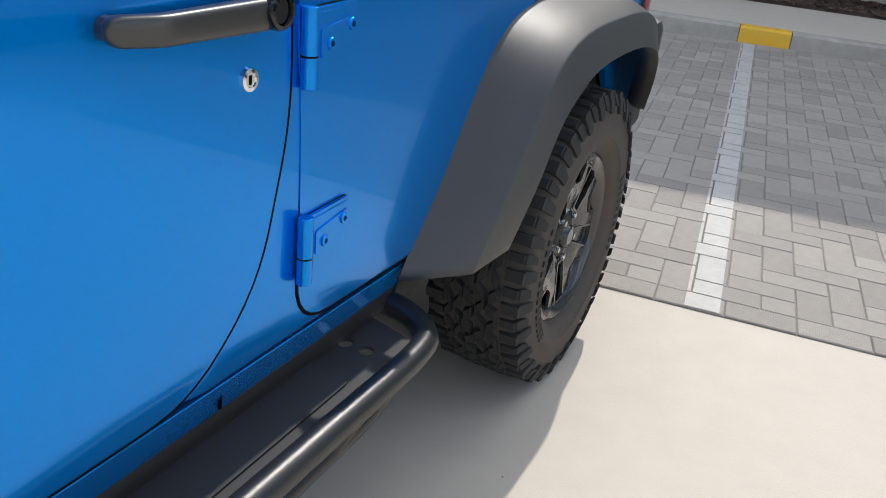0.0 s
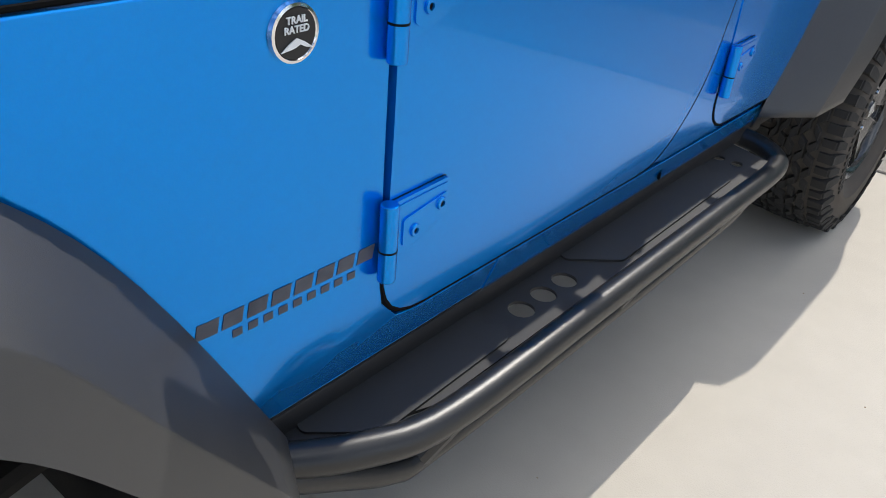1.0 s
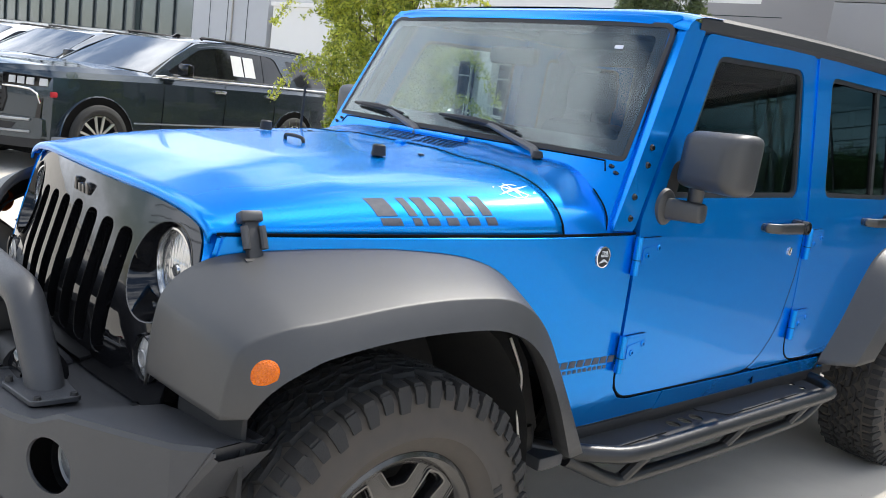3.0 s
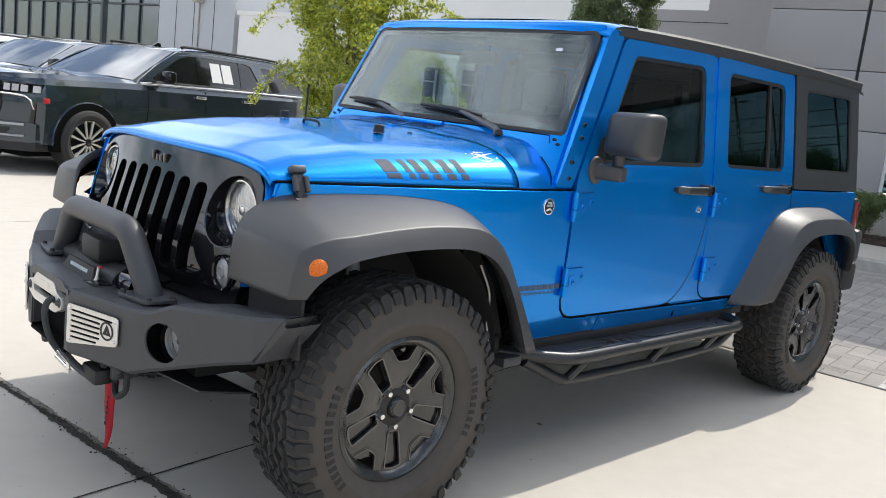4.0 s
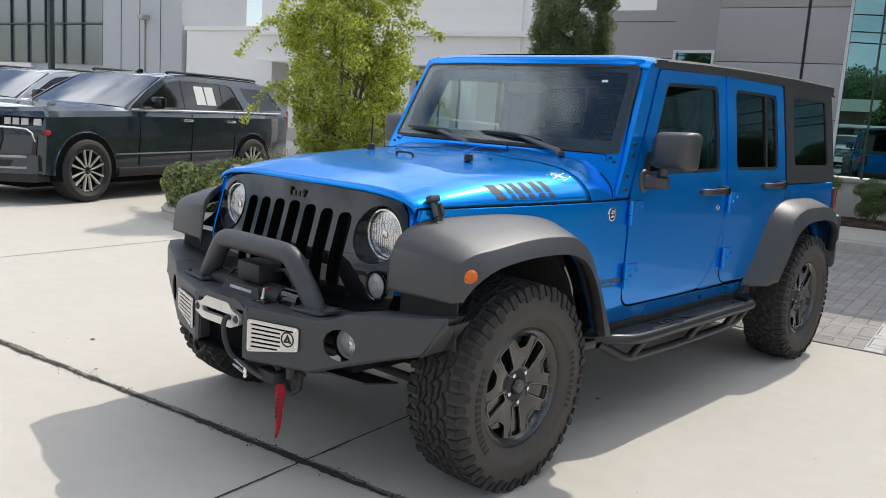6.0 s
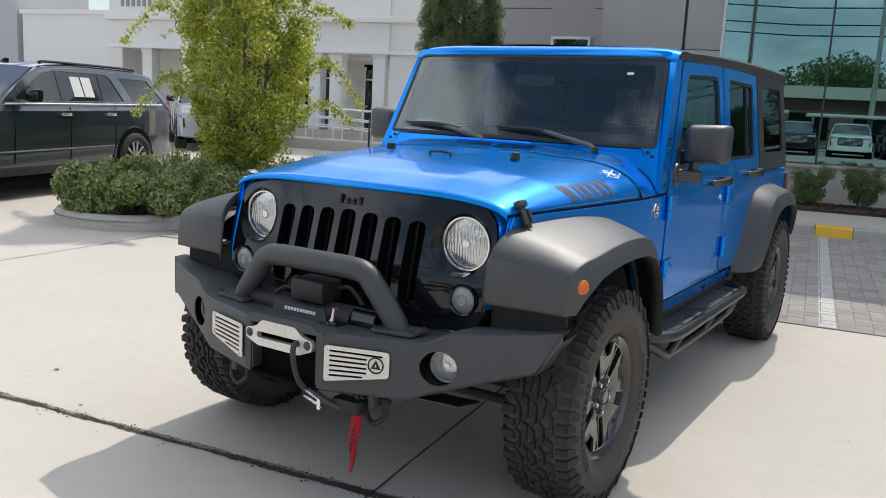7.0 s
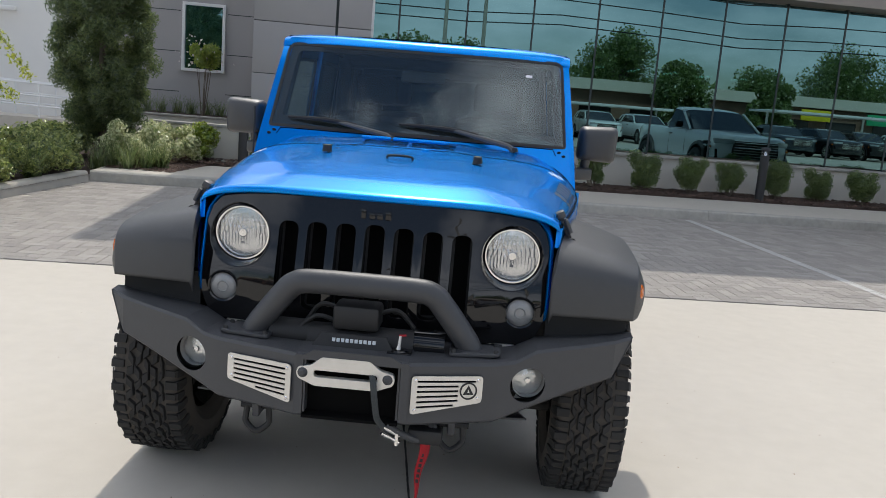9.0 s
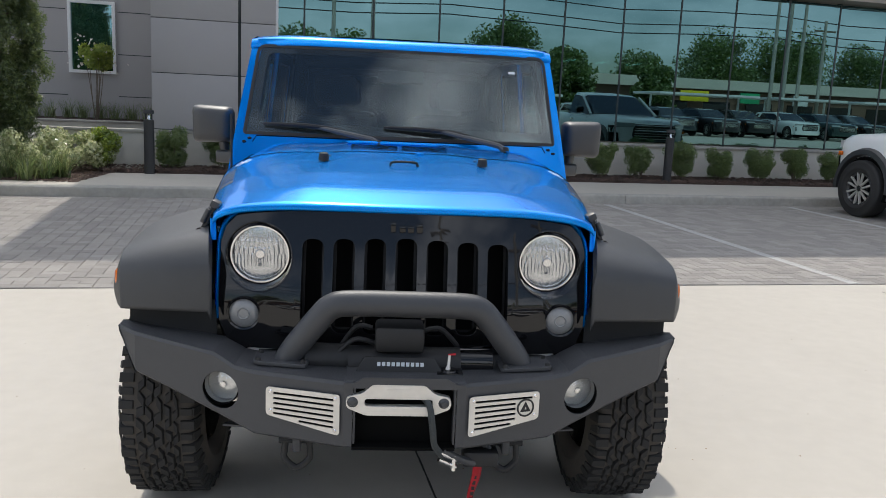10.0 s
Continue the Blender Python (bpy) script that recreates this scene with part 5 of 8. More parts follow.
def build_bumper():
    """Angular steel winch bumper: centre box with a fairlead recess and two rising wings."""
    # (x, front y, top z, bottom z, back y)
    S = [(0.150, -0.742, 0.657, 0.455, -0.46), (0.175, -0.742, 0.657, 0.455, -0.46), (0.44, -0.664, 0.659, 0.462, -0.44), (0.50, -0.638, 0.664, 0.484, -0.42), (0.565, -0.610, 0.696, 0.507, -0.40), (0.70, -0.553, 0.708, 0.553, -0.37), (0.825, -0.497, 0.720, 0.590, -0.35), (0.887, -0.447, 0.728, 0.700, -0.34)]
    front = lambda x: lerp_table([(q[0], q[1]) for q in S], x)
    bp = part("bumper", bmesh.new(), M["steel"], offroader, "angular textured black steel winch bumper")
    for s in (1, -1):
        bm = bmesh.new()
        for sec in (lambda x, y, zt, zb, yb: ((yb, zt - 0.012), (y + 0.05, zt + 0.003), (y + 0.005, zt), (y, zt - 0.010)), lambda x, y, zt, zb, yb: ((y, zb + 0.010), (y + 0.012, zb), (y + 0.12, zb + 0.004))):
            loft(bm, [[Vector((s * r[0], yy, zz)) for yy, zz in sec(*r)] for r in S])
        outline = [(r[0], r[3] + 0.010) for r in S] + [(r[0], r[2] - 0.010) for r in S[::-1]]
        plate(outline, [ring(0.545, 0.582, 0.057, n=32)], lambda a, b, k, s=s: Vector((s * a, front(a) + 0.006 * k, b)), (), [r[0] for r in S[1:-1]], bm=bm)
        bmesh.ops.remove_doubles(bm, verts=bm.verts, dist=0.0005)
        w = part("wing", bm, M["steel"], bp, sharp=14)
        bm = bmesh.new()
        loft(bm, [[(s * x, y, z) for x, y, z in row] for row in (((0.8885, -0.449, 0.7265), (0.826, -0.499, 0.588)), ((0.874, -0.338, 0.724), (0.806, -0.400, 0.590)), ((0.80, -0.338, 0.716), (0.76, -0.40, 0.580)))])
        part("wing_end", bm, M["steel"], bp)
        # inner cheek of the recess
        part("cheek", plate([(-0.738, 0.47), (-0.50, 0.47), (-0.50, 0.65), (-0.738, 0.65)], [], lambda a, b, k, s=s: Vector((s * (0.148 - 0.006 * k), a, b))), M["steel"], bp)
        # fog lamp
        m = Matrix.Translation((s * 0.545, -0.558, 0.582)) @ Matrix.Rotation(radians(12 * s), 4, "Z") @ Matrix.Diagonal((1.12, 1, 1.12, 1))
        facets = []
        for a in range(37):
            row = []
            for b in range(9):
                ang, r = 2 * math.pi * a / 36, 0.047 * b / 8
                row.append(m @ Vector((r * math.cos(ang), -0.004 + 5.0 * r * r + 0.0011 * math.sin(7 * ang + 1.7 * b) + 0.0009 * math.sin(160 * r * math.cos(ang)), r * math.sin(ang))))
            facets.append(row)
        bm = bmesh.new()
        loft(bm, facets)
        bmesh.ops.remove_doubles(bm, verts=bm.verts, dist=1e-5)
        f = part("fog_lamp", bm, M["fog_reflector"], offroader, "round clear fog lamp set in the bumper", sharp=45)
        part("rim", lathe(bmesh.new(), [(0.046, 0.006), (0.0465, -0.012), (0.049, -0.016), (0.0525, -0.010), (0.054, 0.02)], 28, axis="y", m=m), M["signal"], f)
        part("lens", lathe(bmesh.new(), [(0.0, -0.026), (0.025, -0.023), (0.042, -0.016), (0.0475, -0.008)], 28, axis="y", m=m), M["lens"], f)
        part("bore", lathe(bmesh.new(), [(0.0505, -0.030), (0.0505, 0.03)], 32, axis="y", m=m), M["void"], f)
        part("bulb", lathe(bmesh.new(), [(0, -0.012), (0.008, -0.010), (0.010, 0.004)], 16, axis="y", m=m), M["chrome"], f)
        # slatted bright cover plate
        p0, p1 = Vector((0.184, -0.7405, 0)), Vector((0.400, -0.6765, 0))
        d = (p1 - p0).normalized()
        nrm = Vector((d.y, -d.x, 0))
        L = (p1 - p0).length
        quad = rounded([(0, 0.497), (L, 0.535), (L, 0.620), (0, 0.620)], 0.012, 3)
        slots = []
        for k in range(6):
            z = 0.603 - 0.0165 * k
            if s > 0:
                e = (L * 0.9 if k == 0 else L * 0.66) if k < 5 else L * 0.60
                a0 = L * 0.08
            else:
                a0, e = L * 0.08, L * 0.90
                if k == 5:
                    e = L * 0.55
            zz = 0.003 * k
            slots.append([(a0, z - 0.0035), (e, z - 0.0035 + zz * 0.4), (e, z + 0.0035 + zz * 0.4), (a0, z + 0.0035)])
        fnp = lambda a, b, k, s=s: Vector((s * (p0 + d * a).x, (p0 + d * a).y, b)) + Vector((s * nrm.x, nrm.y, 0)) * (0.009 - 0.004 * k)
        pl = part("cover_plate", plate(quad, slots, fnp), M["alu"], bp, "bright slotted cover plate")
        part("plate_back", plate(shrink(quad, 0.004), [], lambda a, b, k, s=s: Vector((s * (p0 + d * a).x, (p0 + d * a).y, b)) + Vector((s * nrm.x, nrm.y, 0)) * (0.0035 - 0.002 * k)), M["void"], pl)
        for a, z in ((0.014, 0.511), (0.014, 0.607), (L - 0.014, 0.607), (L - 0.014, 0.549)):
            q = fnp(a, z, 0)
            part("screw", lathe(bmesh.new(), [(0, -0.003), (0.004, -0.003), (0.006, 0.0)], 10, axis="y", m=Matrix.Translation(q) @ Matrix.Rotation(radians(16.5 * s), 4, "Z")), M["chrome"], pl)
        if s > 0:
            c = (L * 0.80, 0.573)
            part("emblem_ring", plate(ring(*c, 0.028, n=24), [ring(*c, 0.023, n=24)], lambda a, b, k: fnp(a, b, 0) + Vector((nrm.x, nrm.y, 0)) * (0.002 - 0.002 * k)), M["black"], pl)
            part("emblem", plate([(c[0] - 0.017, c[1] - 0.012), (c[0] + 0.017, c[1] - 0.012), (c[0], c[1] + 0.019)], [[(c[0] - 0.004, c[1] - 0.006), (c[0] + 0.004, c[1] - 0.006), (c[0], c[1] + 0.006)]], lambda a, b, k: fnp(a, b, 0) + Vector((nrm.x, nrm.y, 0)) * (0.002 - 0.002 * k)), M["black"], pl)
        # shackle on its tab
        x = s * 0.315
        tab = part("tow_tab", B(x - 0.012, x + 0.012, -0.66, -0.58, 0.405, 0.47, bev=0.006), M["steel"], bp)
        sh = part("shackle", tube(bmesh.new(), spline([(x - 0.034, -0.625, 0.435), (x - 0.038, -0.628, 0.40), (x - 0.036, -0.632, 0.375), (x, -0.640, 0.350), (x + 0.036, -0.632, 0.375), (x + 0.038, -0.628, 0.40), (x + 0.034, -0.625, 0.435)], 4), 0.010, 8), M["black"], bp, "black bow shackle")
        part("pin", tube(bmesh.new(), [(x - 0.055, -0.625, 0.432), (x + 0.055, -0.625, 0.432)], 0.011, 8), M["black"], bp)
    # centre: top plate, recess back, floor strip
    part("top_plate", B(-0.175, 0.175, -0.735, -0.46, 0.648, 0.660, bev=0.003), M["steel"], bp)
    for s in (1, -1):
        part("splash_panel", B(*sorted((s * 0.60, s * 0.87)), -0.385, -0.375, 0.60, 0.80), M["liner"], offroader)
    part("deck", B(-0.46, 0.46, -0.60, -0.40, 0.636, 0.648), M["steel"], bp)
    # recess back and floor are near-black: shadow under the fairlead, painted in
    part("recess_back", plate([(-0.15, 0.46), (0.15, 0.46), (0.15, 0.652), (-0.15, 0.652)], [rounded([(-0.10, 0.588), (0.10, 0.588), (0.10, 0.622), (-0.10, 0.622)], 0.015, 3)], lambda a, b, k: Vector((a, -0.695 + 0.006 * k, b))), M["void"], bp)
    part("recess_floor", B(-0.15, 0.15, -0.742, -0.62, 0.452, 0.462), M["void"], bp)
    part("recess_lip", plate([(-0.175, 0.655), (-0.148, 0.655), (-0.120, 0.672), (0.120, 0.672), (0.148, 0.655), (0.175, 0.655), (0.175, 0.640), (-0.175, 0.640)], [], lambda a, b, k: Vector((a, -0.745 + 0.006 * k, b))), M["steel"], bp)
    part("skid_plate", plate([(-0.40, -0.64), (0.40, -0.64), (0.30, -0.30), (-0.30, -0.30)], [], lambda a, b, k: Vector((a, b, 0.455 - 0.28 * (b + 0.64) - 0.006 * k))), M["steel"], bp)
    for s in (1, -1):
        part("skid_wing", plate([(0.33, -0.56), (0.56, -0.50), (0.53, -0.30), (0.33, -0.34)], [], lambda a, b, k, s=s: Vector((s * a, b, 0.44 - 0.22 * (b + 0.56) - 0.006 * k))), M["steel"], bp)
    # hoop
    path = [(-0.358, -0.572, 0.655), (-0.335, -0.575, 0.70), (-0.256, -0.584, 0.805), (-0.222, -0.587, 0.838), (-0.170, -0.590, 0.850), (0, -0.592, 0.852), (0.170, -0.590, 0.850), (0.222, -0.587, 0.838), (0.256, -0.584, 0.805), (0.335, -0.575, 0.70), (0.358, -0.572, 0.655)]
    hp = part("bull_bar", tube(bmesh.new(), spline(path, 5), 0.0395, 18), M["steel"], offroader, "thick black tubular hoop on the bumper", sharp=60)
    for s in (1, -1):
        part("foot_plate", plate(rounded([(0.288, -0.648), (0.450, -0.625), (0.450, -0.525), (0.288, -0.525)], 0.02, 3), [], lambda a, b, k, s=s: Vector((s * a, b, 0.674 - 0.012 * k + 0.01 * smooth((a - 0.4) / 0.1)))), M["steel"], hp, bevel=0.003)
        for a, b in ((0.302, -0.632), (0.436, -0.612), (0.436, -0.540)):
            part("bolt", lathe(bmesh.new(), [(0, 0.012), (0.007, 0.010), (0.009, 0.0)], 10, axis="z", m=Matrix.Translation((s * a, b, 0.674))), M["black"], hp)
    # winch
    w = part("winch", tube(bmesh.new(), [(-0.17, -0.56, 0.655), (0.17, -0.56, 0.655)], 0.055, 16), M["black"], offroader, "black electric winch behind the bumper face")
    part("control_box", B(-0.092, 0.058, -0.615, -0.500, 0.705, 0.785, bev=0.014), M["black"], w)
    part("label_plate", plate([(-0.150, 0.652), (0.118, 0.652), (0.090, 0.700), (-0.122, 0.700)], [], lambda a, b, k: Vector((a, -0.655 + 0.35 * (b - 0.652) + 0.008 * k, b))), M["black"], w, bevel=0.003)
    for k in range(10):
        a = -0.083 + 0.0143 * k
        part("label_mark", B(a, a + 0.010, -0.6475, -0.642, 0.676, 0.687), M["decal_white"], w)
    part("motor", tube(bmesh.new(), [(-0.30, -0.55, 0.665), (-0.17, -0.55, 0.665)], 0.048, 14), M["black"], w)
    part("gearbox", tube(bmesh.new(), [(0.17, -0.55, 0.665), (0.27, -0.55, 0.665)], 0.052, 14), M["gloss"], w)
    part("clutch_lever", tube(bmesh.new(), [(0.128, -0.645, 0.662), (0.130, -0.643, 0.680), (0.132, -0.640, 0.712)], [0.011, 0.005, 0.004], 10), M["alu"], w)
    part("clutch_handle", tube(bmesh.new(), [(0.128, -0.640, 0.712), (0.150, -0.637, 0.714)], 0.0035, 8), M["strap"], w)
    part("clutch_base", lathe(bmesh.new(), [(0, 0.012), (0.024, 0.008), (0.032, 0.0)], 20, axis="z", m=Matrix.Translation((0.132, -0.640, 0.660))), M["gloss"], w)
    part("clutch_plate", B(0.095, 0.172, -0.672, -0.612, 0.659, 0.664, bev=0.002), M["gloss"], w)
    for a, b in (((-0.10, -0.53, 0.76), (-0.20, -0.52, 0.69)), ((0.05, -0.53, 0.75), (0.17, -0.52, 0.70)), ((-0.09, -0.56, 0.72), (-0.22, -0.58, 0.675))):
        a, b = Vector(a), Vector(b)
        part("cable", tube(bmesh.new(), spline([a, a.lerp(b, 0.5) + Vector((0, 0, 0.035)), b], 6), 0.008, 8), M["black"], w)
    out = rounded([(-0.152, 0.600), (-0.148, 0.582), (-0.095, 0.560), (0.095, 0.560), (0.148, 0.582), (0.152, 0.600), (0.148, 0.616), (0.105, 0.626), (0.075, 0.652), (-0.075, 0.652), (-0.105, 0.626), (-0.148, 0.616)], 0.008, 3)
    fl = part("fairlead", plate(out, [rounded([(-0.098, 0.588), (0.098, 0.588), (0.098, 0.610), (-0.098, 0.610)], 0.010, 4)], lambda a, b, k: Vector((a - 0.018, -0.748 + 0.022 * k, b))), M["alu"], offroader, "bright aluminium rope fairlead", bevel=0.004)
    part("engraving", B(-0.052, 0.016, -0.7495, -0.747, 0.622, 0.640), M["alu"], fl)
    for x in (-0.150, 0.112):
        part("bolt", lathe(bmesh.new(), [(0, -0.010), (0.008, -0.009), (0.012, -0.002), (0.016, 0.0)], 14, axis="y", m=Matrix.Translation((x, -0.748, 0.600))), M["steel"], fl)
    rp = part("winch_rope", tube(bmesh.new(), spline([(0.055, -0.70, 0.60), (0.070, -0.765, 0.597), (0.080, -0.775, 0.54), (0.092, -0.755, 0.47), (0.135, -0.72, 0.42), (0.17, -0.70, 0.405)], 6), 0.010, 8), M["rope"], offroader, "dark synthetic winch rope hanging from the fairlead")
    hk = part("hook", tube(bmesh.new(), spline([(0.115, -0.735, 0.452), (0.165, -0.715, 0.418), (0.215, -0.69, 0.395), (0.25, -0.67, 0.40), (0.262, -0.66, 0.425), (0.248, -0.655, 0.44)], 4), [0.012] * 21, 8), M["steel"], offroader, "dark steel winch hook clipped to the shackle")
    for dz in (-0.011, 0.011):
        part("clevis_bar", tube(bmesh.new(), [(0.104, -0.748, 0.440 + dz), (0.158, -0.722, 0.404 + dz)], 0.0055, 8), M["chrome"], hk)
    part("clevis_pin", tube(bmesh.new(), [(0.150, -0.726, 0.385), (0.150, -0.726, 0.432)], 0.007, 8), M["chrome"], hk)
    part("hook_block", B(0.18, 0.29, -0.70, -0.64, 0.380, 0.430, bev=0.012), M["black"], hk)
    rows = []
    for k in range(13):
        t = k / 12
        w2 = 0.021 - 0.016 * t ** 1.3
        c = Vector((0.236 - 0.024 * t + 0.004 * math.sin(t * 9), -0.622 - 0.004 * math.sin(t * 7), 0.372 - 0.232 * t))
        tw = -0.85 + 0.25 * math.sin(t * 5)
        rows.append([c + Vector((-w2 * math.cos(tw), w2 * math.sin(tw), 0)), c + Vector((0, -0.003, 0)), c + Vector((w2 * math.cos(tw), -w2 * math.sin(tw), 0))])
    bm = bmesh.new()
    loft(bm, rows)
    st = part("strap", bm, M["strap"], offroader, "red webbing pull strap hanging from the hook")
    md = st.modifiers.new("thick", "SOLIDIFY")
    md.thickness = 0.003
    for k in range(6):
        c = Vector((0.229 - 0.0022 * k, -0.629, 0.318 - 0.018 * k))
        part("strap_mark", B(c.x - 0.005, c.x + 0.005, c.y - 0.003, c.y - 0.001, c.z - 0.005, c.z + 0.006), M["black"], st)


# ---- wheels ----
def build_wheel(car, radius, width, rim_r, pos, s, style="offroad", dusty=True):
    """Wheel with its outer face towards s * x: hub, rim, spokes, nuts, tyre with tread blocks."""
    base = Matrix.Translation(pos) @ Matrix.Diagonal((1, 1, 1, 1)) @ (Matrix.Identity(4) if s > 0 else Matrix.Rotation(math.pi, 4, "Z"))
    key = (style, radius)
    if key not in WHEELS:
        WHEELS[key] = wheel_meshes(radius, width, rim_r, style)
    hub = None
    for name, me, label in WHEELS[key]:
        ob = new("wheel" if hub is None else name, me)
        ob.parent = car if hub is None else hub
        if hub is None:
            ob.matrix_local = base
            hub = ob
        if label:
            ob["label"] = label
        if name in out_kind:
            ob["kind"] = "stuff"


WHEELS = {}
out_kind = {"tread"}


def wheel_meshes(R, W, rr, style):
    out = []

    def keep(name, bm, material, label="", bevel=0.0, sharp=35):
        ob = part(name, bm, material, None, label, 0, sharp)
        out.append((name, ob.data, label))
        bpy.data.objects.remove(ob)
    h = W / 2
    keep("wheel", lathe(bmesh.new(), [(0.0, h - 0.055), (0.05, h - 0.05), (0.062, h - 0.055), (0.075, h - 0.09), (0.16, h - 0.12), (0.17, -0.03), (0.0, -0.03)], 30), M["underbody"])
    # rim barrel and lip
    keep("rim", lathe(bmesh.new(), [(rr - 0.015, -h + 0.02), (rr - 0.03, -h + 0.05), (rr - 0.045, 0.0), (rr - 0.035, h - 0.055), (rr - 0.020, h - 0.030), (rr - 0.004, h - 0.022), (rr + 0.006, h - 0.026), (rr + 0.010, h - 0.036)], 60), M["rim"], "black alloy rim")
    if style == "offroad":
        def sector(r0, r1, w0, w1, a0, rad=0.010):
            q = [(r0, -w0), (r1, -w1), (r1 + 0.006, 0.0), (r1, w1), (r0, w0)]
            c, d = math.cos(a0), math.sin(a0)
            return rounded([(x * c - y * d, x * d + y * c) for x, y in q], rad, 3)
        def pocket(grow, a0):
            q = [(rr - 0.075 - grow, -0.022 - grow * 0.6), (rr - 0.022 + grow * 0.4, -0.060 - grow * 0.9), (rr - 0.010 + grow * 0.4, -0.022), (rr - 0.010 + grow * 0.4, 0.022), (rr - 0.022 + grow * 0.4, 0.060 + grow * 0.9), (rr - 0.075 - grow, 0.022 + grow * 0.6)]
            c, d = math.cos(a0), math.sin(a0)
            return rounded([(x * c - y * d, x * d + y * c) for x, y in q], 0.008, 2)
        win = [-math.pi / 2 + 2 * math.pi * k / 5 for k in range(5)]
        poc = [a + math.pi / 5 for a in win]
        dish = lambda a, b: 0.016 * smooth((math.hypot(a, b) - 0.05) / 0.09)
        grid = [-0.15, -0.09, -0.045, 0.0, 0.045, 0.09, 0.15]
        # satin face, a gloss step inside each opening, and the pads round the nuts
        keep("spoke_face", plate(ring(0, 0, rr - 0.004, n=60), [sector(0.078, rr - 0.038, 0.019, 0.031, a, 0.006) for a in win] + [pocket(0.0, a) for a in poc], lambda a, b, k: Vector((h - 0.056 + dish(a, b) - 0.008 * k, a, b)), grid, grid), M["rim"], "dark satin five-spoke wheel face", sharp=25)
        keep("spoke_step", plate(ring(0, 0, rr - 0.016, n=60), [sector(0.084, rr - 0.044, 0.0145, 0.025, a, 0.006) for a in win] + [pocket(-0.004, a) for a in poc], lambda a, b, k: Vector((h - 0.067 + dish(a, b) - 0.022 * k, a, b)), grid, grid), M["rim_gloss"], "", sharp=25)
        def band(name, outline, near, far, up, material):
            keep(name, plate(shrink(outline, -far), [shrink(outline, -near)], lambda p, q, k: Vector((h - 0.056 + dish(p, q) + up - 0.008 * k, p, q))), material, sharp=25)
        # pale lips draw the highlights along the openings
        for a in win:
            o = sector(0.078, rr - 0.038, 0.019, 0.031, a, 0.006)
            band("window_lip", o, -0.001, 0.004, 0.004, M["rim_edge"])
            band("window_groove", o, 0.0042, 0.0112, 0.0012, M["rim_groove"])
        for a in poc:
            band("pocket_lip", pocket(-0.002, a), -0.001, 0.0025, 0.0025, M["rim_edge"])
            band("pocket_groove", pocket(-0.002, a), 0.0027, 0.0092, 0.0010, M["rim_groove"])
    else:
        face = h - 0.052
        for k in range(6):
            a0 = 2 * math.pi * k / 6 + math.pi / 2
            bm = bmesh.new()
            for sg in (1, -1):
                vs = []
                for t in (0.0, 0.35, 1.0):
                    m = Matrix.Rotation(a0 + sg * (0.30 - 0.08 * t), 4, "X")
                    r, w, x = 0.05 + (rr - 0.055) * t, 0.010 + 0.008 * t, face + 0.03
                    vs.append([m @ Vector(q) for q in ((x - 0.03, r, -w), (x, r, -w * 0.7), (x, r, w * 0.7), (x - 0.03, r, w))])
                loft(bm, vs, closed=True, capped=True)
            keep("spoke", bm, M["alu"])
    keep("hub_cap", lathe(bmesh.new(), [(0.0, h - 0.034), (0.022, h - 0.034), (0.024, h - 0.036), (0.028, h - 0.034), (0.033, h - 0.040), (0.036, h - 0.062)] if style == "offroad" else [(0.0, h - 0.022), (0.026, h - 0.022), (0.032, h - 0.026), (0.036, h - 0.045), (0.085, h - 0.050), (0.094, h - 0.062), (0.09, h - 0.09)], 30), M["rim_gloss"])
    for k in range(5):
        a = 2 * math.pi * (k + 0.5) / 5 + math.pi / 2
        keep("lug_nut", lathe(bmesh.new(), [(0, 0.014), (0.008, 0.012), (0.010, 0.004), (0.011, -0.01)], 8, m=Matrix.Translation((h - 0.051, 0.0605 * math.cos(a), 0.0605 * math.sin(a)))), M["chrome"])
        if style == "offroad":
            keep("nut_well", lathe(bmesh.new(), [(0.0, 0.0), (0.017, 0.0), (0.018, 0.002)], 16, m=Matrix.Translation((h - 0.0535, 0.0605 * math.cos(a), 0.0605 * math.sin(a)))), M["rim_gloss"])
    # tyre carcass
    prof = [(rr + 0.002, h - 0.034), (rr + 0.012, h - 0.020), (rr + 0.030, h - 0.006), (rr + 0.048, h + 0.001), (rr + 0.050, h + 0.004), (rr + 0.075, h + 0.005), (rr + 0.078, h + 0.002), (R - 0.055, h - 0.001), (R - 0.030, h - 0.008), (R - 0.016, h - 0.022), (R - 0.013, h - 0.045)]
    prof = prof + [(r, -x) for r, x in prof[::-1]]
    keep("tyre", lathe(bmesh.new(), prof, 72), M["sidewall"] if style == "offroad" else M["road_tyre"], "dusty mud-terrain tyre" if style == "offroad" else "road tyre", sharp=50)
    if style == "offroad":
        bm = bmesh.new()
        N = 56
        rnd = random.Random(5)
        def blk(a, da, x0, x1, r0, r1, skew=0.0):
            """One tread block, bent round the wheel."""
            pts = []
            for r in (r0, r1):
                for x, e in ((x0, 0), (x1, 1)):
                    for q in (-1, 1):
                        g = (0.82 if r == r1 else 1.0)
                        aa = a + q * da * g + skew * (e - 0.5)
                        pts.append(bm.verts.new((x if r == r0 else x + (0.003 if e == 0 else -0.003), r * math.cos(aa), r * math.sin(aa))))
            for f in ((0, 1, 3, 2), (4, 6, 7, 5), (0, 4, 5, 1), (1, 5, 7, 3), (3, 7, 6, 2), (2, 6, 4, 0)):
                bm.faces.new([pts[i] for i in f])
        step = 2 * math.pi / N
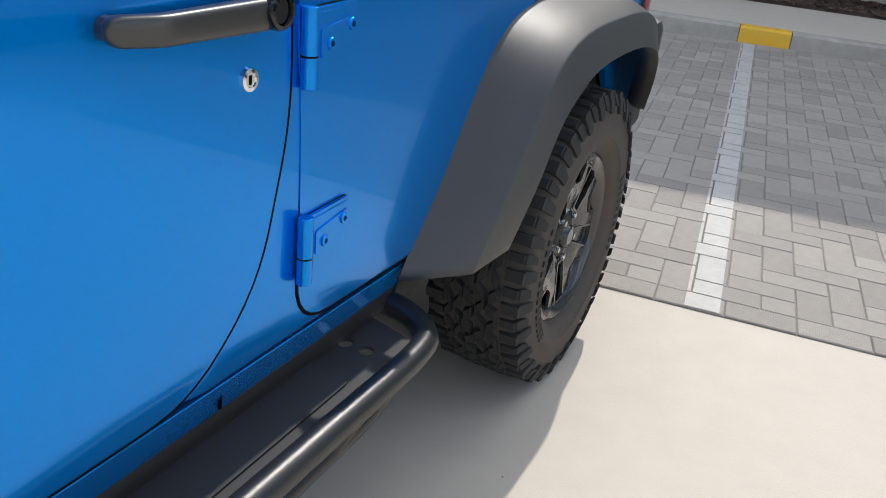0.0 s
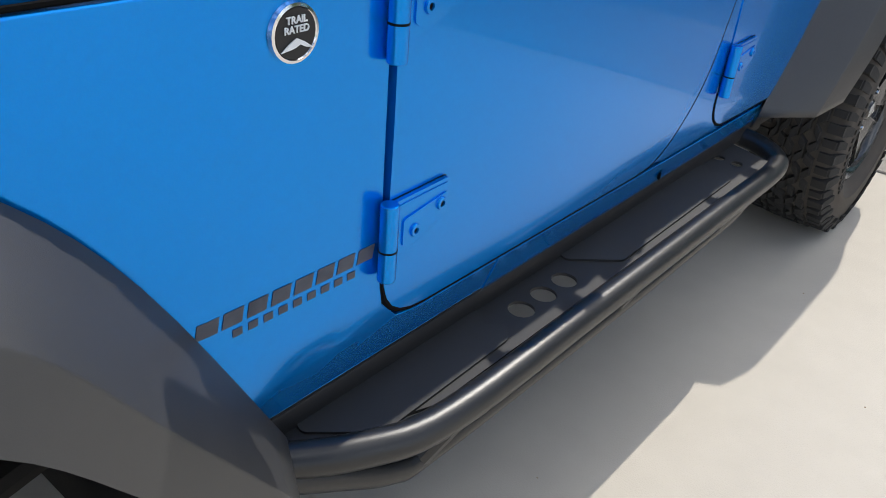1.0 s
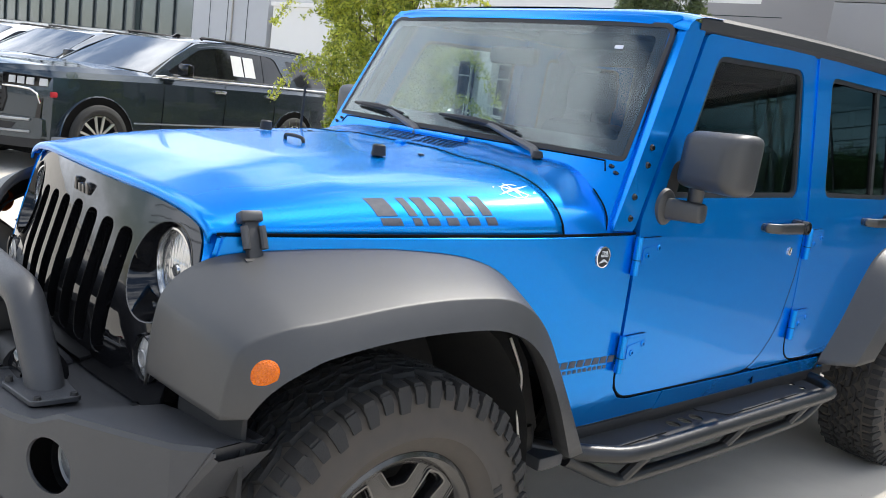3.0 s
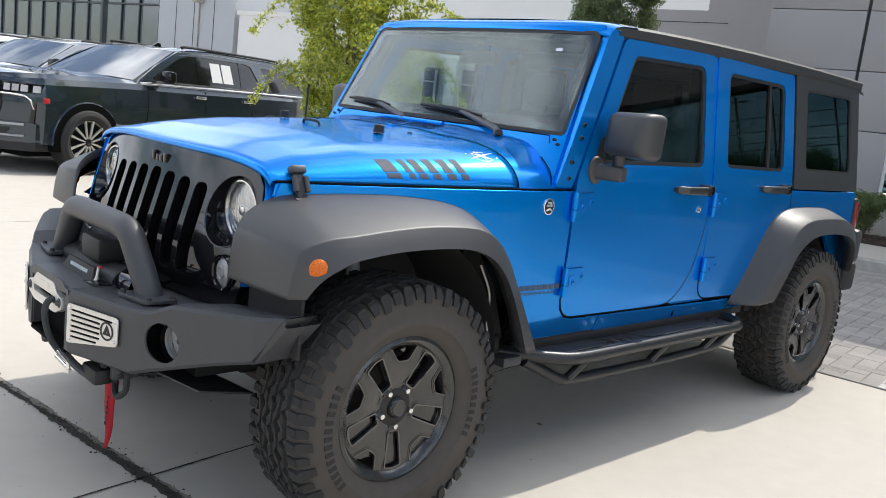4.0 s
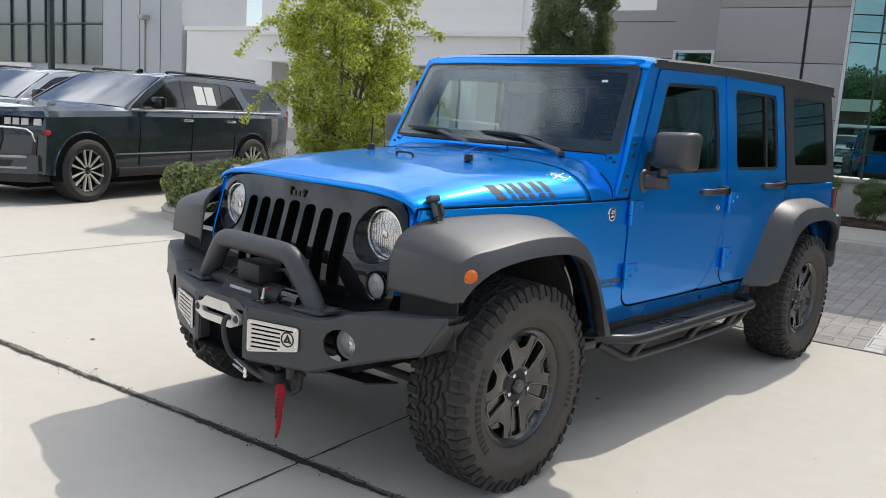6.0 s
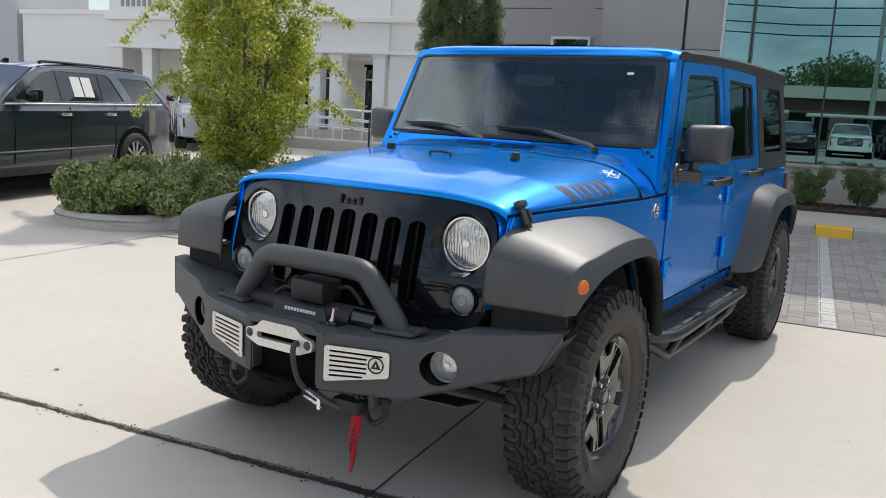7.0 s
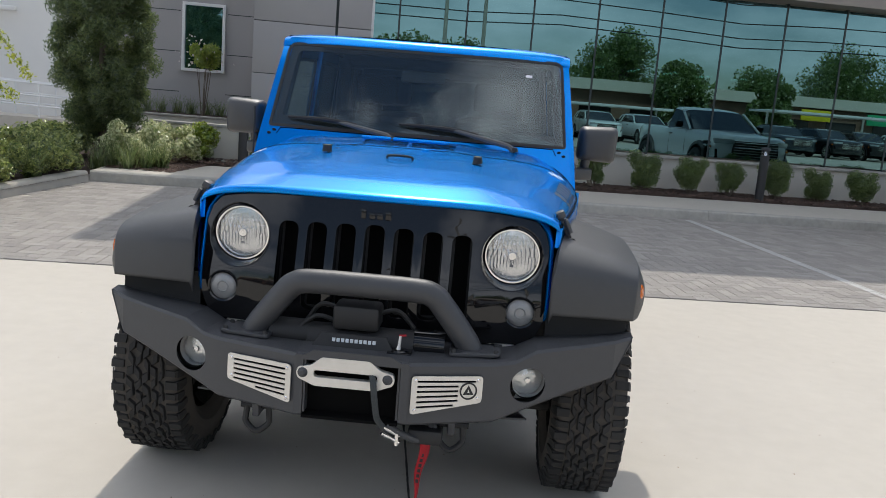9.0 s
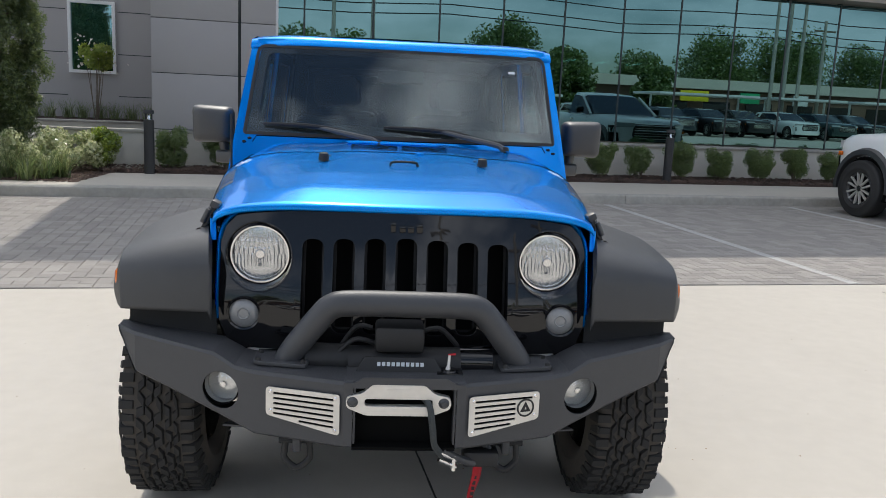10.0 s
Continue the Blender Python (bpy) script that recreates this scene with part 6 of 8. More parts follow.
        for k in range(N):
            a = k * step
            j = lambda q: rnd.uniform(-q, q)
            odd = k % 2
            zz = 0.055 if odd else -0.045
            blk(a + j(0.012), step * 0.41, -0.020 + j(0.005), 0.006 + j(0.005), R - 0.013, R, zz)
            blk(a + step * 0.4, step * 0.37, 0.010 + j(0.003), 0.036 + j(0.004), R - 0.013, R, -zz + j(0.02))
            blk(a + step * 0.5, step * 0.38, 0.040 + j(0.003), 0.066 + j(0.003), R - 0.013, R - 0.001, zz + j(0.02))
            blk(a + step * 0.6, step * 0.38, -0.046 + j(0.003), -0.024 + j(0.004), R - 0.013, R, -zz + j(0.02))
            blk(a + step * 0.3, step * 0.37, -0.070 + j(0.003), -0.050 + j(0.003), R - 0.013, R - 0.001, zz + j(0.02))
            for sg in (1, -1):
                w = (0.36 if odd else 0.30) + j(0.02)
                o = step * (0.0 if sg > 0 else 0.5)
                x0, x1 = sorted((sg * 0.073, sg * (h - (0.003 if odd else 0.011))))
                blk(a + o, step * w, x0, x1, R - 0.030, R - 0.004 - (0.0 if odd else 0.002))
                # lug running down the sidewall
                lo = R - (0.058 if odd else 0.044) + j(0.003)
                pts = []
                for r, x in ((lo, h + 0.001), (R - 0.03, h - 0.006), (R - 0.012, h - 0.014)):
                    for q in (-1, 1):
                        pts.append((r, sg * x, a + o + q * step * w * (1.0 if r > lo else 0.8) + (0.012 if r == lo else 0.0)))
                v = [[bm.verts.new((x + dx, r * math.cos(aa), r * math.sin(aa))) for r, x, aa in pts] for dx in (0.0, sg * (0.008 if odd else 0.006))]
                t = v[1]
                bm.faces.new((t[0], t[1], t[3], t[2]))
                bm.faces.new((t[2], t[3], t[5], t[4]))
                b = v[0]
                for i, jj in ((0, 1), (1, 3), (3, 5), (5, 4), (4, 2), (2, 0)):
                    bm.faces.new((b[i], b[jj], t[jj], t[i]))
        keep("tread", bm, M["rubber"], "chunky mud-terrain tread", sharp=20)
        # raised sidewall lettering, as plain bars
        bm = bmesh.new()
        for base, cnt, pitch in ((0.35, 10, 0.085), (-2.45, 14, 0.085)):
            for k in range(cnt):
                a = base - k * pitch
                r0, r1 = rr + 0.052, rr + 0.078
                v = [bm.verts.new((h + dx, r * math.cos(a + da), r * math.sin(a + da))) for dx in (-0.002, 0.0062) for r, da in ((r0, -0.022), (r0, 0.026), (r1, 0.020), (r1, -0.026))]
                bm.faces.new(v[4:])
                for i in range(4):
                    bm.faces.new((v[i], v[(i + 1) % 4], v[4 + (i + 1) % 4], v[4 + i]))
        keep("raised_lettering", bm, M["rubber"], "raised sidewall marking")
        out_kind.add("raised_lettering")
    return out


def build_running_gear():
    for s in (1, -1):
        for y in (WHEEL_F, WHEEL_R):
            build_wheel(offroader, TYRE_R, 0.252, 0.226, (s * 0.790, y, TYRE_R - 0.002), s)
        # wheel house liners
        bm = bmesh.new()
        loft(bm, [[(s * x, WHEEL_F + 0.53 * math.cos(radians(a)), 0.42 + 0.53 * math.sin(radians(a))) for a in range(-12, 133, 12)] for x in (0.36, 0.60, 0.78)])
        part("wheel_liner", bm, M["liner"], offroader)
        part("inner_fender", B(*sorted((s * 0.36, s * 0.40)), -0.27, 0.62, 0.40, 1.03), M["liner"], offroader)
        part("wheel_house", B(*sorted((s * 0.46, s * 0.50)), 2.35, 3.50, 0.45, 1.06), M["liner"], offroader)
        bm = bmesh.new()
        loft(bm, [[(s * x, WHEEL_R + 0.50 * math.cos(radians(a)), 0.42 + 0.50 * math.sin(radians(a))) for a in range(-5, 186, 12)] for x in (0.48, 0.76)])
        part("wheel_liner", bm, M["liner"], offroader)
        part("frame_rail", B(*sorted((s * 0.36, s * 0.44)), -0.45, 3.55, 0.42, 0.56, bev=0.01), M["underbody"], offroader)
        part("shock", tube(bmesh.new(), [(s * 0.52, 0.10, 0.38), (s * 0.48, 0.06, 0.90)], [0.030, 0.026], 12), M["alu"], offroader)
        part("spring", tube(bmesh.new(), [(s * 0.47 + 0.06 * math.cos(a), -0.02 + 0.06 * math.sin(a), 0.44 + 0.026 * a / 2.2) for a in [0.45 * k for k in range(70)]], 0.008, 6), M["black"], offroader)
        part("splash_guard", plate([(0.40, 0.90), (0.54, 0.72), (0.62, 0.52), (0.60, 0.46), (0.50, 0.62), (0.36, 0.84)], [], lambda a, b, k, s=s: Vector((s * (0.72 - 0.006 * k), a, b))), M["liner"], offroader)
        part("brake_line", tube(bmesh.new(), spline([(s * 0.74, 0.44, 0.80), (s * 0.76, 0.48, 0.70), (s * 0.745, 0.50, 0.60), (s * 0.75, 0.52, 0.50)], 5), 0.004, 6), M["alu"], offroader)
        part("body_mount", lathe(bmesh.new(), [(0, 0.03), (0.035, 0.03), (0.045, 0.0), (0.045, -0.05), (0, -0.05)], 16, axis="z", m=Matrix.Translation((s * 0.70, 0.57, 0.50))), M["black"], offroader)
        part("step_bracket", B(*sorted((s * 0.66, s * 0.80)), 0.56, 0.66, 0.425, 0.465, bev=0.01), M["steel"], offroader)
        part("control_arm", tube(bmesh.new(), [(s * 0.52, 0.05, 0.32), (s * 0.45, 0.85, 0.44)], 0.028, 10), M["underbody"], offroader)
    part("front_axle", tube(bmesh.new(), [(-0.70, 0, 0.39), (-0.32, 0, 0.38), (0.70, 0, 0.39)], 0.042, 12), M["underbody"], offroader)
    part("front_differential", lathe(bmesh.new(), [(0, -0.16), (0.10, -0.12), (0.135, 0.0), (0.10, 0.10), (0, 0.14)], 20, axis="y", m=Matrix.Translation((-0.24, 0, 0.38))), M["underbody"], offroader)
    part("rear_axle", tube(bmesh.new(), [(-0.70, WHEEL_R, 0.39), (0.70, WHEEL_R, 0.39)], 0.045, 12), M["underbody"], offroader)
    part("rear_differential", lathe(bmesh.new(), [(0, -0.16), (0.12, -0.10), (0.14, 0.0), (0.12, 0.10), (0, 0.14)], 20, axis="y", m=Matrix.Translation((0.0, WHEEL_R, 0.38))), M["underbody"], offroader)
    part("tie_rod", tube(bmesh.new(), [(-0.66, -0.17, 0.36), (0.66, -0.17, 0.36)], 0.018, 10), M["underbody"], offroader)
    part("track_bar", tube(bmesh.new(), [(-0.50, -0.12, 0.40), (0.46, -0.10, 0.50)], 0.018, 10), M["underbody"], offroader)
    part("sway_bar", tube(bmesh.new(), spline([(-0.62, -0.10, 0.50), (-0.60, -0.36, 0.52), (-0.50, -0.40, 0.53), (0.50, -0.40, 0.53), (0.60, -0.36, 0.52), (0.62, -0.10, 0.50)], 4), 0.014, 8), M["underbody"], offroader)
    # engine bay shade is in this block's near-black colour
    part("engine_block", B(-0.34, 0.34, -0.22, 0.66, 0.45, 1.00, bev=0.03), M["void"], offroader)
    part("skid_pan", B(-0.34, 0.34, 0.66, 2.4, 0.36, 0.46, bev=0.03), M["underbody"], offroader)
    part("fuel_tank", B(-0.30, 0.36, 2.0, 2.75, 0.30, 0.46, bev=0.04), M["underbody"], offroader)
    part("muffler", tube(bmesh.new(), [(-0.5, 3.35, 0.46), (0.5, 3.35, 0.46)], 0.08, 14), M["underbody"], offroader)


def build_steps():
    for s in (1, -1):
        st = part("side_step", tube(bmesh.new(), spline([(s * 0.700, 0.60, 0.462), (s * 0.760, 0.66, 0.460), (s * 0.835, 0.78, 0.452), (s * 0.872, 0.92, 0.446), (s * 0.875, 1.3, 0.446), (s * 0.875, 1.9, 0.446), (s * 0.872, 2.14, 0.446), (s * 0.845, 2.215, 0.448), (s * 0.78, 2.25, 0.455), (s * 0.70, 2.25, 0.46)], 6), 0.0255, 16), M["step"], offroader, "black tubular side step with perforated tread plate", sharp=60)
        holes = [ring(0.795, 1.20 + 0.066 * k, 0.024, 0.024, n=16) for k in range(3)] + [ring(x, 2.08, 0.014, 0.016, n=12) for x in (0.755, 0.800)]
        part("tread_plate", plate([(0.700, 0.66), (0.770, 0.70), (0.850, 0.92), (0.852, 2.16), (0.700, 2.20)], holes, lambda a, b, k, s=s: Vector((s * a, b, 0.456 - 0.006 * k))), M["black"], st)
        for y0, y1 in ((0.74, 1.12), (1.39, 1.98)):
            wav = [(0.728 + 0.026 * k, y1 + (0.022 if k % 2 else -0.008)) for k in range(5)]
            part("grip_pad", plate(rounded([(0.838, y0 + 0.08), (0.760, y0), (0.728, y0 + 0.01), *wav], 0.008, 3), [], lambda a, b, k, s=s: Vector((s * a, b, 0.4605 - 0.004 * k))), M["step_pad"], st, "dark grey rubber grip pad")
        part("lower_rail", tube(bmesh.new(), spline([(s * 0.79, 0.68, 0.438), (s * 0.81, 0.76, 0.400), (s * 0.828, 0.85, 0.358), (s * 0.832, 0.95, 0.345), (s * 0.834, 1.5, 0.340), (s * 0.834, 1.95, 0.348), (s * 0.834, 2.06, 0.362), (s * 0.838, 2.14, 0.400), (s * 0.845, 2.17, 0.43)], 5), 0.0215, 12), M["step"], st, sharp=60)
        for y in (0.90, 1.48, 1.92):
            part("strut", tube(bmesh.new(), [(s * 0.833, y, 0.348), (s * 0.868, y + 0.07, 0.435)], 0.019, 10), M["step"], st)
        for y in (0.95, 1.55, 2.05):
            part("arm", tube(bmesh.new(), [(s * 0.40, y, 0.44), (s * 0.862, y, 0.425)], 0.020, 10), M["step"], st)


def build_mirrors():
    for s in (1, -1):
        c = Vector((s * 0.880, 1.028, 1.302))
        rows = []
        for k, (dy, sc) in enumerate(((-0.070, 0.55), (-0.062, 0.78), (-0.045, 0.92), (-0.01, 1.0), (0.045, 1.0), (0.062, 0.97), (0.066, 0.94))):
            o = rounded([(-0.095, -0.082), (0.095, -0.088), (0.100, 0.088), (-0.088, 0.082)], 0.030, 4)
            rows.append([c + Vector((s * a * sc, dy + 0.15 * a * 0.4, b * sc)) for a, b in o])
        bm = bmesh.new()
        loft(bm, rows, closed=True, capped=True)
        mr = part("wing_mirror", bm, M["trim"], offroader, "large black plastic door mirror", sharp=50)
        part("mirror_glass", plate(rounded([(-0.085, -0.072), (0.085, -0.076), (0.088, 0.076), (-0.078, 0.072)], 0.025, 4), [], lambda a, b, k: c + Vector((s * a, 0.069 + 0.06 * a - 0.003 * k, b))), M["chrome"], mr)
        part("stalk", tube(bmesh.new(), [c + Vector((-s * 0.045, 0.0, -0.075)), c + Vector((-s * 0.05, 0.005, -0.125)), c + Vector((-s * 0.052, 0.005, -0.165))], [0.024, 0.022, 0.026], 12), M["trim"], mr)
        rows = []
        for x, r in ((0.772, 0.030), (0.782, 0.0315), (0.83, 0.0300), (0.862, 0.0290), (0.868, 0.0255)):
            rows.append([(s * x, 0.985 + 0.42 * (x - 0.772) + 0.8 * r * math.copysign(abs(math.cos(a)) ** 0.5, math.cos(a)), 1.152 + r * math.copysign(abs(math.sin(a)) ** 0.5, math.sin(a))) for a in [2 * math.pi * q / 20 for q in range(20)]])
        bm = bmesh.new()
        loft(bm, rows, closed=True, capped=True)
        part("arm", bm, M["trim"], mr, sharp=50)
        part("mount", lathe(bmesh.new(), [(0, 0.012), (0.036, 0.012), (0.043, 0.008), (0.046, -0.002)], 28, m=Matrix.Translation((s * 0.770, 0.978, 1.155)) @ Matrix.Diagonal((s, 1, 1.2, 1))), M["trim"], mr)
        part("dark_triangle", plate(rounded([(0.965, 1.17), (1.03, 1.17), (1.06, 1.30), (1.01, 1.28)], 0.02, 3), [], side_fn(s, 0.006, 0.003), CUTS), M["black"], mr)
    part("antenna", tube(bmesh.new(), [(-0.735, 0.66, 1.12), (-0.735, 0.665, 1.36)], 0.005, 8), M["black"], offroader, "short black antenna mast")


def build_decals():
    for s in (1, -1):
        # round badge
        x = s * (min(side_x(1.015), fender_x(0.72)) + 0.004)
        m = Matrix.Translation((x, 0.722, 1.014)) @ Matrix.Diagonal((s, 1, 1, 1))
        m = m @ Matrix.Scale(0.9, 4)
        b = part("badge", lathe(bmesh.new(), [(0.0, 0.005), (0.028, 0.005), (0.030, 0.007), (0.0335, 0.006), (0.035, 0.0)], 32, m=m), M["chrome"], offroader, "round silver and black badge")
        part("badge_face", lathe(bmesh.new(), [(0.0, 0.0065), (0.028, 0.0065), (0.0285, 0.005)], 32, m=m), M["black"], b)
        face = Matrix(((0, 0, s, 0), (s, 0, 0, 0), (0, 1, 0, 0), (0, 0, 0, 1)))
        for dz, word in ((0.0140, "TRAIL"), (0.0045, "RATED")):
            text_part("badge_word", word, 0.0102, Matrix.Translation((x + s * 0.0072, 0.722, 1.014 + dz)) @ face, M["decal_white"], b)
        part("badge_peaks", plate([(-0.020, -0.016), (-0.010, -0.009), (0.0, -0.004), (0.010, -0.009), (0.020, -0.016), (0.012, -0.015), (0.004, -0.011), (-0.004, -0.014), (-0.012, -0.015)], [], lambda a, c, k: Vector((x + s * (0.0078 - 0.0015 * k), 0.722 + a, 1.014 + c))), M["decal_white"], b)
        # two lines of model lettering, as plain bars
        side = lambda a, z, k, s=s: Vector((s * (min(side_x(z), fender_x(a) + 0.004) + 0.0012 - 0.001 * k), a, z))
        d = part("side_lettering", plate([(0.585, 0.701), (0.6125, 0.701), (0.6165, 0.7205), (0.589, 0.7205)], [], side), M["decal_grey"], offroader, "grey lettering decal on the fender")
        for k in range(1, 8):
            a = 0.585 + 0.0335 * k
            part("letter_bar", plate([(a, 0.701), (a + 0.0265, 0.701), (a + 0.0305, 0.7205), (a + 0.004, 0.7205)], [], side), M["decal_grey"], d)
        for k in range(9):
            a = 0.632 + 0.0215 * k
            part("letter_bar", plate([(a, 0.684), (a + 0.013, 0.684), (a + 0.013, 0.694), (a, 0.694)], [], side), M["decal_grey"], d)
    # worn stencil word on the hood's flank, as striped bars, and the compass rose
    for s in (1, -1):
        def flank(a, b, k, s=s):
            y = a
            x = fender_x(y) - 0.004
            t = b
            xx = x * (1 - 0.16 * t)
            return Vector((s * (xx + 0.0), y, hood_z(xx, y) + 0.0008 - 0.0008 * k)) + Vector((s * 0.0006, 0, 0))
        d = None
        def bar(pts):
            nonlocal d
            ob = part("stencil_bar", plate(pts, [], flank, [0.1, 0.2, 0.3, 0.4, 0.5, 0.6]), M["decal_grey"], offroader if d is None else d, "grey distressed stencil decal on the hood" if d is None else "")
            d = ob if d is None else d
            ob.name = "hood_stencil" if d is ob else ob.name
        y0, lo, hi, sl = 0.03, 0.06, 0.62, 0.016
        lean_bar = lambda a, w0, w1, b0=lo, b1=hi: bar([(a - sl * (b0 - lo) / (hi - lo), b0), (a + w0 - sl * (b0 - lo) / (hi - lo), b0), (a + w1 - sl * (b1 - lo) / (hi - lo), b1), (a - sl * (b1 - lo) / (hi - lo), b1)])
        for a, w in ((0.002, 0.052), (0.084, 0.022), (0.122, 0.032), (0.176, 0.032), (0.234, 0.034), (0.290, 0.030)):
            lean_bar(y0 + a, w, w, lo, lo + 0.10)
            lean_bar(y0 + a - 0.004, w, w, lo + 0.13, hi)
        band = [(0.468 + 0.040 * math.cos(a), 0.80 + 0.25 * math.sin(a)) for a in [0.9 + 0.2 * k for k in range(25)]]
        back = [(0.468 + 0.0375 * math.cos(a), 0.80 + 0.225 * math.sin(a)) for a in [0.9 + 0.2 * k for k in range(25)]][::-1]
        rose = part("compass_decal", plate(band + back, [], flank, [0.55, 0.65, 0.75, 0.85, 0.95, 1.05]), M["decal_white"], offroader, "white compass rose decal on the hood")
        for q in (((0.403, 0.66), (0.461, 0.86), (0.469, 0.80)), ((0.461, 0.86), (0.469, 0.80), (0.531, 0.98)), ((0.429, 0.99), (0.471, 0.86), (0.462, 0.79)), ((0.471, 0.86), (0.462, 0.79), (0.508, 0.60)), ((0.457, 1.12), (0.463, 0.84), (0.471, 0.84)), ((0.463, 0.80), (0.471, 0.80), (0.478, 0.50)), ((0.405, 0.90), (0.411, 0.98), (0.415, 0.96)), ((0.519, 0.68), (0.529, 0.76), (0.531, 0.68))):
            part("compass_ray", plate(list(q), [], flank, [0.7, 0.8, 0.9, 1.0]), M["decal_white"], rose)


def build_interior():
    part("dashboard", B(-0.68, 0.68, 0.84, 1.15, 0.80, 1.215, bev=0.04), M["black"], offroader, "dark dashboard")
    sw = part("steering_wheel", lathe(bmesh.new(), [(0.185 + 0.016 * math.cos(a), 0.016 * math.sin(a)) for a in [2 * math.pi * k / 10 for k in range(11)]], 32, axis="y", m=Matrix.Translation((0.36, 1.26, 1.16)) @ Matrix.Rotation(radians(-25), 4, "X")), M["black"], offroader, "black steering wheel")
    part("steering_hub", B(0.28, 0.44, 1.24, 1.28, 1.10, 1.20, bev=0.02), M["black"], sw)
    for x in (-0.36, 0.36):
        for y in (1.75, 2.55):
            st = part("seat", B(x - 0.25, x + 0.25, y - 0.28, y + 0.20, 0.62, 0.86, bev=0.06), M["seat"], offroader, "dark cloth seat")
            part("backrest", B(x - 0.24, x + 0.24, y + 0.12, y + 0.26, 0.80, 1.36, bev=0.06), M["seat"], st)
            part("headrest", B(x - 0.13, x + 0.13, y + 0.16, y + 0.25, 1.40, 1.58, bev=0.04), M["seat"], st)
    part("rear_view_mirror", B(-0.115, 0.105, 1.04, 1.075, 1.53, 1.59, bev=0.012), M["black"], offroader)
    part("sport_bar", tube(bmesh.new(), spline([(-0.58, 1.95, 1.0), (-0.56, 1.98, 1.58), (-0.50, 2.0, 1.65), (0.50, 2.0, 1.65), (0.56, 1.98, 1.58), (0.58, 1.95, 1.0)], 5), 0.04, 12), M["black"], offroader)
    part("headliner", B(-0.62, 0.62, 1.16, 3.5, 1.690, 1.705), M["black"], offroader)
    part("cabin_floor", B(-0.72, 0.72, 0.86, 3.58, 0.505, 0.55), M["seat"], offroader)
    for s in (1, -1):
        part("sun_visor", B(*sorted((s * 0.12, s * 0.55)), 1.16, 1.30, 1.655, 1.675, bev=0.008), M["seat"], offroader)


build_grille()
build_bumper()
build_running_gear()
build_steps()
build_mirrors()
build_decals()
build_interior()


# ---- plants and beds ----
def leaf_mat(name, a, b, rand=0.35):
    m = bpy.data.materials.new(name)
    m.use_nodes = True
    n, l = m.node_tree.nodes, m.node_tree.links
    n.clear()
    out, mix, df, tl, gl, mx2 = [n.new("ShaderNode" + k) for k in ("OutputMaterial", "MixShader", "BsdfDiffuse", "BsdfTranslucent", "BsdfGlossy", "MixShader")]
    ge, rp = n.new("ShaderNodeNewGeometry"), n.new("ShaderNodeValToRGB")
    rp.color_ramp.elements[0].color, rp.color_ramp.elements[1].color = (*a, 1), (*b, 1)
    l.new(ge.outputs["Random Per Island"], rp.inputs["Fac"])
    l.new(rp.outputs["Color"], df.inputs["Color"])
    l.new(rp.outputs["Color"], tl.inputs["Color"])
    mix.inputs[0].default_value, mx2.inputs[0].default_value = 0.58, 0.09
    gl.inputs["Roughness"].default_value = 0.35
    l.new(df.outputs[0], mix.inputs[1])
    l.new(tl.outputs[0], mix.inputs[2])
    l.new(mix.outputs[0], mx2.inputs[1])
    l.new(gl.outputs[0], mx2.inputs[2])
    l.new(mx2.outputs[0], out.inputs[0])
    return m


M["leaf_tree"] = leaf_mat("yellow_green_leaf", (0.17, 0.25, 0.018), (0.78, 0.78, 0.10))
M["leaf_cypress"] = leaf_mat("dark_conifer_leaf", (0.065, 0.115, 0.035), (0.25, 0.31, 0.10))
M["leaf_hedge"] = leaf_mat("hedge_leaf", (0.07, 0.13, 0.028), (0.50, 0.54, 0.17))
M["leaf_ball"] = leaf_mat("boxwood_leaf", (0.07, 0.14, 0.03), (0.26, 0.34, 0.09))
M["leaf_gold"] = leaf_mat("golden_leaf", (0.17, 0.26, 0.02), (0.46, 0.54, 0.07))
M["leaf_pale"] = leaf_mat("variegated_leaf", (0.22, 0.29, 0.09), (0.88, 0.86, 0.56))
M["blade"] = leaf_mat("grass_blade", (0.07, 0.13, 0.03), (0.26, 0.30, 0.12))
M["far_leaf"] = leaf_mat("far_tree_leaf", (0.10, 0.17, 0.04), (0.27, 0.35, 0.10))
M["petal"] = mat("pale_petal", (0.72, 0.66, 0.62), 0.7)
M["bark"] = mat("grey_bark", (0.12, 0.095, 0.07), 0.95, second=(0.22, 0.18, 0.14), scale=25, amount=0.6, bump=0.8, bump_scale=60)


def leaves(centers, size, rng, name, material, parent=None, long=1.8, normal=None, fold=0.18):
    """One mesh of many small folded leaves at the centres."""
    n = len(centers)
    c = np.asarray(centers)
    d = rng.normal(size=(n, 3))
    if normal is not None:
        d = d * 0.6 + normal * 0.9
    d /= np.linalg.norm(d, axis=1)[:, None]
    a = rng.normal(size=(n, 3))
    a -= d * (a * d).sum(1)[:, None]
    a /= np.linalg.norm(a, axis=1)[:, None]
    b = np.cross(d, a)
    s = size * rng.uniform(0.6, 1.35, n)[:, None]
    v = np.stack([c - a * s * long * 0.5, c + b * s * 0.5 + d * s * fold, c + a * s * long * 0.5, c - b * s * 0.5 + d * s * fold], 1).reshape(-1, 3)
    i = np.arange(n)[:, None] * 4
    me = bpy.data.meshes.new(name)
    me.from_pydata(v.tolist(), [], np.concatenate([i + np.array([[0, 1, 2]]), i + np.array([[0, 2, 3]])], 0).tolist())
    me.materials.append(material)
    ob = new(name, me)
    if parent is not None:
        ob.parent = parent
    return ob


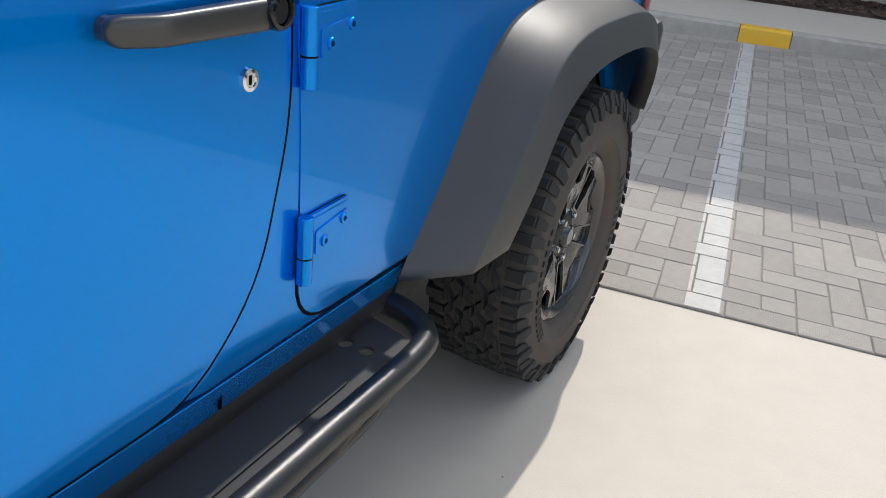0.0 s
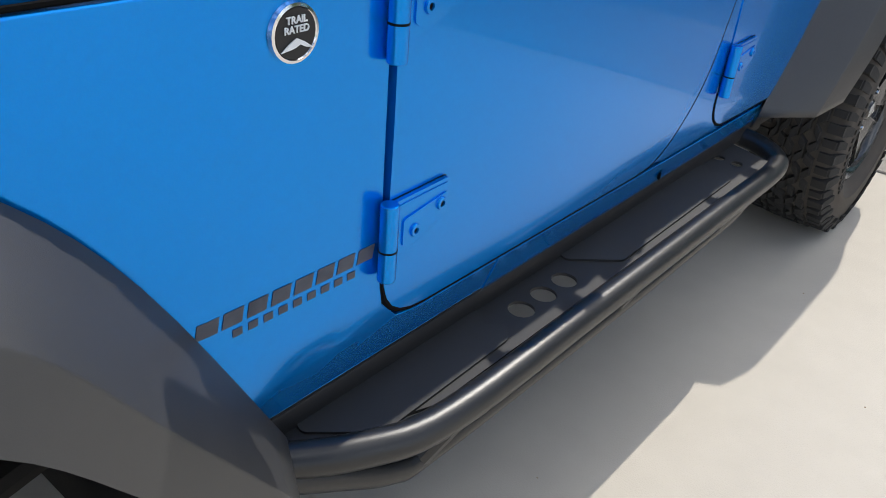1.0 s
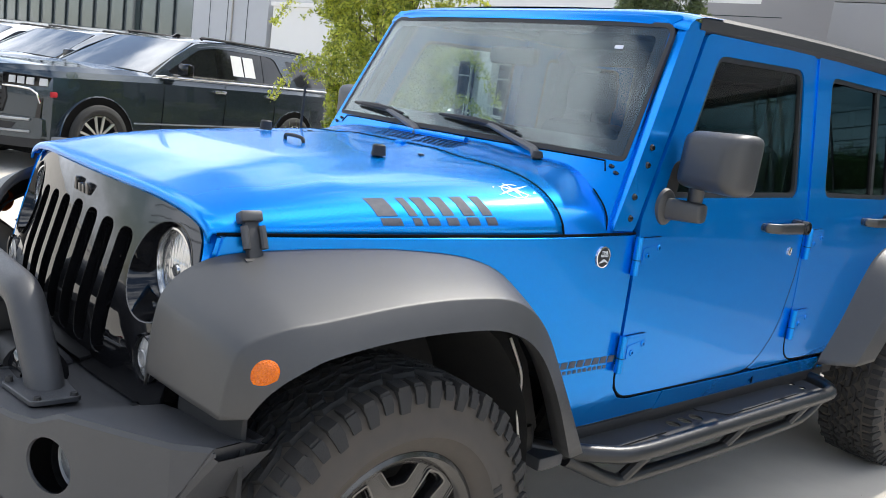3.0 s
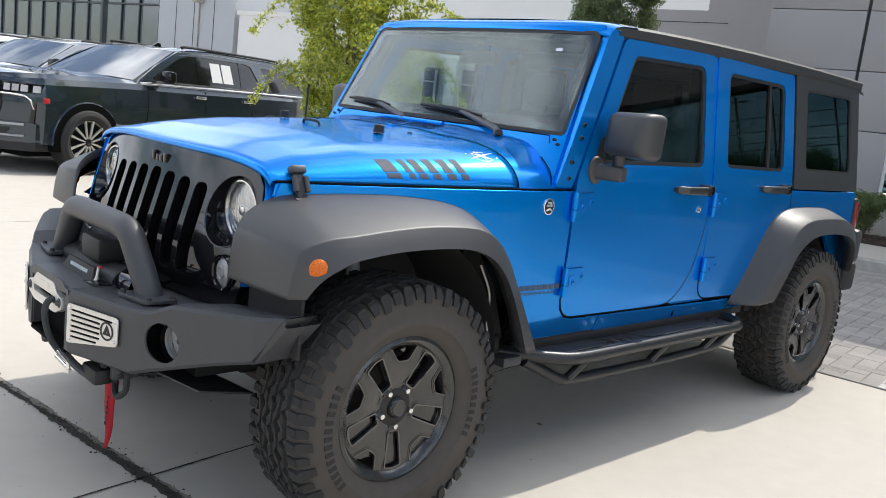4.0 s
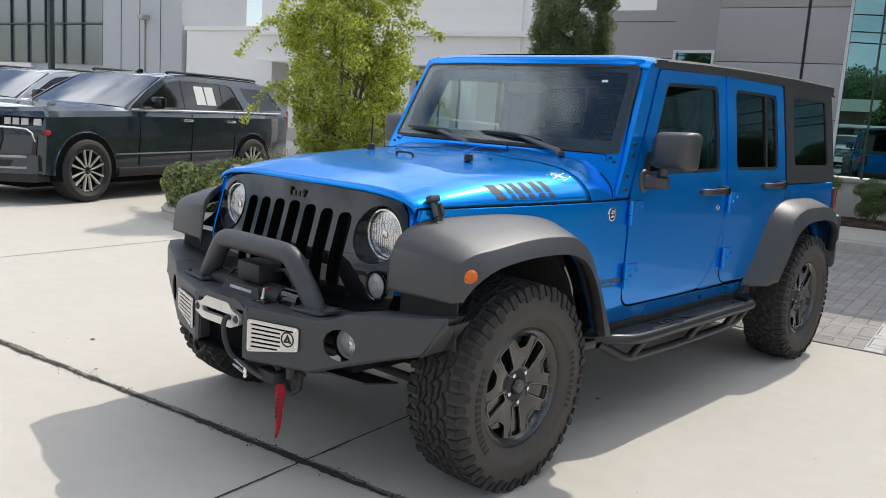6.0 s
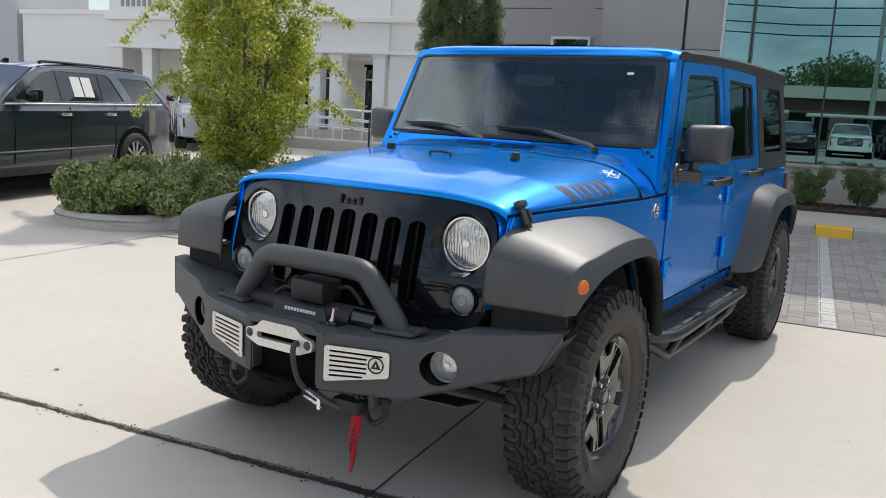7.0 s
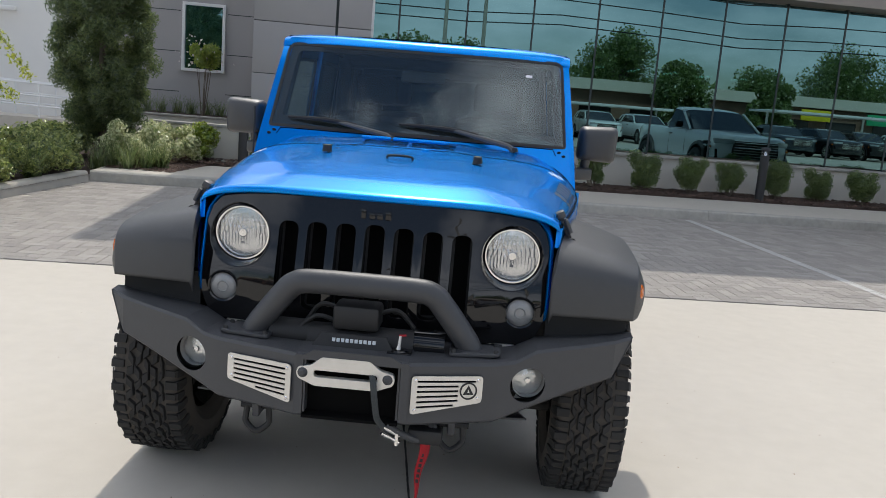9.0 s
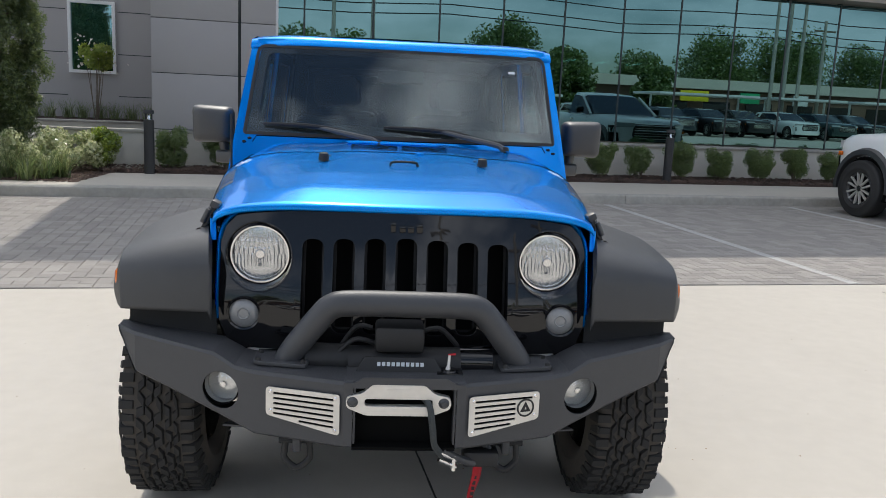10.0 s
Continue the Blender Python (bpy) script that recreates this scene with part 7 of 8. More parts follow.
def clump_cloud(rng, n, clumps, spread):
    """Points gathered in clumps: clumps are rows of centre and radius."""
    cl = np.asarray(clumps)
    w = cl[:, 3] ** 2
    k = rng.choice(len(cl), n, p=w / w.sum())
    d = rng.normal(size=(n, 3))
    d /= np.linalg.norm(d, axis=1)[:, None]
    r = cl[k, 3] * (1 - spread * rng.random(n) ** 1.5)
    return cl[k, :3] + d * r[:, None], d


def limb(bm, a, b, r0, r1, rnd, bend=0.06):
    a, b = Vector(a), Vector(b)
    m = a.lerp(b, 0.5) + Vector((rnd.uniform(-1, 1), rnd.uniform(-1, 1), rnd.uniform(0, 1))) * bend
    pts = spline([a, m, b], 4)
    tube(bm, pts, [r0 + (r1 - r0) * k / (len(pts) - 1) for k in range(len(pts))], 7)


def island_tree():
    """Slender many-stemmed tree with a loose yellow-green crown and drooping outer sprays."""
    rnd, rng = random.Random(11), np.random.default_rng(11)
    t = thing("tree", "young multi-stemmed tree with loose yellow-green foliage in a planted island", "tree", Matrix.Translation((-5.75, 4.75, 0.10)))
    bm = bmesh.new()
    stems = []
    for k in range(5):
        a = 1.26 * k + 0.4
        top = (0.34 * math.cos(a), 0.34 * math.sin(a), 2.2 + 0.28 * (k % 3))
        limb(bm, (0.05 * math.cos(a), 0.05 * math.sin(a), -0.1), top, 0.036, 0.012, rnd, 0.10)
        stems.append(top)
    wide = [(0.3, 0.24), (0.7, 0.42), (1.2, 0.62), (1.8, 0.78), (2.4, 0.78), (3.0, 0.64), (3.5, 0.44), (3.9, 0.14)]
    clumps, sprays = [], []
    for k in range(270):
        a, z = rnd.uniform(0, 2 * math.pi), 0.55 + 3.3 * rnd.random() ** 1.1
        w = lerp_table(wide, z) * (1 + 0.20 * math.sin(3 * a + 2.1 * z) + 0.14 * math.sin(5 * a - 3.3 * z))
        r = w * math.sqrt(rnd.uniform(0.05, 1.0))
        p = Vector((r * math.cos(a), r * math.sin(a), z))
        if k % 5 == 0:
            q = Vector(stems[k % 5]) * min(1.0, max(0.25, (z - 0.5) / 2.2))
            limb(bm, q, p, 0.008, 0.003, rnd, 0.10)
        clumps.append((*p, rnd.uniform(0.11, 0.21)))
        if k % 3 == 0:
            # a hanging twig at the edge of the crown
            out = p + Vector((p.x, p.y, 0)) * (0.20 + 0.25 * rnd.random()) - Vector((0, 0, rnd.uniform(0.05, 0.35)))
            for f in range(6):
                q = p.lerp(out, f / 5) + Vector((0, 0, 0.10 * math.sin(math.pi * f / 5)))
                sprays.append((*q, 0.085 - 0.008 * f))
    for dx, dy, z0, z1 in ((-1.60, -0.55, 2.35, 1.95), (-1.25, -0.10, 2.75, 2.60), (-1.15, -0.75, 1.50, 1.05), (1.15, 0.55, 2.35, 2.25), (1.20, 0.75, 1.75, 1.30), (0.9, -0.3, 2.85, 2.8), (0.95, 0.9, 1.25, 1.05), (-0.7, 0.9, 2.4, 2.2), (0.2, -0.9, 1.9, 1.6), (0.1, 0.1, 3.6, 4.1)):
        a, b, c = Vector((0.35 * dx, 0.35 * dy, z0 - 0.35)), Vector((0.68 * dx, 0.68 * dy, z0 + 0.05)), Vector((dx, dy, z1))
        pts = spline([a, b, c], 8)
        tube(bm, pts, [0.006 - 0.004 * k / (len(pts) - 1) for k in range(len(pts))], 6)
        for k, q in enumerate(pts):
            sprays.append((q.x, q.y, q.z - 0.02, 0.13 - 0.06 * k / len(pts)))
    part("trunk", bm, M["bark"], t)
    c, d = clump_cloud(rng, 60000, clumps, 1.0)
    c2, d2 = clump_cloud(rng, 17000, sprays, 1.0)
    leaves(np.concatenate([c, c2]), 0.0235, rng, "crown", M["leaf_tree"], t, 2.2)


def cypress(name, label, x, y, h, w, n, seed, mt="leaf_cypress"):
    rnd, rng = random.Random(seed), np.random.default_rng(seed)
    t = thing(name, label, "tree", Matrix.Translation((x, y, 0.10)))
    bm = bmesh.new()
    limb(bm, (0, 0, -0.1), (0, 0, h * 0.9), 0.07, 0.02, rnd, 0.03)
    clumps = []
    for k in range(520):
        z = 0.30 + (h - 0.40) * rnd.random()
        f = (z - 0.15) / (h - 0.15)
        ww = (w - 0.10) * (min(1, 0.50 + f * 1.7) * (1 - 0.45 * f ** 3)) * rnd.uniform(0.9, 1.06)
        a, r = rnd.uniform(0, 2 * math.pi), ww * rnd.random() ** 0.32
        p = (r * math.cos(a), r * math.sin(a), z)
        clumps.append((*p, rnd.uniform(0.11, 0.20)))
        if k % 8 == 0:
            limb(bm, (0, 0, z - 0.15), p, 0.012, 0.004, rnd, 0.03)
    part("trunk", bm, M["bark"], t)
    c, d = clump_cloud(rng, n, clumps, 0.9)
    leaves(c, 0.017, rng, "crown", M[mt], t, 4.2)
    return t


def shrub(name, label, m, r, h, n, size, mt, seed, stems=6, group="", foot=0.24):
    rnd, rng = random.Random(seed), np.random.default_rng(seed)
    t = thing(name, label, "shrub", m, group)
    bm, clumps = bmesh.new(), []
    for k in range(stems * 3):
        a, q = rnd.uniform(0, 2 * math.pi), math.sqrt(rnd.random())
        z = h * (foot + (0.84 - foot) * rnd.random())
        f = 0.30 + 0.80 * z / h
        p = (r * 0.78 * q * math.cos(a) * f, r * 0.78 * q * math.sin(a) * f, z)
        clumps.append((*p, r * rnd.uniform(0.26, 0.38)))
        if k < stems:
            limb(bm, (0.02 * math.cos(a), 0.02 * math.sin(a), -0.05), p, 0.010, 0.004, rnd, 0.02)
    part("woody_base", bm, M["bark"], t)
    c, d = clump_cloud(rng, n, clumps, 0.75)
    c[:, 2] = np.maximum(c[:, 2], 0.02)
    leaves(c, size, rng, "foliage", M[mt], t, 1.7, normal=d)
    return t


def hedge_strip(pts, width, h, n, size, mt, seed, name, label):
    """An uneven run of low planting along the points."""
    rng = np.random.default_rng(seed)
    rnd = random.Random(seed)
    line = [Vector((*p, 0)) for p in pts]
    clumps = []
    for a, b in zip(line, line[1:]):
        m = int((b - a).length / 0.16)
        for k in range(m):
            p = a.lerp(b, k / m)
            for _ in range(4):
                ox, oy = rnd.uniform(-1, 1) * width / 2, rnd.uniform(-1, 1) * 0.12
                d = (b - a).normalized()
                q = p + Vector((-d.y, d.x, 0)) * ox + d * oy
                z = 0.12 + h * (0.25 + 0.55 * rnd.random()) * (1 - 0.35 * (abs(ox) / width * 2) ** 2)
                clumps.append((q.x, q.y, z, rnd.uniform(0.10, 0.17)))
    c, d = clump_cloud(rng, n, clumps, 0.7)
    c[:, 2] = np.maximum(c[:, 2], 0.10)
    ob = leaves(c, size, rng, name, M[mt], None, 1.6, normal=d)
    return tagged(ob, label, "shrubs", kind="stuff")


def grass_clumps(spots, n_each, length, seed, name="ornamental_grass", label="arching green ornamental grass clumps"):
    rng = np.random.default_rng(seed)
    v, f = [], []
    for (x, y, z) in spots:
        for k in range(n_each):
            a, L = rng.uniform(0, 2 * np.pi), length * rng.uniform(0.6, 1.2)
            lean, w = rng.uniform(0.25, 0.95), 0.007 if length > 0.1 else 0.0025
            sp = 0.05 if length > 0.1 else 0.012
            bx, by = x + rng.normal() * sp, y + rng.normal() * sp
            dx, dy = np.cos(a), np.sin(a)
            i = len(v)
            for t in (0, 0.4, 0.75, 1.0):
                r, zz = L * lean * t ** 1.5, L * (t - 0.45 * lean * t * t)
                ww = w * (1 - 0.85 * t)
                v += [(bx + dx * r - dy * ww, by + dy * r + dx * ww, z + zz), (bx + dx * r + dy * ww, by + dy * r - dx * ww, z + zz)]
            f += [(i + 2 * q, i + 2 * q + 1, i + 2 * q + 3, i + 2 * q + 2) for q in range(3)]
    me = bpy.data.meshes.new(name)
    me.from_pydata(v, [], f)
    me.materials.append(M["blade"])
    return tagged(new(name, me), label, "grass", kind="stuff")


ISLAND = [(-5.11, 7.98), (-5.10, 7.3), (-5.05, 5.9), (-4.97, 4.6), (-4.93, 3.7), (-5.02, 3.05), (-5.28, 2.62), (-5.65, 2.42), (-6.1, 2.42), (-6.52, 2.66), (-6.82, 3.15), (-7.05, 4.0), (-7.4, 6.0), (-8.0, 8.6), (-8.9, 11.2)]


def build_island():
    line = spline([(*p, 0) for p in ISLAND], 4)
    bed = [q for q in line]
    inner = [(-9.2, 15.5), (-3.9, 16.0), (-3.3, 12.6), (-3.6, 10.6)]
    bm = bmesh.new()
    vs = [bm.verts.new((q.x, q.y, 0.10)) for q in bed] + [bm.verts.new((x, y, 0.12)) for x, y in inner]
    bm.faces.new(vs)
    bmesh.ops.triangulate(bm, faces=bm.faces)
    tagged(part("planting_soil", bm, M["soil"]), "mulched planting bed with shrubs and trees", "mulch bed", kind="structure")
    rows = []
    for i, q in enumerate(line):
        d = (line[min(i + 1, len(line) - 1)] - line[max(i - 1, 0)]).normalized()
        nrm = Vector((d.y, -d.x, 0))
        rows.append([q + nrm * o + Vector((0, 0, z)) for o, z in ((0.0, -0.1), (0.01, 0.10), (0.03, 0.14), (0.06, 0.152), (0.15, 0.150), (0.17, 0.12), (0.17, -0.1))])
    bm = bmesh.new()
    loft(bm, rows, capped=True)
    tagged(part("kerb_island", bm, M["kerb_pale"], sharp=50), "rounded pale concrete kerb of the planted island", "kerb", kind="structure")


def chips():
    rnd = random.Random(8)
    v, f = [], []
    for k in range(5200):
        if k < 3800:
            u, w = rnd.uniform(-4.9, 12.0), rnd.uniform(7.48, 8.72)
            p = BLDG @ Vector((u, w, 0.185))
        else:
            p = Vector((rnd.uniform(-5.2, -4.2), rnd.uniform(8.6, 10.4), 0.15))
        a, L, W = rnd.uniform(0, math.pi), rnd.uniform(0.02, 0.06), rnd.uniform(0.008, 0.022)
        dx, dy, tz = math.cos(a), math.sin(a), rnd.uniform(-0.012, 0.02)
        i = len(v)
        v += [(p.x - dx * L - dy * W, p.y - dy * L + dx * W, p.z - tz), (p.x - dx * L + dy * W, p.y - dy * L - dx * W, p.z - tz), (p.x + dx * L + dy * W, p.y + dy * L - dx * W, p.z + tz), (p.x + dx * L - dy * W, p.y + dy * L + dx * W, p.z + tz), (p.x, p.y, p.z + 0.012)]
        f += [(i, i + 1, i + 4), (i + 1, i + 2, i + 4), (i + 2, i + 3, i + 4), (i + 3, i, i + 4)]
    me = bpy.data.meshes.new("bark_chips")
    me.from_pydata(v, [], f)
    me.materials.append(M["mulch_chip"])
    tagged(new("bark_chips", me), "scattered dark bark chips", "mulch", kind="stuff")


def joint_weeds():
    grass_clumps([tuple((JC + JD * t).to_3d() + Vector((0, 0, 0.0))) for t in (-2.1, -1.4, -0.62, 0.455, 0.46, 0.465, 0.49, 0.50, 0.86, 1.02, 1.05, 1.08, 1.11)], 6, 0.016, 46, "joint_weeds", "tiny green weeds growing in the concrete joint")


def build_plants():
    joint_weeds()
    build_island()
    island_tree()
    cypress("cypress", "dense dark green columnar conifer", -6.05, 10.35, 5.1, 0.86, 170000, 21)
    hedge_strip([(-5.3, 3.0), (-5.35, 4.2), (-5.4, 5.6), (-5.5, 7.6), (-5.75, 8.6)], 0.60, 0.55, 60000, 0.025, "leaf_hedge", 31, "jasmine_hedge", "dense low green hedge along the island kerb")
    hedge_strip([(-5.20, 3.25), (-5.36, 2.86), (-5.75, 2.68), (-6.15, 2.70), (-6.45, 2.95), (-6.70, 3.4)], 0.34, 0.56, 26000, 0.026, "leaf_hedge", 35, "tip_hedge", "glossy small-leaved green hedge at the island's rounded end")
    hedge_strip([(-6.0, 2.85), (-6.4, 3.3), (-6.5, 4.4), (-6.75, 6.2)], 0.7, 0.60, 38000, 0.025, "leaf_hedge", 32, "ground_cover", "leafy green ground cover in the island")
    hedge_strip([(-5.15, 9.0), (-4.95, 9.8), (-4.80, 10.6), (-4.95, 11.5)], 0.95, 0.74, 15000, 0.034, "leaf_pale", 33, "variegated_shrubs", "cream and green variegated shrubs by the walkway")
    hedge_strip([(-6.3, 8.4), (-6.6, 9.6), (-6.8, 11.0)], 0.9, 0.6, 7000, 0.04, "leaf_hedge", 34, "shrub_border", "leafy shrub border behind the island")
    grass_clumps([(-5.75 + 0.55 * math.cos(a), 4.75 + 0.7 * math.sin(a), 0.10) for a in [0.6 * k for k in range(11)]] + [(-6.05, 3.7, 0.25), (-5.8, 3.95, 0.25), (-6.2, 4.05, 0.25), (-5.6, 4.2, 0.25)] + [(-6.2, 5.6, 0.1), (-5.9, 6.2, 0.1), (-6.4, 6.9, 0.1), (-5.3, 6.9, 0.1)], 80, 0.66, 41)
    grass_clumps([(-5.35 + 0.16 * k, 8.70 + 0.22 * (k % 3), 0.10) for k in range(6)] + [(-5.5, 9.9, 0.1), (-5.55, 10.4, 0.1), (-5.3, 11.2, 0.1)], 90, 0.55, 42, "striped_grass", "striped pale grass tufts")
    grass_clumps([tuple(BLDG @ Vector((-6.3 + 0.30 * k, 11.9 + 0.15 * (k % 2), 0.80))) for k in range(10)], 60, 0.42, 43, "wall_grass", "dark grass along the foot of the wall")
    t = shrub("flowering_shrub", "tall flowering shrub with pale blossoms before the window", BLDG @ Matrix.Translation((-4.78, 11.4, 0.80)), 0.36, 1.62, 5200, 0.030, "leaf_gold", 51, 8, foot=0.62)
    rng = np.random.default_rng(5)
    c = np.stack([rng.normal(0, 0.25, 60), rng.normal(0, 0.25, 60), rng.uniform(0.9, 1.6, 60)], 1)
    leaves(c, 0.05, rng, "blossoms", M["petal"], t, 1.1)
    us = [-3.2, -2.4, -1.55, -0.72, 0.12, 0.90, 1.80, 2.56, 3.55, 4.41, 5.20, 6.10, 6.95, 7.8, 8.7, 9.5, 10.4, 11.3]
    rnd, base = random.Random(9), []
    for k, u in enumerate(us):
        m = BLDG @ Matrix.Translation((u, 8.12 + rnd.uniform(-0.05, 0.05), 0.15))
        if k < 4:
            base.append(shrub("round_shrub", "clipped round green shrub in the mulch bed", m, 0.37, 0.72, 15000, 0.017, "leaf_ball", 60 + k, 12, "clipped shrubs along the wall"))
        else:
            sc = rnd.uniform(0.92, 1.06)
            copy_thing(base[k % 4], m @ Matrix.Rotation(rnd.uniform(0, 6), 4, "Z") @ Matrix.Diagonal((sc, sc, sc * rnd.uniform(0.95, 1.05), 1)))
    shrub("golden_shrub", "bright yellow-green rounded shrub by the walkway", BLDG @ Matrix.Translation((-4.25, 8.0, 0.15)), 0.38, 0.72, 3600, 0.034, "leaf_gold", 71, 6)
    chips()


def bollard(u, v):
    b = thing("bollard_light", "black square-topped bollard light by the walkway", "bollard", BLDG @ Matrix.Translation((u, v, 0.15)), "bollard lights")
    part("post", lathe(bmesh.new(), [(0, 0), (0.078, 0), (0.078, 0.82), (0.072, 0.826), (0.0, 0.826)], 24, axis="z"), M["bollard"], b)
    part("lens", lathe(bmesh.new(), [(0.060, 0.826), (0.060, 0.915)], 24, axis="z"), M["lens"], b)
    part("lamp", lathe(bmesh.new(), [(0, 0.826), (0.030, 0.83), (0.012, 0.91), (0, 0.91)], 16, axis="z"), M["chrome"], b)
    for k in range(4):
        a = math.pi / 4 + k * math.pi / 2
        part("rod", tube(bmesh.new(), [(0.062 * math.cos(a), 0.062 * math.sin(a), 0.82), (0.062 * math.cos(a), 0.062 * math.sin(a), 0.93)], 0.007, 6), M["bollard"], b)
    part("cap", lathe(bmesh.new(), [(0, 0.975), (0.074, 0.970), (0.079, 0.962), (0.079, 0.918), (0, 0.915)], 24, axis="z"), M["bollard"], b)


def ramp_rails():
    """Ramp of pale concrete with white handrails in front of the white showroom."""
    struct("ramp", B(-15.5, -8.2, 15.6, 17.0, -0.2, 0.30), M["concrete"], "pale concrete entrance ramp", "ramp")
    for v in (15.65, 16.9):
        r = thing("handrail", "white tubular handrail along the ramp", "handrail", BLDG, "ramp handrails")
        for z in (0.55, 0.80, 1.10):
            part("rail", tube(bmesh.new(), [(-15.4, v, z + 0.22), (-8.4, v, z)], 0.022, 8), M["white_frame"], r)
        for k in range(8):
            u = -15.4 + k
            zz = 0.22 * (1 - k / 7)
            part("post", tube(bmesh.new(), [(u, v, 0.25), (u, v, 1.10 + zz)], 0.022, 8), M["white_frame"], r)


build_plants()
bollard(-3.50, 7.40)
bollard(5.60, 7.72)
ramp_rails()


# ---- other vehicles ----
def car_paint(name, c, metal=0.3, rough=0.3):
    return mat(name, c, rough, metal=metal, second=tuple(min(1, q * 1.12) for q in c), scale=700, amount=0.9, coat=1.0)


M["p_grey"] = car_paint("blue_grey_paint", (0.030, 0.044, 0.056), 0.5, 0.25)
M["p_pewter"] = car_paint("pewter_paint", (0.25, 0.26, 0.275))
M["p_silver"] = car_paint("silver_paint", (0.34, 0.35, 0.36))
M["p_white"] = car_paint("white_paint", (0.83, 0.83, 0.82), 0.0, 0.35)
M["p_black"] = car_paint("black_paint", (0.012, 0.012, 0.014))
M["p_teal"] = car_paint("dark_green_paint", (0.03, 0.06, 0.06))
M["car_glass"] = mat("dark_car_glass", (0.008, 0.009, 0.010), 0.04, second=(0.013, 0.014, 0.015), scale=3, amount=0.8, coat=0.0, spec=0.5)
M["car_windshield"] = mat("car_windshield_glass", (0.05, 0.055, 0.06), 0.04, second=(0.07, 0.075, 0.08), scale=2, amount=0.8, coat=1.0, spec=0.8)
M["paper"] = mat("white_paper", (0.78, 0.78, 0.76), 0.8)
M["head_lamp"] = mat("clear_head_lamp", (0.70, 0.72, 0.74), 0.15, metal=0.3, coat=1.0, second=(0.5, 0.52, 0.54), scale=40, amount=0.5)


def car(m, paint, label, wb=3.41, name="parked_suv", group="parked cars", detailed=False, tyre=0.405, flare=False, pickup=False, H=1.0):
    """An SUV; local y 0 at the front axle, nose towards -y."""
    c = thing(name, label, "car", m, group)
    e = wb + (1.15 if detailed else 1.0)
    z = lambda q: q * H
    nose = (lambda x: -0.97 + 0.40 * (abs(x) / 0.98) ** 2.4) if detailed else (lambda x: -1.0 + 0.35 * (abs(x) / 0.95) ** 3)
    bow = [-0.9 + 0.15 * k for k in range(13)]
    st = [(-0.985, 0.40, 0.72, 0.94, 0.40), (-0.95, 0.52, 0.96, 1.00, 0.37), (-0.90, 0.64, 1.00, 1.05, 0.35), (-0.80, 0.80, 1.04, 1.09, 0.34), (-0.70, 0.90, 1.06, 1.12, 0.33), (-0.60, 0.965, 1.08, 1.14, 0.33), (-0.40, 1.00, 1.11, 1.17, 0.32), (0.0, 1.015, 1.13, 1.20, 0.32), (0.50, 1.02, 1.16, 1.235, 0.32), (0.80, 1.02, 1.18, 1.21, 0.32), (2.0, 1.02, 1.19, 1.20, 0.32), (wb, 1.02, 1.21, 1.22, 0.32), (e - 0.25, 1.00, 1.22, 1.23, 0.34), (e - 0.06, 0.95, 1.20, 1.21, 0.40), (e, 0.88, 1.10, 1.12, 0.46)]
    if detailed:
        st[:9] = [(-0.964, 0.20, 1.02, 1.06, 0.42), (-0.945, 0.31, 1.06, 1.11, 0.40), (-0.90, 0.475, 1.09, 1.145, 0.38), (-0.82, 0.665, 1.105, 1.165, 0.36), (-0.72, 0.82, 1.12, 1.18, 0.34), (-0.64, 0.915, 1.128, 1.19, 0.33), (-0.57, 0.975, 1.135, 1.195, 0.33), (-0.40, 1.005, 1.14, 1.205, 0.32), (0.0, 1.015, 1.155, 1.22, 0.32), (0.50, 1.02, 1.17, 1.245, 0.32)]
    rows = []
    for y, w, zs, zt, zb in st:
        rows.append([(sx * x, y, z(q)) for sx, x, q in ((1, w - 0.10, zb), (1, w - 0.03, zb + 0.03), (1, w - 0.01, zb + 0.25), (1, w, (zb + zs) / 2 + 0.1), (1, w - 0.015, zs - 0.08), (1, w - 0.05, zs - 0.01), (1, w - 0.14, zs + (zt - zs) * 0.5 + 0.01), (1, w * 0.4, zt), (-1, w * 0.4, zt), (-1, w - 0.14, zs + (zt - zs) * 0.5 + 0.01), (-1, w - 0.05, zs - 0.01), (-1, w - 0.015, zs - 0.08), (-1, w, (zb + zs) / 2 + 0.1), (-1, w - 0.01, zb + 0.25), (-1, w - 0.03, zb + 0.03), (-1, w - 0.10, zb))])
    bm = bmesh.new()
    loft(bm, rows, closed=True, capped=True)
    part("body", bm, M[paint], c, sharp=22 if detailed else 40)
    # cabin
    flank = lambda q: 0.945 - 0.34 * (q - 1.18)
    end = 2.35 if pickup else e - 0.04
    cab = [(0.80, 0.93, 1.20, 1.215), (1.18, 0.90, 1.20, 1.43), (1.60, 0.86, 1.20, 1.655), (1.86, 0.85, 1.20, 1.70), (2.3, 0.85, 1.20, 1.73), (max(2.31, end - 0.85), 0.84, 1.20, 1.72), (max(2.32, end - 0.35), 0.82, 1.20, 1.67), (max(2.34, end - 0.05), 0.84, 1.20, 1.27)]
    rows = []
    for y, w, zb, zt in cab:
        low, top = flank(zb - 0.03), flank(max(zb, zt - 0.06))
        rows.append([(sx * x, y, z(q)) for sx, x, q in ((1, low, zb - 0.03), (1, top, zt - 0.06), (1, top - 0.08, zt - 0.005), (1, top * 0.5, zt + 0.012), (-1, top * 0.5, zt + 0.012), (-1, top - 0.08, zt - 0.005), (-1, top, zt - 0.06), (-1, low, zb - 0.03))])
    bm = bmesh.new()
    loft(bm, rows, closed=True, capped=True)
    part("cabin_glass", bm, M["car_glass"], c, "dark tinted windows", sharp=30)
    bm = bmesh.new()
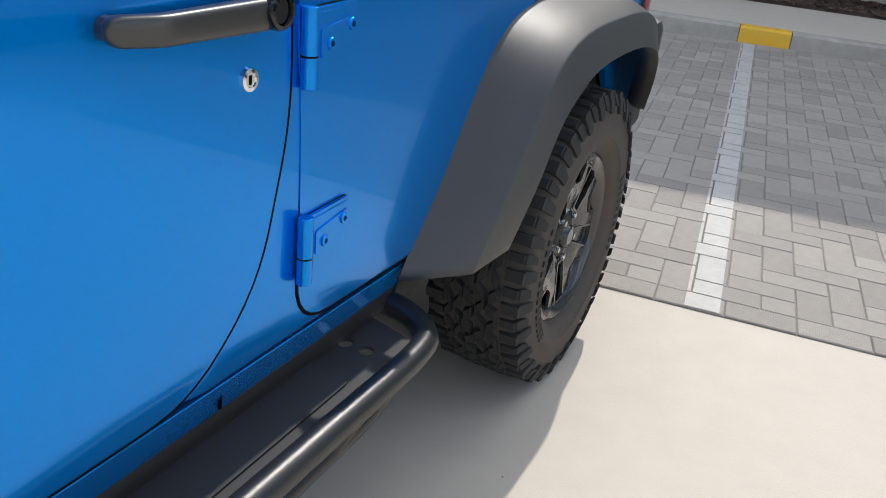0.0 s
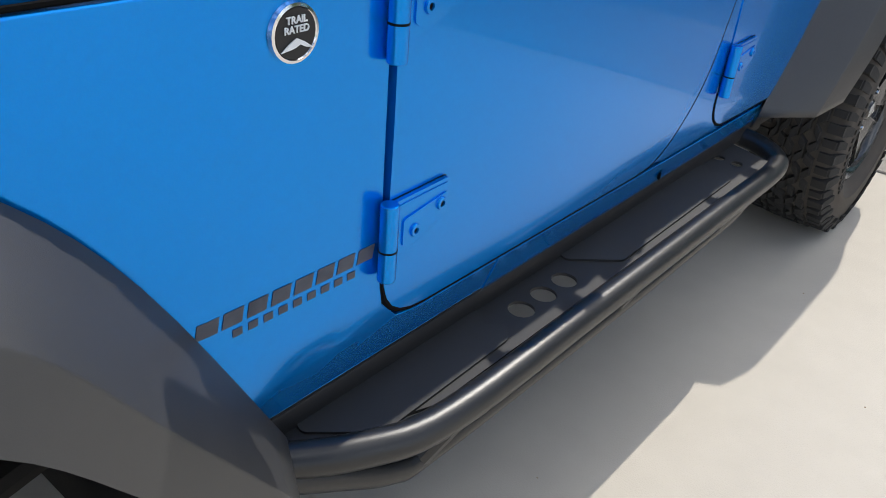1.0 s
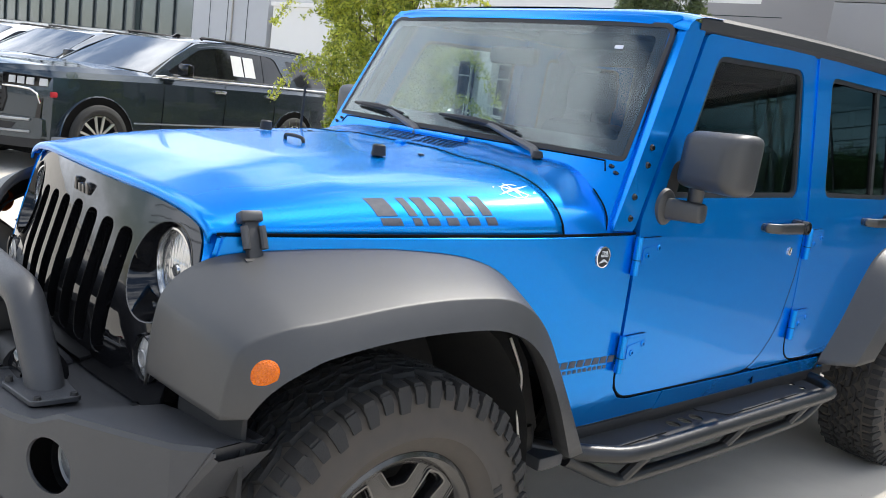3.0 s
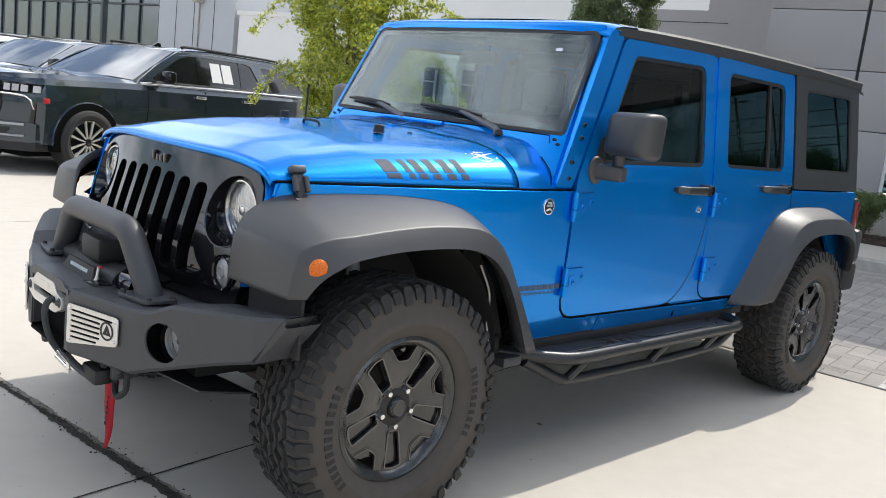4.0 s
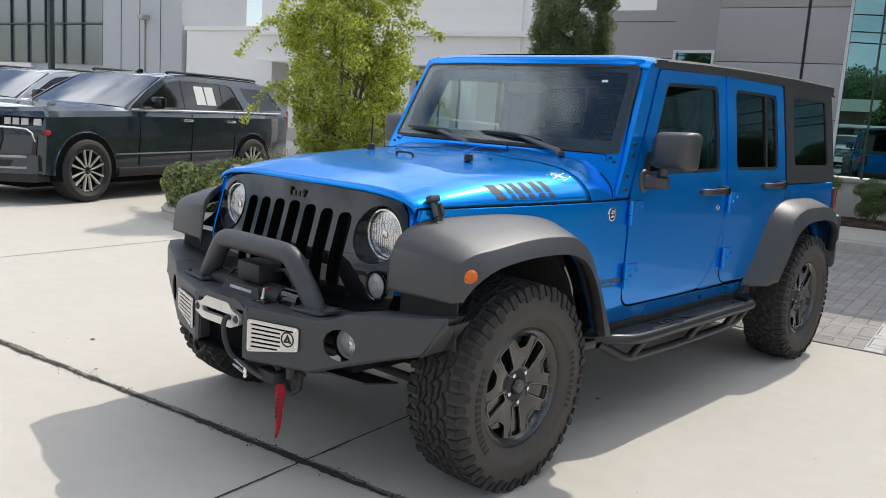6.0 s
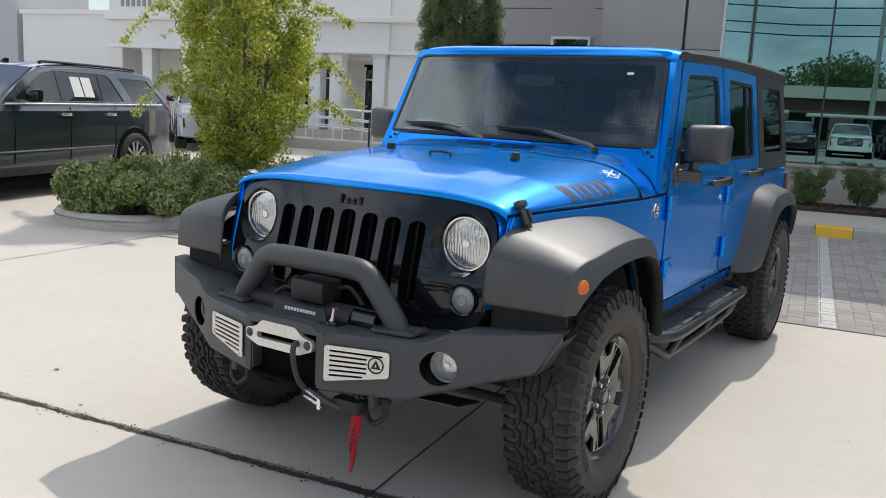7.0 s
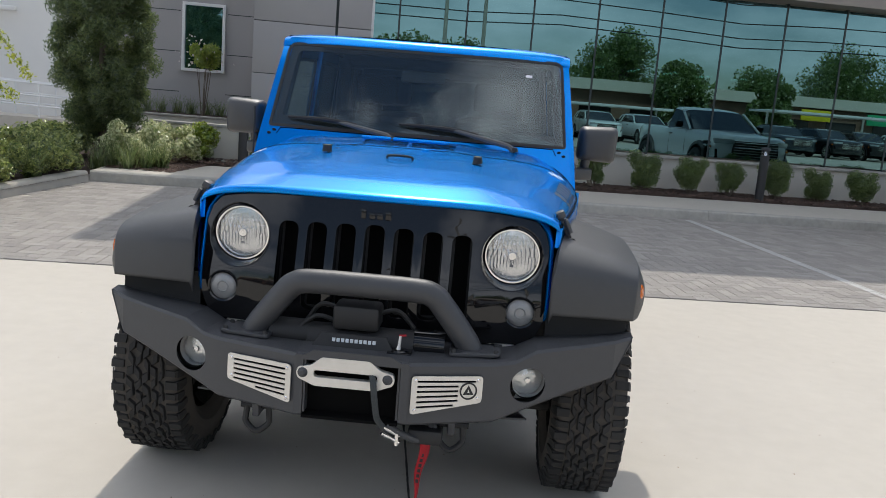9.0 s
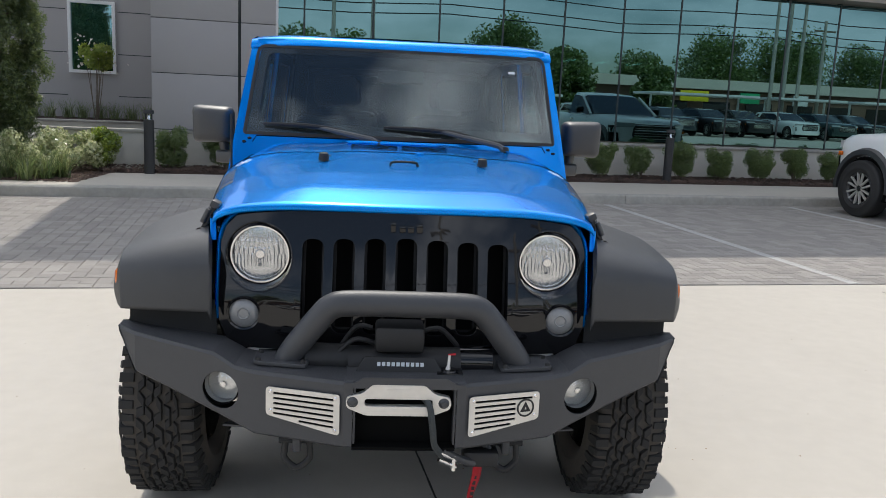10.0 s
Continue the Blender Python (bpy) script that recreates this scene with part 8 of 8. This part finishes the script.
    loft(bm, [[Vector(q) + Vector((0, -0.006, 0.006)) for q in r[2:6]] for r in rows[0:3]])
    part("windshield", bm, M["car_windshield"], c, "sloping windshield that mirrors the sky")
    roof = [r[1:7] for r in rows[2:7]]
    bm = bmesh.new()
    loft(bm, [[Vector(q) + Vector((0.012 if q[0] > 0 else -0.012, 0, 0.008)) for q in r] for r in roof])
    part("roof", bm, M[paint], c, sharp=40)
    for s in (1, -1):
        side = lambda y0, z0, y1, z1, s=s: [(s * (0.955 - 0.25 * (q - 1.18) + 0.004), yy, z(q)) for yy, q in ((y0, z0), (y0 + (y1 - y0) * 0.5, z0 + (z1 - z0) * 0.5), (y1, z1))]
        if pickup:
            part("front_pillar", tube(bmesh.new(), side(0.80, 1.21, 1.62, 1.65), 0.034, 8), M[paint], c)
        else:
            # painted door frames round one long window and the rear quarter glass
            lay = lambda a, b, k, s=s: Vector((s * (flank(b) + 0.010 - 0.03 * k), a, z(b)))
            dlo = rounded([(1.12, 1.232), (1.05, 1.262), (1.64, 1.585), (1.95, 1.632), (2.98, 1.630), (3.12, 1.60), (3.33, 1.245)], [0.02, 0.02, 0.10, 0.2, 0.08, 0.05, 0.04], 4)
            quarter = rounded([(3.55, 1.25), (3.34, 1.60), (e - 0.52, 1.585), (e - 0.20, 1.27)], 0.04, 4)
            shell = [(0.78, 1.17), (0.83, 1.225), (1.18, 1.445), (1.60, 1.655), (1.86, 1.69), (2.3, 1.712), (e - 0.89, 1.70), (e - 0.39, 1.645), (e - 0.08, 1.25), (e - 0.05, 1.17)]
            part("door_frame", plate(shell, [dlo, quarter], lay), M[paint], c)
            part("window_trim", tube(bmesh.new(), [lay(a, b, 0) for a, b in ((1.10, 1.228), (2.2, 1.234), (3.34, 1.240))], 0.010, 6), M["chrome"], c)
        for y, w in (((1.98, 0.055), (2.86, 0.035)) if not pickup else ((1.9, 0.05),)):
            part("pillar", plate([(y - w, 1.23), (y + w, 1.23), (y + w + 0.02, 1.64), (y - w + 0.02, 1.64)], [], lambda a, b, k, s=s: Vector((s * (flank(b) + 0.006 - 0.02 * k), a, z(b)))), M["gloss"], c)
        if not pickup:
            part("roof_rail", tube(bmesh.new(), spline([(s * 0.70, 1.80, z(1.72)), (s * 0.70, 1.95, z(1.748)), (s * 0.70, e - 0.9, z(1.748)), (s * 0.70, e - 0.7, z(1.72))], 4), 0.018, 8), M["black"], c)
        part("belt_trim", tube(bmesh.new(), [(s * 0.985, 0.80, z(1.192)), (s * 0.99, 2.0, z(1.205)), (s * 0.985, end - 0.3, z(1.225))], 0.012, 8), M["chrome"], c)
        part("sill_trim", B(*sorted((s * 0.93, s * 1.018)), 0.55, wb - 0.52, z(0.30), z(0.42), bev=0.02), M["black"], c)
        part("crease", tube(bmesh.new(), [(s * 1.016, 0.5, z(0.60)), (s * 1.018, wb - 0.5, z(0.62))], 0.010, 6), M["p_pewter"] if detailed else M[paint], c)
        mi = part("wing_mirror", B(*sorted((s * 1.02, s * 1.22)), 1.10, 1.22, z(1.22), z(1.38), bev=0.035), M["gloss"], c)
        for y in (1.78, 2.78) if not pickup else (1.8,):
            part("door_handle", B(*sorted((s * 1.005, s * 1.045)), y, y + 0.20, z(1.045), z(1.085), bev=0.012), M["chrome"], c)
        for y in ((0.92, 1.98, 2.98) if not pickup else (0.92, 1.98)):
            part("door_seam", tube(bmesh.new(), [(s * 1.012, y, z(0.45)), (s * 1.021, y + 0.01, z(0.85)), (s * 0.995, y + 0.02, z(1.16))], 0.005, 5), M["void"], c)
        for y in (0.0, wb):
            bmw = bmesh.new()
            loft(bmw, [[(s * x, y + r * math.cos(radians(a)), z(0.39) + r * math.sin(radians(a))) for a in range(-14, 195, 11)] for x, r in ((0.90, 0.505), (1.018, 0.505), (1.026, 0.492), (0.90, 0.488))])
            part("wheel_arch", bmw, M["trim"] if flare else M[paint], c)
            # body is uncut: a flat black disc paints the arch's shade
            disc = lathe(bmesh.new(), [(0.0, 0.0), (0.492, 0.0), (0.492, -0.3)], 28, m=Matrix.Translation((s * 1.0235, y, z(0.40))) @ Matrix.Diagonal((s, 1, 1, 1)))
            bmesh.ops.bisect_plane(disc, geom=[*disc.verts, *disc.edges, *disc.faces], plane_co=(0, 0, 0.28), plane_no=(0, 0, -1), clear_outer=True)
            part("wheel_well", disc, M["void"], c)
            if flare:
                bmf = bmesh.new()
                loft(bmf, [[(s * x, y + r * math.cos(radians(a)), z(0.42) + r * math.sin(radians(a))) for a in range(-6, 187, 12)] for x, r in ((1.01, 0.60), (1.08, 0.575), (1.09, 0.50), (1.0, 0.48))])
                part("wheel_flare", bmf, M["trim"], c, "black wheel flare")
            build_wheel(c, tyre, 0.28, tyre * 0.67 if not flare else tyre * 0.56, (s * (0.925 + (0.06 if flare else 0)), y, tyre - 0.002), s, "road")
        front = lambda d, t: lambda a, b, k, s=s: Vector((s * a, nose(a) - d + t * k, z(b)))
        hl = part("head_lamp", plate([(0.56, 0.925 if detailed else 0.955), (0.93, 0.945), (0.955, 1.05), (0.56, 1.055)], [], front(0.018, 0.06), (), bow + ([-0.72, 0.72] if detailed else [])), M["gloss"] if detailed else M["head_lamp"], c, "dark headlamp with bright elements" if detailed else "clear headlamp")
        if detailed:
            for x0 in (0.62, 0.70, 0.78, 0.885):
                part("lamp_element", plate([(x0, 0.952), (x0 + 0.06, 0.952), (x0 + 0.062, 1.030), (x0 + 0.005, 1.030)], [], front(0.024, 0.012)), M["head_lamp"], hl)
            part("lamp_trim", tube(bmesh.new(), [front(0.022, 0)(a, b, 0) for a, b in ((0.56, 0.915), (0.70, 0.915), (0.82, 0.905), (0.87, 0.86), (0.90, 0.76))], 0.012, 6), M["chrome"], c)
        part("lower_lamp", plate([(0.86, 0.60), (0.90, 0.60), (0.915, 0.82), (0.885, 0.82)], [], front(0.020, 0.06)), M["gloss"], c)
        part("marker", B(*sorted((s * 0.985, s * 1.016)), -0.62, -0.54, z(0.84), z(0.90), bev=0.01), M["amber"] if not detailed else M["strap"], c)
        part("tail_lamp", B(*sorted((s * 0.76, s * 0.93)), e - 0.10, e + 0.005, z(0.92), z(1.28 if not pickup else 1.12), bev=0.02), M["red"], c, "red tail lamp")
    face = lambda d, t: lambda a, b, k: Vector((a, nose(a) - d + t * k, z(b)))
    gr = part("grille", plate(rounded([(-0.55, 0.62), (0.55, 0.62), (0.60, 0.80), (0.55, 1.03), (-0.55, 1.03), (-0.60, 0.80)], 0.03, 3), [], face(0.018, 0.06), (), bow), M["black"], c, "black front grille with bright bars")
    for k in range(7):
        part("grille_bar", tube(bmesh.new(), [face(0.024, 0)(-0.55 + 0.1 * q, 0.65 + 0.058 * k, 0) for q in range(12)], 0.017 if k == 4 else 0.009, 6), (M["p_silver"] if k == 4 else M["gloss"]) if detailed else M["chrome"] if k in (0, 4, 6) else M["alu"], gr)
    part("front_bumper", plate(rounded([(-0.93, 0.37), (0.93, 0.37), (0.93, 0.60), (-0.93, 0.60)], 0.03, 3), [], face(0.04, 0.12), (0.42, 0.5), bow), M["black"] if flare else M[paint], c)
    part("rear_bumper", B(-0.88, 0.88, e - 0.1, e + 0.07, z(0.42), z(0.66), bev=0.05), M["black"], c)
    part("underbody", B(-0.80, 0.80, -0.7, e - 0.3, z(0.20), z(0.36)), M["void"], c)
    if detailed:
        part("lower_grille", plate(rounded([(-0.66, 0.44), (0.66, 0.44), (0.72, 0.53), (-0.72, 0.53)], 0.02, 2), [], face(0.045, 0.03), (), bow), M["black"], c)
        for zz, r in ((0.555, 0.016), (0.425, 0.014)):
            part("intake_trim", tube(bmesh.new(), [face(0.050, 0)(-0.84 + 0.12 * q, zz + 0.02 * abs(q - 7) / 7, 0) for q in range(15)], r, 6), M["p_silver"], c)
        part("front_lip", plate(rounded([(-0.92, 0.27), (0.92, 0.27), (0.93, 0.375), (-0.93, 0.375)], 0.02, 2), [], face(0.035, 0.25), (), bow), M["black"], c)
        part("antenna_fin", plate([(1.86, 1.70), (2.06, 1.70), (2.05, 1.775), (1.99, 1.78)], [], lambda a, b, k: Vector((0.018 - 0.036 * k, a, z(b)))), M["gloss"], c, bevel=0.006)
        for y0 in (2.22, 2.455):
            pp = part("paper_sheet", plate([(y0, 1.30), (y0 + 0.21, 1.30), (y0 + 0.20, 1.57), (y0, 1.57)], [], lambda a, b, k: Vector((flank(b) + 0.004 - 0.002 * k, a, z(b)))), M["paper"], c, "white paper sheet inside the window")
    return c


def heading(x, y, dx, dy, z=None):
    """A pose with the nose towards (dx, dy) and the front axle at x, y."""
    return Matrix.Translation((x, y, ground_z(x, y) if z is None else z)) @ Matrix.Rotation(math.atan2(dx, -dy), 4, "Z")


def on_slope(x, y, dx, dy, wb):
    d = Vector((dx, dy)).normalized()
    z0, z1 = ground_z(x, y), ground_z(x - d.x * wb, y - d.y * wb)
    return heading(x, y, dx, dy, z0) @ Matrix.Rotation(math.atan2(z1 - z0, wb), 4, "X")


car(on_slope(-8.74, 1.96, 0.33, -0.944, 3.45), "p_grey", "dark blue-grey full-size SUV with papers in its rear window", wb=3.45, detailed=True)
car(on_slope(-12.6, 2.0, 0.34, -0.94, 3.2), "p_silver", "silver grey SUV parked beyond the dark one", wb=3.2)
car(on_slope(-16.0, 1.6, 0.34, -0.94, 3.2), "p_white", "white SUV at the end of the row", wb=3.2)
car(on_slope(-15.2, 13.0, 0.8, -0.6, 3.0), "p_silver", "pale silver SUV parked before the white showroom", wb=3.0)
car(BLDG @ Matrix.Translation((7.98, 4.32, 0)) @ Matrix.Rotation(math.pi, 4, "Z"), "p_white", "white pickup truck with black wheel flares in the next bays", wb=3.5, name="parked_pickup", tyre=0.44, flare=True, pickup=True, H=1.08)


# ---- the far side of the lot, which the showroom glass mirrors, and added shading trees ----
def far_side():
    row = [(-13, "p_white"), (-10.3, "p_black"), (-7.6, "p_grey"), (-4.9, "p_white"), (-2.2, "p_silver"), (0.4, "p_black"), (3.0, "p_white"), (5.6, "p_black"), (7.9, "p_grey"), (10.3, "p_silver"), (13.5, "p_white"), (16.4, "p_white"), (19.4, "p_white"), (22.4, "p_black"), (25.3, "p_grey"), (28.3, "p_black"), (31.2, "p_black"), (34.2, "p_white"), (37.1, "p_teal"), (40.1, "p_black")]
    words = {"p_white": "white", "p_black": "black", "p_grey": "dark grey", "p_silver": "silver", "p_teal": "dark green"}
    first = {}
    for k, (u, p) in enumerate(row):
        m = BLDG @ Matrix.Translation((u, -23.2 - 0.7 * (k % 3 == 1), 0)) @ Matrix.Rotation(math.pi + (0.0 if k % 2 else 0.06), 4, "Z")
        if p in first:
            copy_thing(first[p], m)
        else:
            first[p] = car(m, p, words[p] + " SUV parked across the lot", wb=3.1, group="cars across the lot")
    tall = []
    mall = thing("strip_mall", "long low brown shopping strip with a pale fascia across the road", "building", BLDG)
    part("wall", B(-45, 75, -56, -50, 0, 4.4), M["brown_wall"], mall)
    part("fascia", B(-45, 75, -50.0, -49.25, 3.75, 4.7), M["cream_wall"], mall)
    for k in range(24):
        part("shop_window", B(-43 + 4.8 * k, -40 + 4.8 * k, -49.98, -49.9, 0.5, 2.6), M["car_glass"], mall)
    for u, w, mt in ((40.3, 3.1, "sign_yellow"), (46.9, 2.2, "sign_green"), (53.0, 1.7, "white_frame"), (14, 2.8, "white_frame"), (-14, 3.6, "white_frame")):
        part("sign_board", B(u, u + w, -49.2, -49.05, 2.55, 3.55, bev=0.03), M[mt], mall, "plain coloured shop sign")
    for k, (u, w, h) in enumerate(((-20, 9, 2.65), (-9, 9, 2.2), (1.0, 9.3, 2.1), (10.6, 9.2, 2.1), (27, 8, 2.65), (36.5, 6, 2.65), (44, 6, 2.65), (51, 8, 2.65))):
        cp = thing("canopy", "white flat canopy over parked cars", "canopy", BLDG @ Matrix.Translation((u, -31, 0)), "white canopies")
        part("roof", B(0, w, -2, 2, h, h + 0.16, bev=0.03), M["white_frame"], cp)
        for x in (0.4, w - 0.4):
            part("post", B(x - 0.06, x + 0.06, -0.06, 0.06, 0, h + 0.01), M["white_frame"], cp)
    for k, (u, v, h, r) in enumerate(((-30, -64, 8, 6), (-20, -66, 9, 6), (-8, -62, 7.5, 6), (5, -64, 7.5, 5.5), (15, -68, 7, 5), (27, -64, 10.2, 5.5), (36, -66, 6.5, 4.5), (45, -66, 7.5, 5), (53, -64, 10.0, 6.5), (63, -64, 10.4, 7.0), (76, -66, 9.5, 6.5), (-42, -62, 9, 6), (13.0, -45, 5.6, 2.3), (27.0, -46, 6.4, 3.2), (-4, -40, 5.5, 2.2), (33, -41, 5.0, 2.2))):
        rnd, rng = random.Random(100 + k), np.random.default_rng(100 + k)
        t = thing("far_tree", "broad green tree across the road; added copies darken the doors", "tree", BLDG @ Matrix.Translation((u, v, 0)), "trees across the road")
        bm = bmesh.new()
        clumps = []
        limb(bm, (0, 0, -0.1), (0.1, 0, h * 0.5), 0.28, 0.16, rnd, 0.1)
        for q in range(44):
            a, f = rnd.uniform(0, 2 * math.pi), math.sqrt(rnd.random())
            zz = h * rnd.uniform(0.22, 0.92)
            p = (r * f * 0.8 * math.cos(a) * (1.25 - zz / h * 0.8), r * f * 0.8 * math.sin(a) * (1.25 - zz / h * 0.8), zz)
            clumps.append((*p, r * rnd.uniform(0.22, 0.36)))
            if q % 2:
                limb(bm, (0.1, 0, h * 0.42), p, 0.10, 0.03, rnd, 0.3)
        part("trunk", bm, M["bark"], t)
        c, d = clump_cloud(rng, 17000, clumps, 0.8)
        leaves(c, 0.19, rng, "crown", M["far_leaf"], t, 1.5)
        tall.append(t)
    # unseen trees added at +x to block sky light from the blue doors
    for k in range(22):
        rnd = random.Random(200 + k)
        copy_thing(tall[k % 3], Matrix.Translation((31 + rnd.uniform(-2, 4) + 6 * (k % 2), 26 + 3.4 * k, -1.0)) @ Matrix.Rotation(rnd.uniform(0, 6), 4, "Z") @ Matrix.Scale(rnd.uniform(1.35, 1.75), 4))
    rng, rnd = np.random.default_rng(300), random.Random(300)
    clumps = []
    for k in range(420):
        u = rnd.uniform(-75, 95)
        top = 6.6 + 1.3 * math.sin(u * 0.21) + 1.1 * math.sin(u * 0.53 + 1)
        clumps.append((u, rnd.uniform(-76, -70), top * rnd.uniform(0.1, 0.92), rnd.uniform(1.2, 2.0)))
    c, d = clump_cloud(rng, 70000, clumps, 0.6)
    woods = leaves(c, 0.28, rng, "far_woods", M["far_leaf"], None, 1.5)
    woods.matrix_world = BLDG
    tagged(woods, "continuous belt of green woods beyond the shops", "woods", kind="stuff")
    for k, (u, v, h) in enumerate(((-2.5, -30, 12), (4.4, -30, 11), (36.5, -30, 12), (37.6, -30, 12), (38.8, -30, 12), (40.6, -30, 8.5), (-10, -36, 12), (6.9, -30, 12))):
        pl = thing("utility_pole", "tall grey utility pole across the lot", "pole", BLDG @ Matrix.Translation((u, v, 0)), "utility poles")
        part("shaft", tube(bmesh.new(), [(0, 0, -0.1), (0, 0, h)], [0.16, 0.10], 10), M["kerb"], pl)
        part("cross_arm", B(-0.9, 0.9, -0.05, 0.05, h - 0.8, h - 0.68), M["bark"], pl)
    wires = thing("power_line", "sagging black power lines across the road", "cable", BLDG)
    for z in (7.4, 8.1, 9.2, 10.6):
        part("wire", tube(bmesh.new(), [(-70 + 7 * k, -38, z + 0.5 * math.sin(k * 0.9) ** 2) for k in range(24)], 0.045, 5), M["black"], wires)
    tagged(part("road", B(-400, 400, -47.5, -39, -0.05, 0.012), M["asphalt"]), "dark asphalt road beyond the lot", "road", kind="structure").matrix_world = BLDG


M["brown_wall"] = mat("brown_brick_wall", (0.16, 0.10, 0.07), 0.9, second=(0.22, 0.14, 0.10), scale=6, amount=0.6)
M["sign_yellow"] = mat("yellow_sign", (0.75, 0.62, 0.02), 0.5)
M["sign_green"] = mat("green_sign", (0.03, 0.42, 0.18), 0.5)
far_side()


# ---- paving of the parking bays ----
def rects():
    """Ninety-degree herringbone of 230 x 115 mm blocks, cut straight along the concrete."""
    w, out = 0.115, []
    u0, u1, v0, v1 = -6.1, 15.5, 0.115, 6.3
    for i in range(-140, 240):
        for j in range(-90, 90):
            bx, by = i + 4 * j, i
            for x0, y0, dx, dy in ((bx, by, 2, 1), (bx + 2, by - 1, 1, 2)):
                a0, a1, b0, b1 = u0 + x0 * w, u0 + (x0 + dx) * w, y0 * w, (y0 + dy) * w
                if a1 <= u0 or a0 >= u1 or b1 <= v0 + 0.02 or b0 >= v1:
                    continue
                # keep clear of the raised walkway and of the planted island
                p = PARK @ Vector(((a0 + a1) / 2, (b0 + b1) / 2, 0))
                q = BLDG.inverted() @ p
                if q.y > 5.62 or p.x < -4.98 - 0.02 * (p.y - 3.5):
                    continue
                out.append((a0, a1, max(b0, v0), b1))
    k = 0
    u = u0
    while u < u1:
        p = PARK @ Vector((u + 0.1, 0.05, 0))
        if p.x > -4.9:
            out.append((u, u + 0.23, 0.0, 0.115))
        u += 0.23
    return out


def block(verts, faces, a0, a1, b0, b1, rnd):
    g, e, zt = 0.0017, 0.0032, 0.0085 + rnd.uniform(-0.0012, 0.0012)
    t1, t2 = rnd.uniform(-0.0006, 0.0006), rnd.uniform(-0.0006, 0.0006)
    i = len(verts)
    a0, a1, b0, b1 = a0 + g, a1 - g, b0 + g, b1 - g
    verts += [(a0, b0, 0.0), (a1, b0, 0.0), (a1, b1, 0.0), (a0, b1, 0.0), (a0, b0, zt - 0.004), (a1, b0, zt - 0.004), (a1, b1, zt - 0.004), (a0, b1, zt - 0.004),
              (a0 + e, b0 + e, zt + t1), (a1 - e, b0 + e, zt + t2), (a1 - e, b1 - e, zt - t1), (a0 + e, b1 - e, zt - t2)]
    for o in (0, 4):
        for k in range(4):
            faces.append((i + o + k, i + o + (k + 1) % 4, i + o + 4 + (k + 1) % 4, i + o + 4 + k))
    faces.append((i + 8, i + 9, i + 10, i + 11))


def build_paving():
    rnd = random.Random(77)
    bed = bmesh.new()
    vs = [bed.verts.new((*(PARK @ Vector(q)).xy, 0.003)) for q in ((-5.98, 0.0, 0), (15.6, 0.0, 0), (15.6, 6.6, 0), (-5.3, 6.6, 0))]
    bed.faces.new(vs)
    paved = tagged(part("paving", bed, M["sand"]), "grey herringbone concrete block paving of the parking bays", "paving", kind="structure")
    near, rest = [], []
    for r in rects():
        c = ((r[0] + r[1]) / 2, (r[2] + r[3]) / 2)
        (near if -1.0 < c[0] < 1.75 and c[1] < 2.0 and len(near) < 300 else rest).append(r)
    shapes = {}
    for r in near:
        du, dv = round(r[1] - r[0], 3), round(r[3] - r[2], 3)
        if (du, dv) not in shapes:
            v, f = [], []
            block(v, f, 0, du, 0, dv, rnd)
            me = bpy.data.meshes.new("paver")
            me.from_pydata(v, [], f)
            me.materials.append(M["paver"])
            shapes[(du, dv)] = me
        o = new("paver", shapes[(du, dv)])
        o.parent = paved
        o.matrix_local = PARK @ Matrix.Translation((r[0], r[2], rnd.uniform(-0.0008, 0.0008)))
    v, f = [], []
    for r in rest:
        block(v, f, *r, rnd)
    me = bpy.data.meshes.new("pavers")
    me.from_pydata(v, [], f)
    me.materials.append(M["paver"])
    o = new("paver_field", me)
    o.parent, o.matrix_local = paved, PARK
    tagged(o, kind="stuff")
    # painted bay lines, block by block
    for s0, s1, ends in ((-0.02, 0.095, (0.0, 5.45)), (3.02, 3.125, (0.0, 5.5)), (6.25, 6.355, (0.0, 5.6))):
        v, f = [], []
        for a0, a1, b0, b1 in near + rest:
            a0, a1, b0, b1 = max(a0 + 0.0042, s0), min(a1 - 0.0042, s1), max(b0 + 0.0042, ends[0]), min(b1 - 0.0042, ends[1])
            if a1 - a0 < 0.008 or b1 - b0 < 0.008:
                continue
            i = len(v)
            for z in (0.006, 0.0112):
                v += [(a0, b0, z), (a1, b0, z), (a1, b1, z), (a0, b1, z)]
            f += [(i + 4, i + 5, i + 6, i + 7)] + [(i + k, i + (k + 1) % 4, i + 4 + (k + 1) % 4, i + 4 + k) for k in range(4)]
        me = bpy.data.meshes.new("parking_line")
        me.from_pydata(v, [], f)
        me.materials.append(M["line"])
        o = new("parking_line", me)
        o.matrix_world = PARK
        tagged(o, "worn white painted bay line on the paving", "parking line", kind="structure")


build_paving()
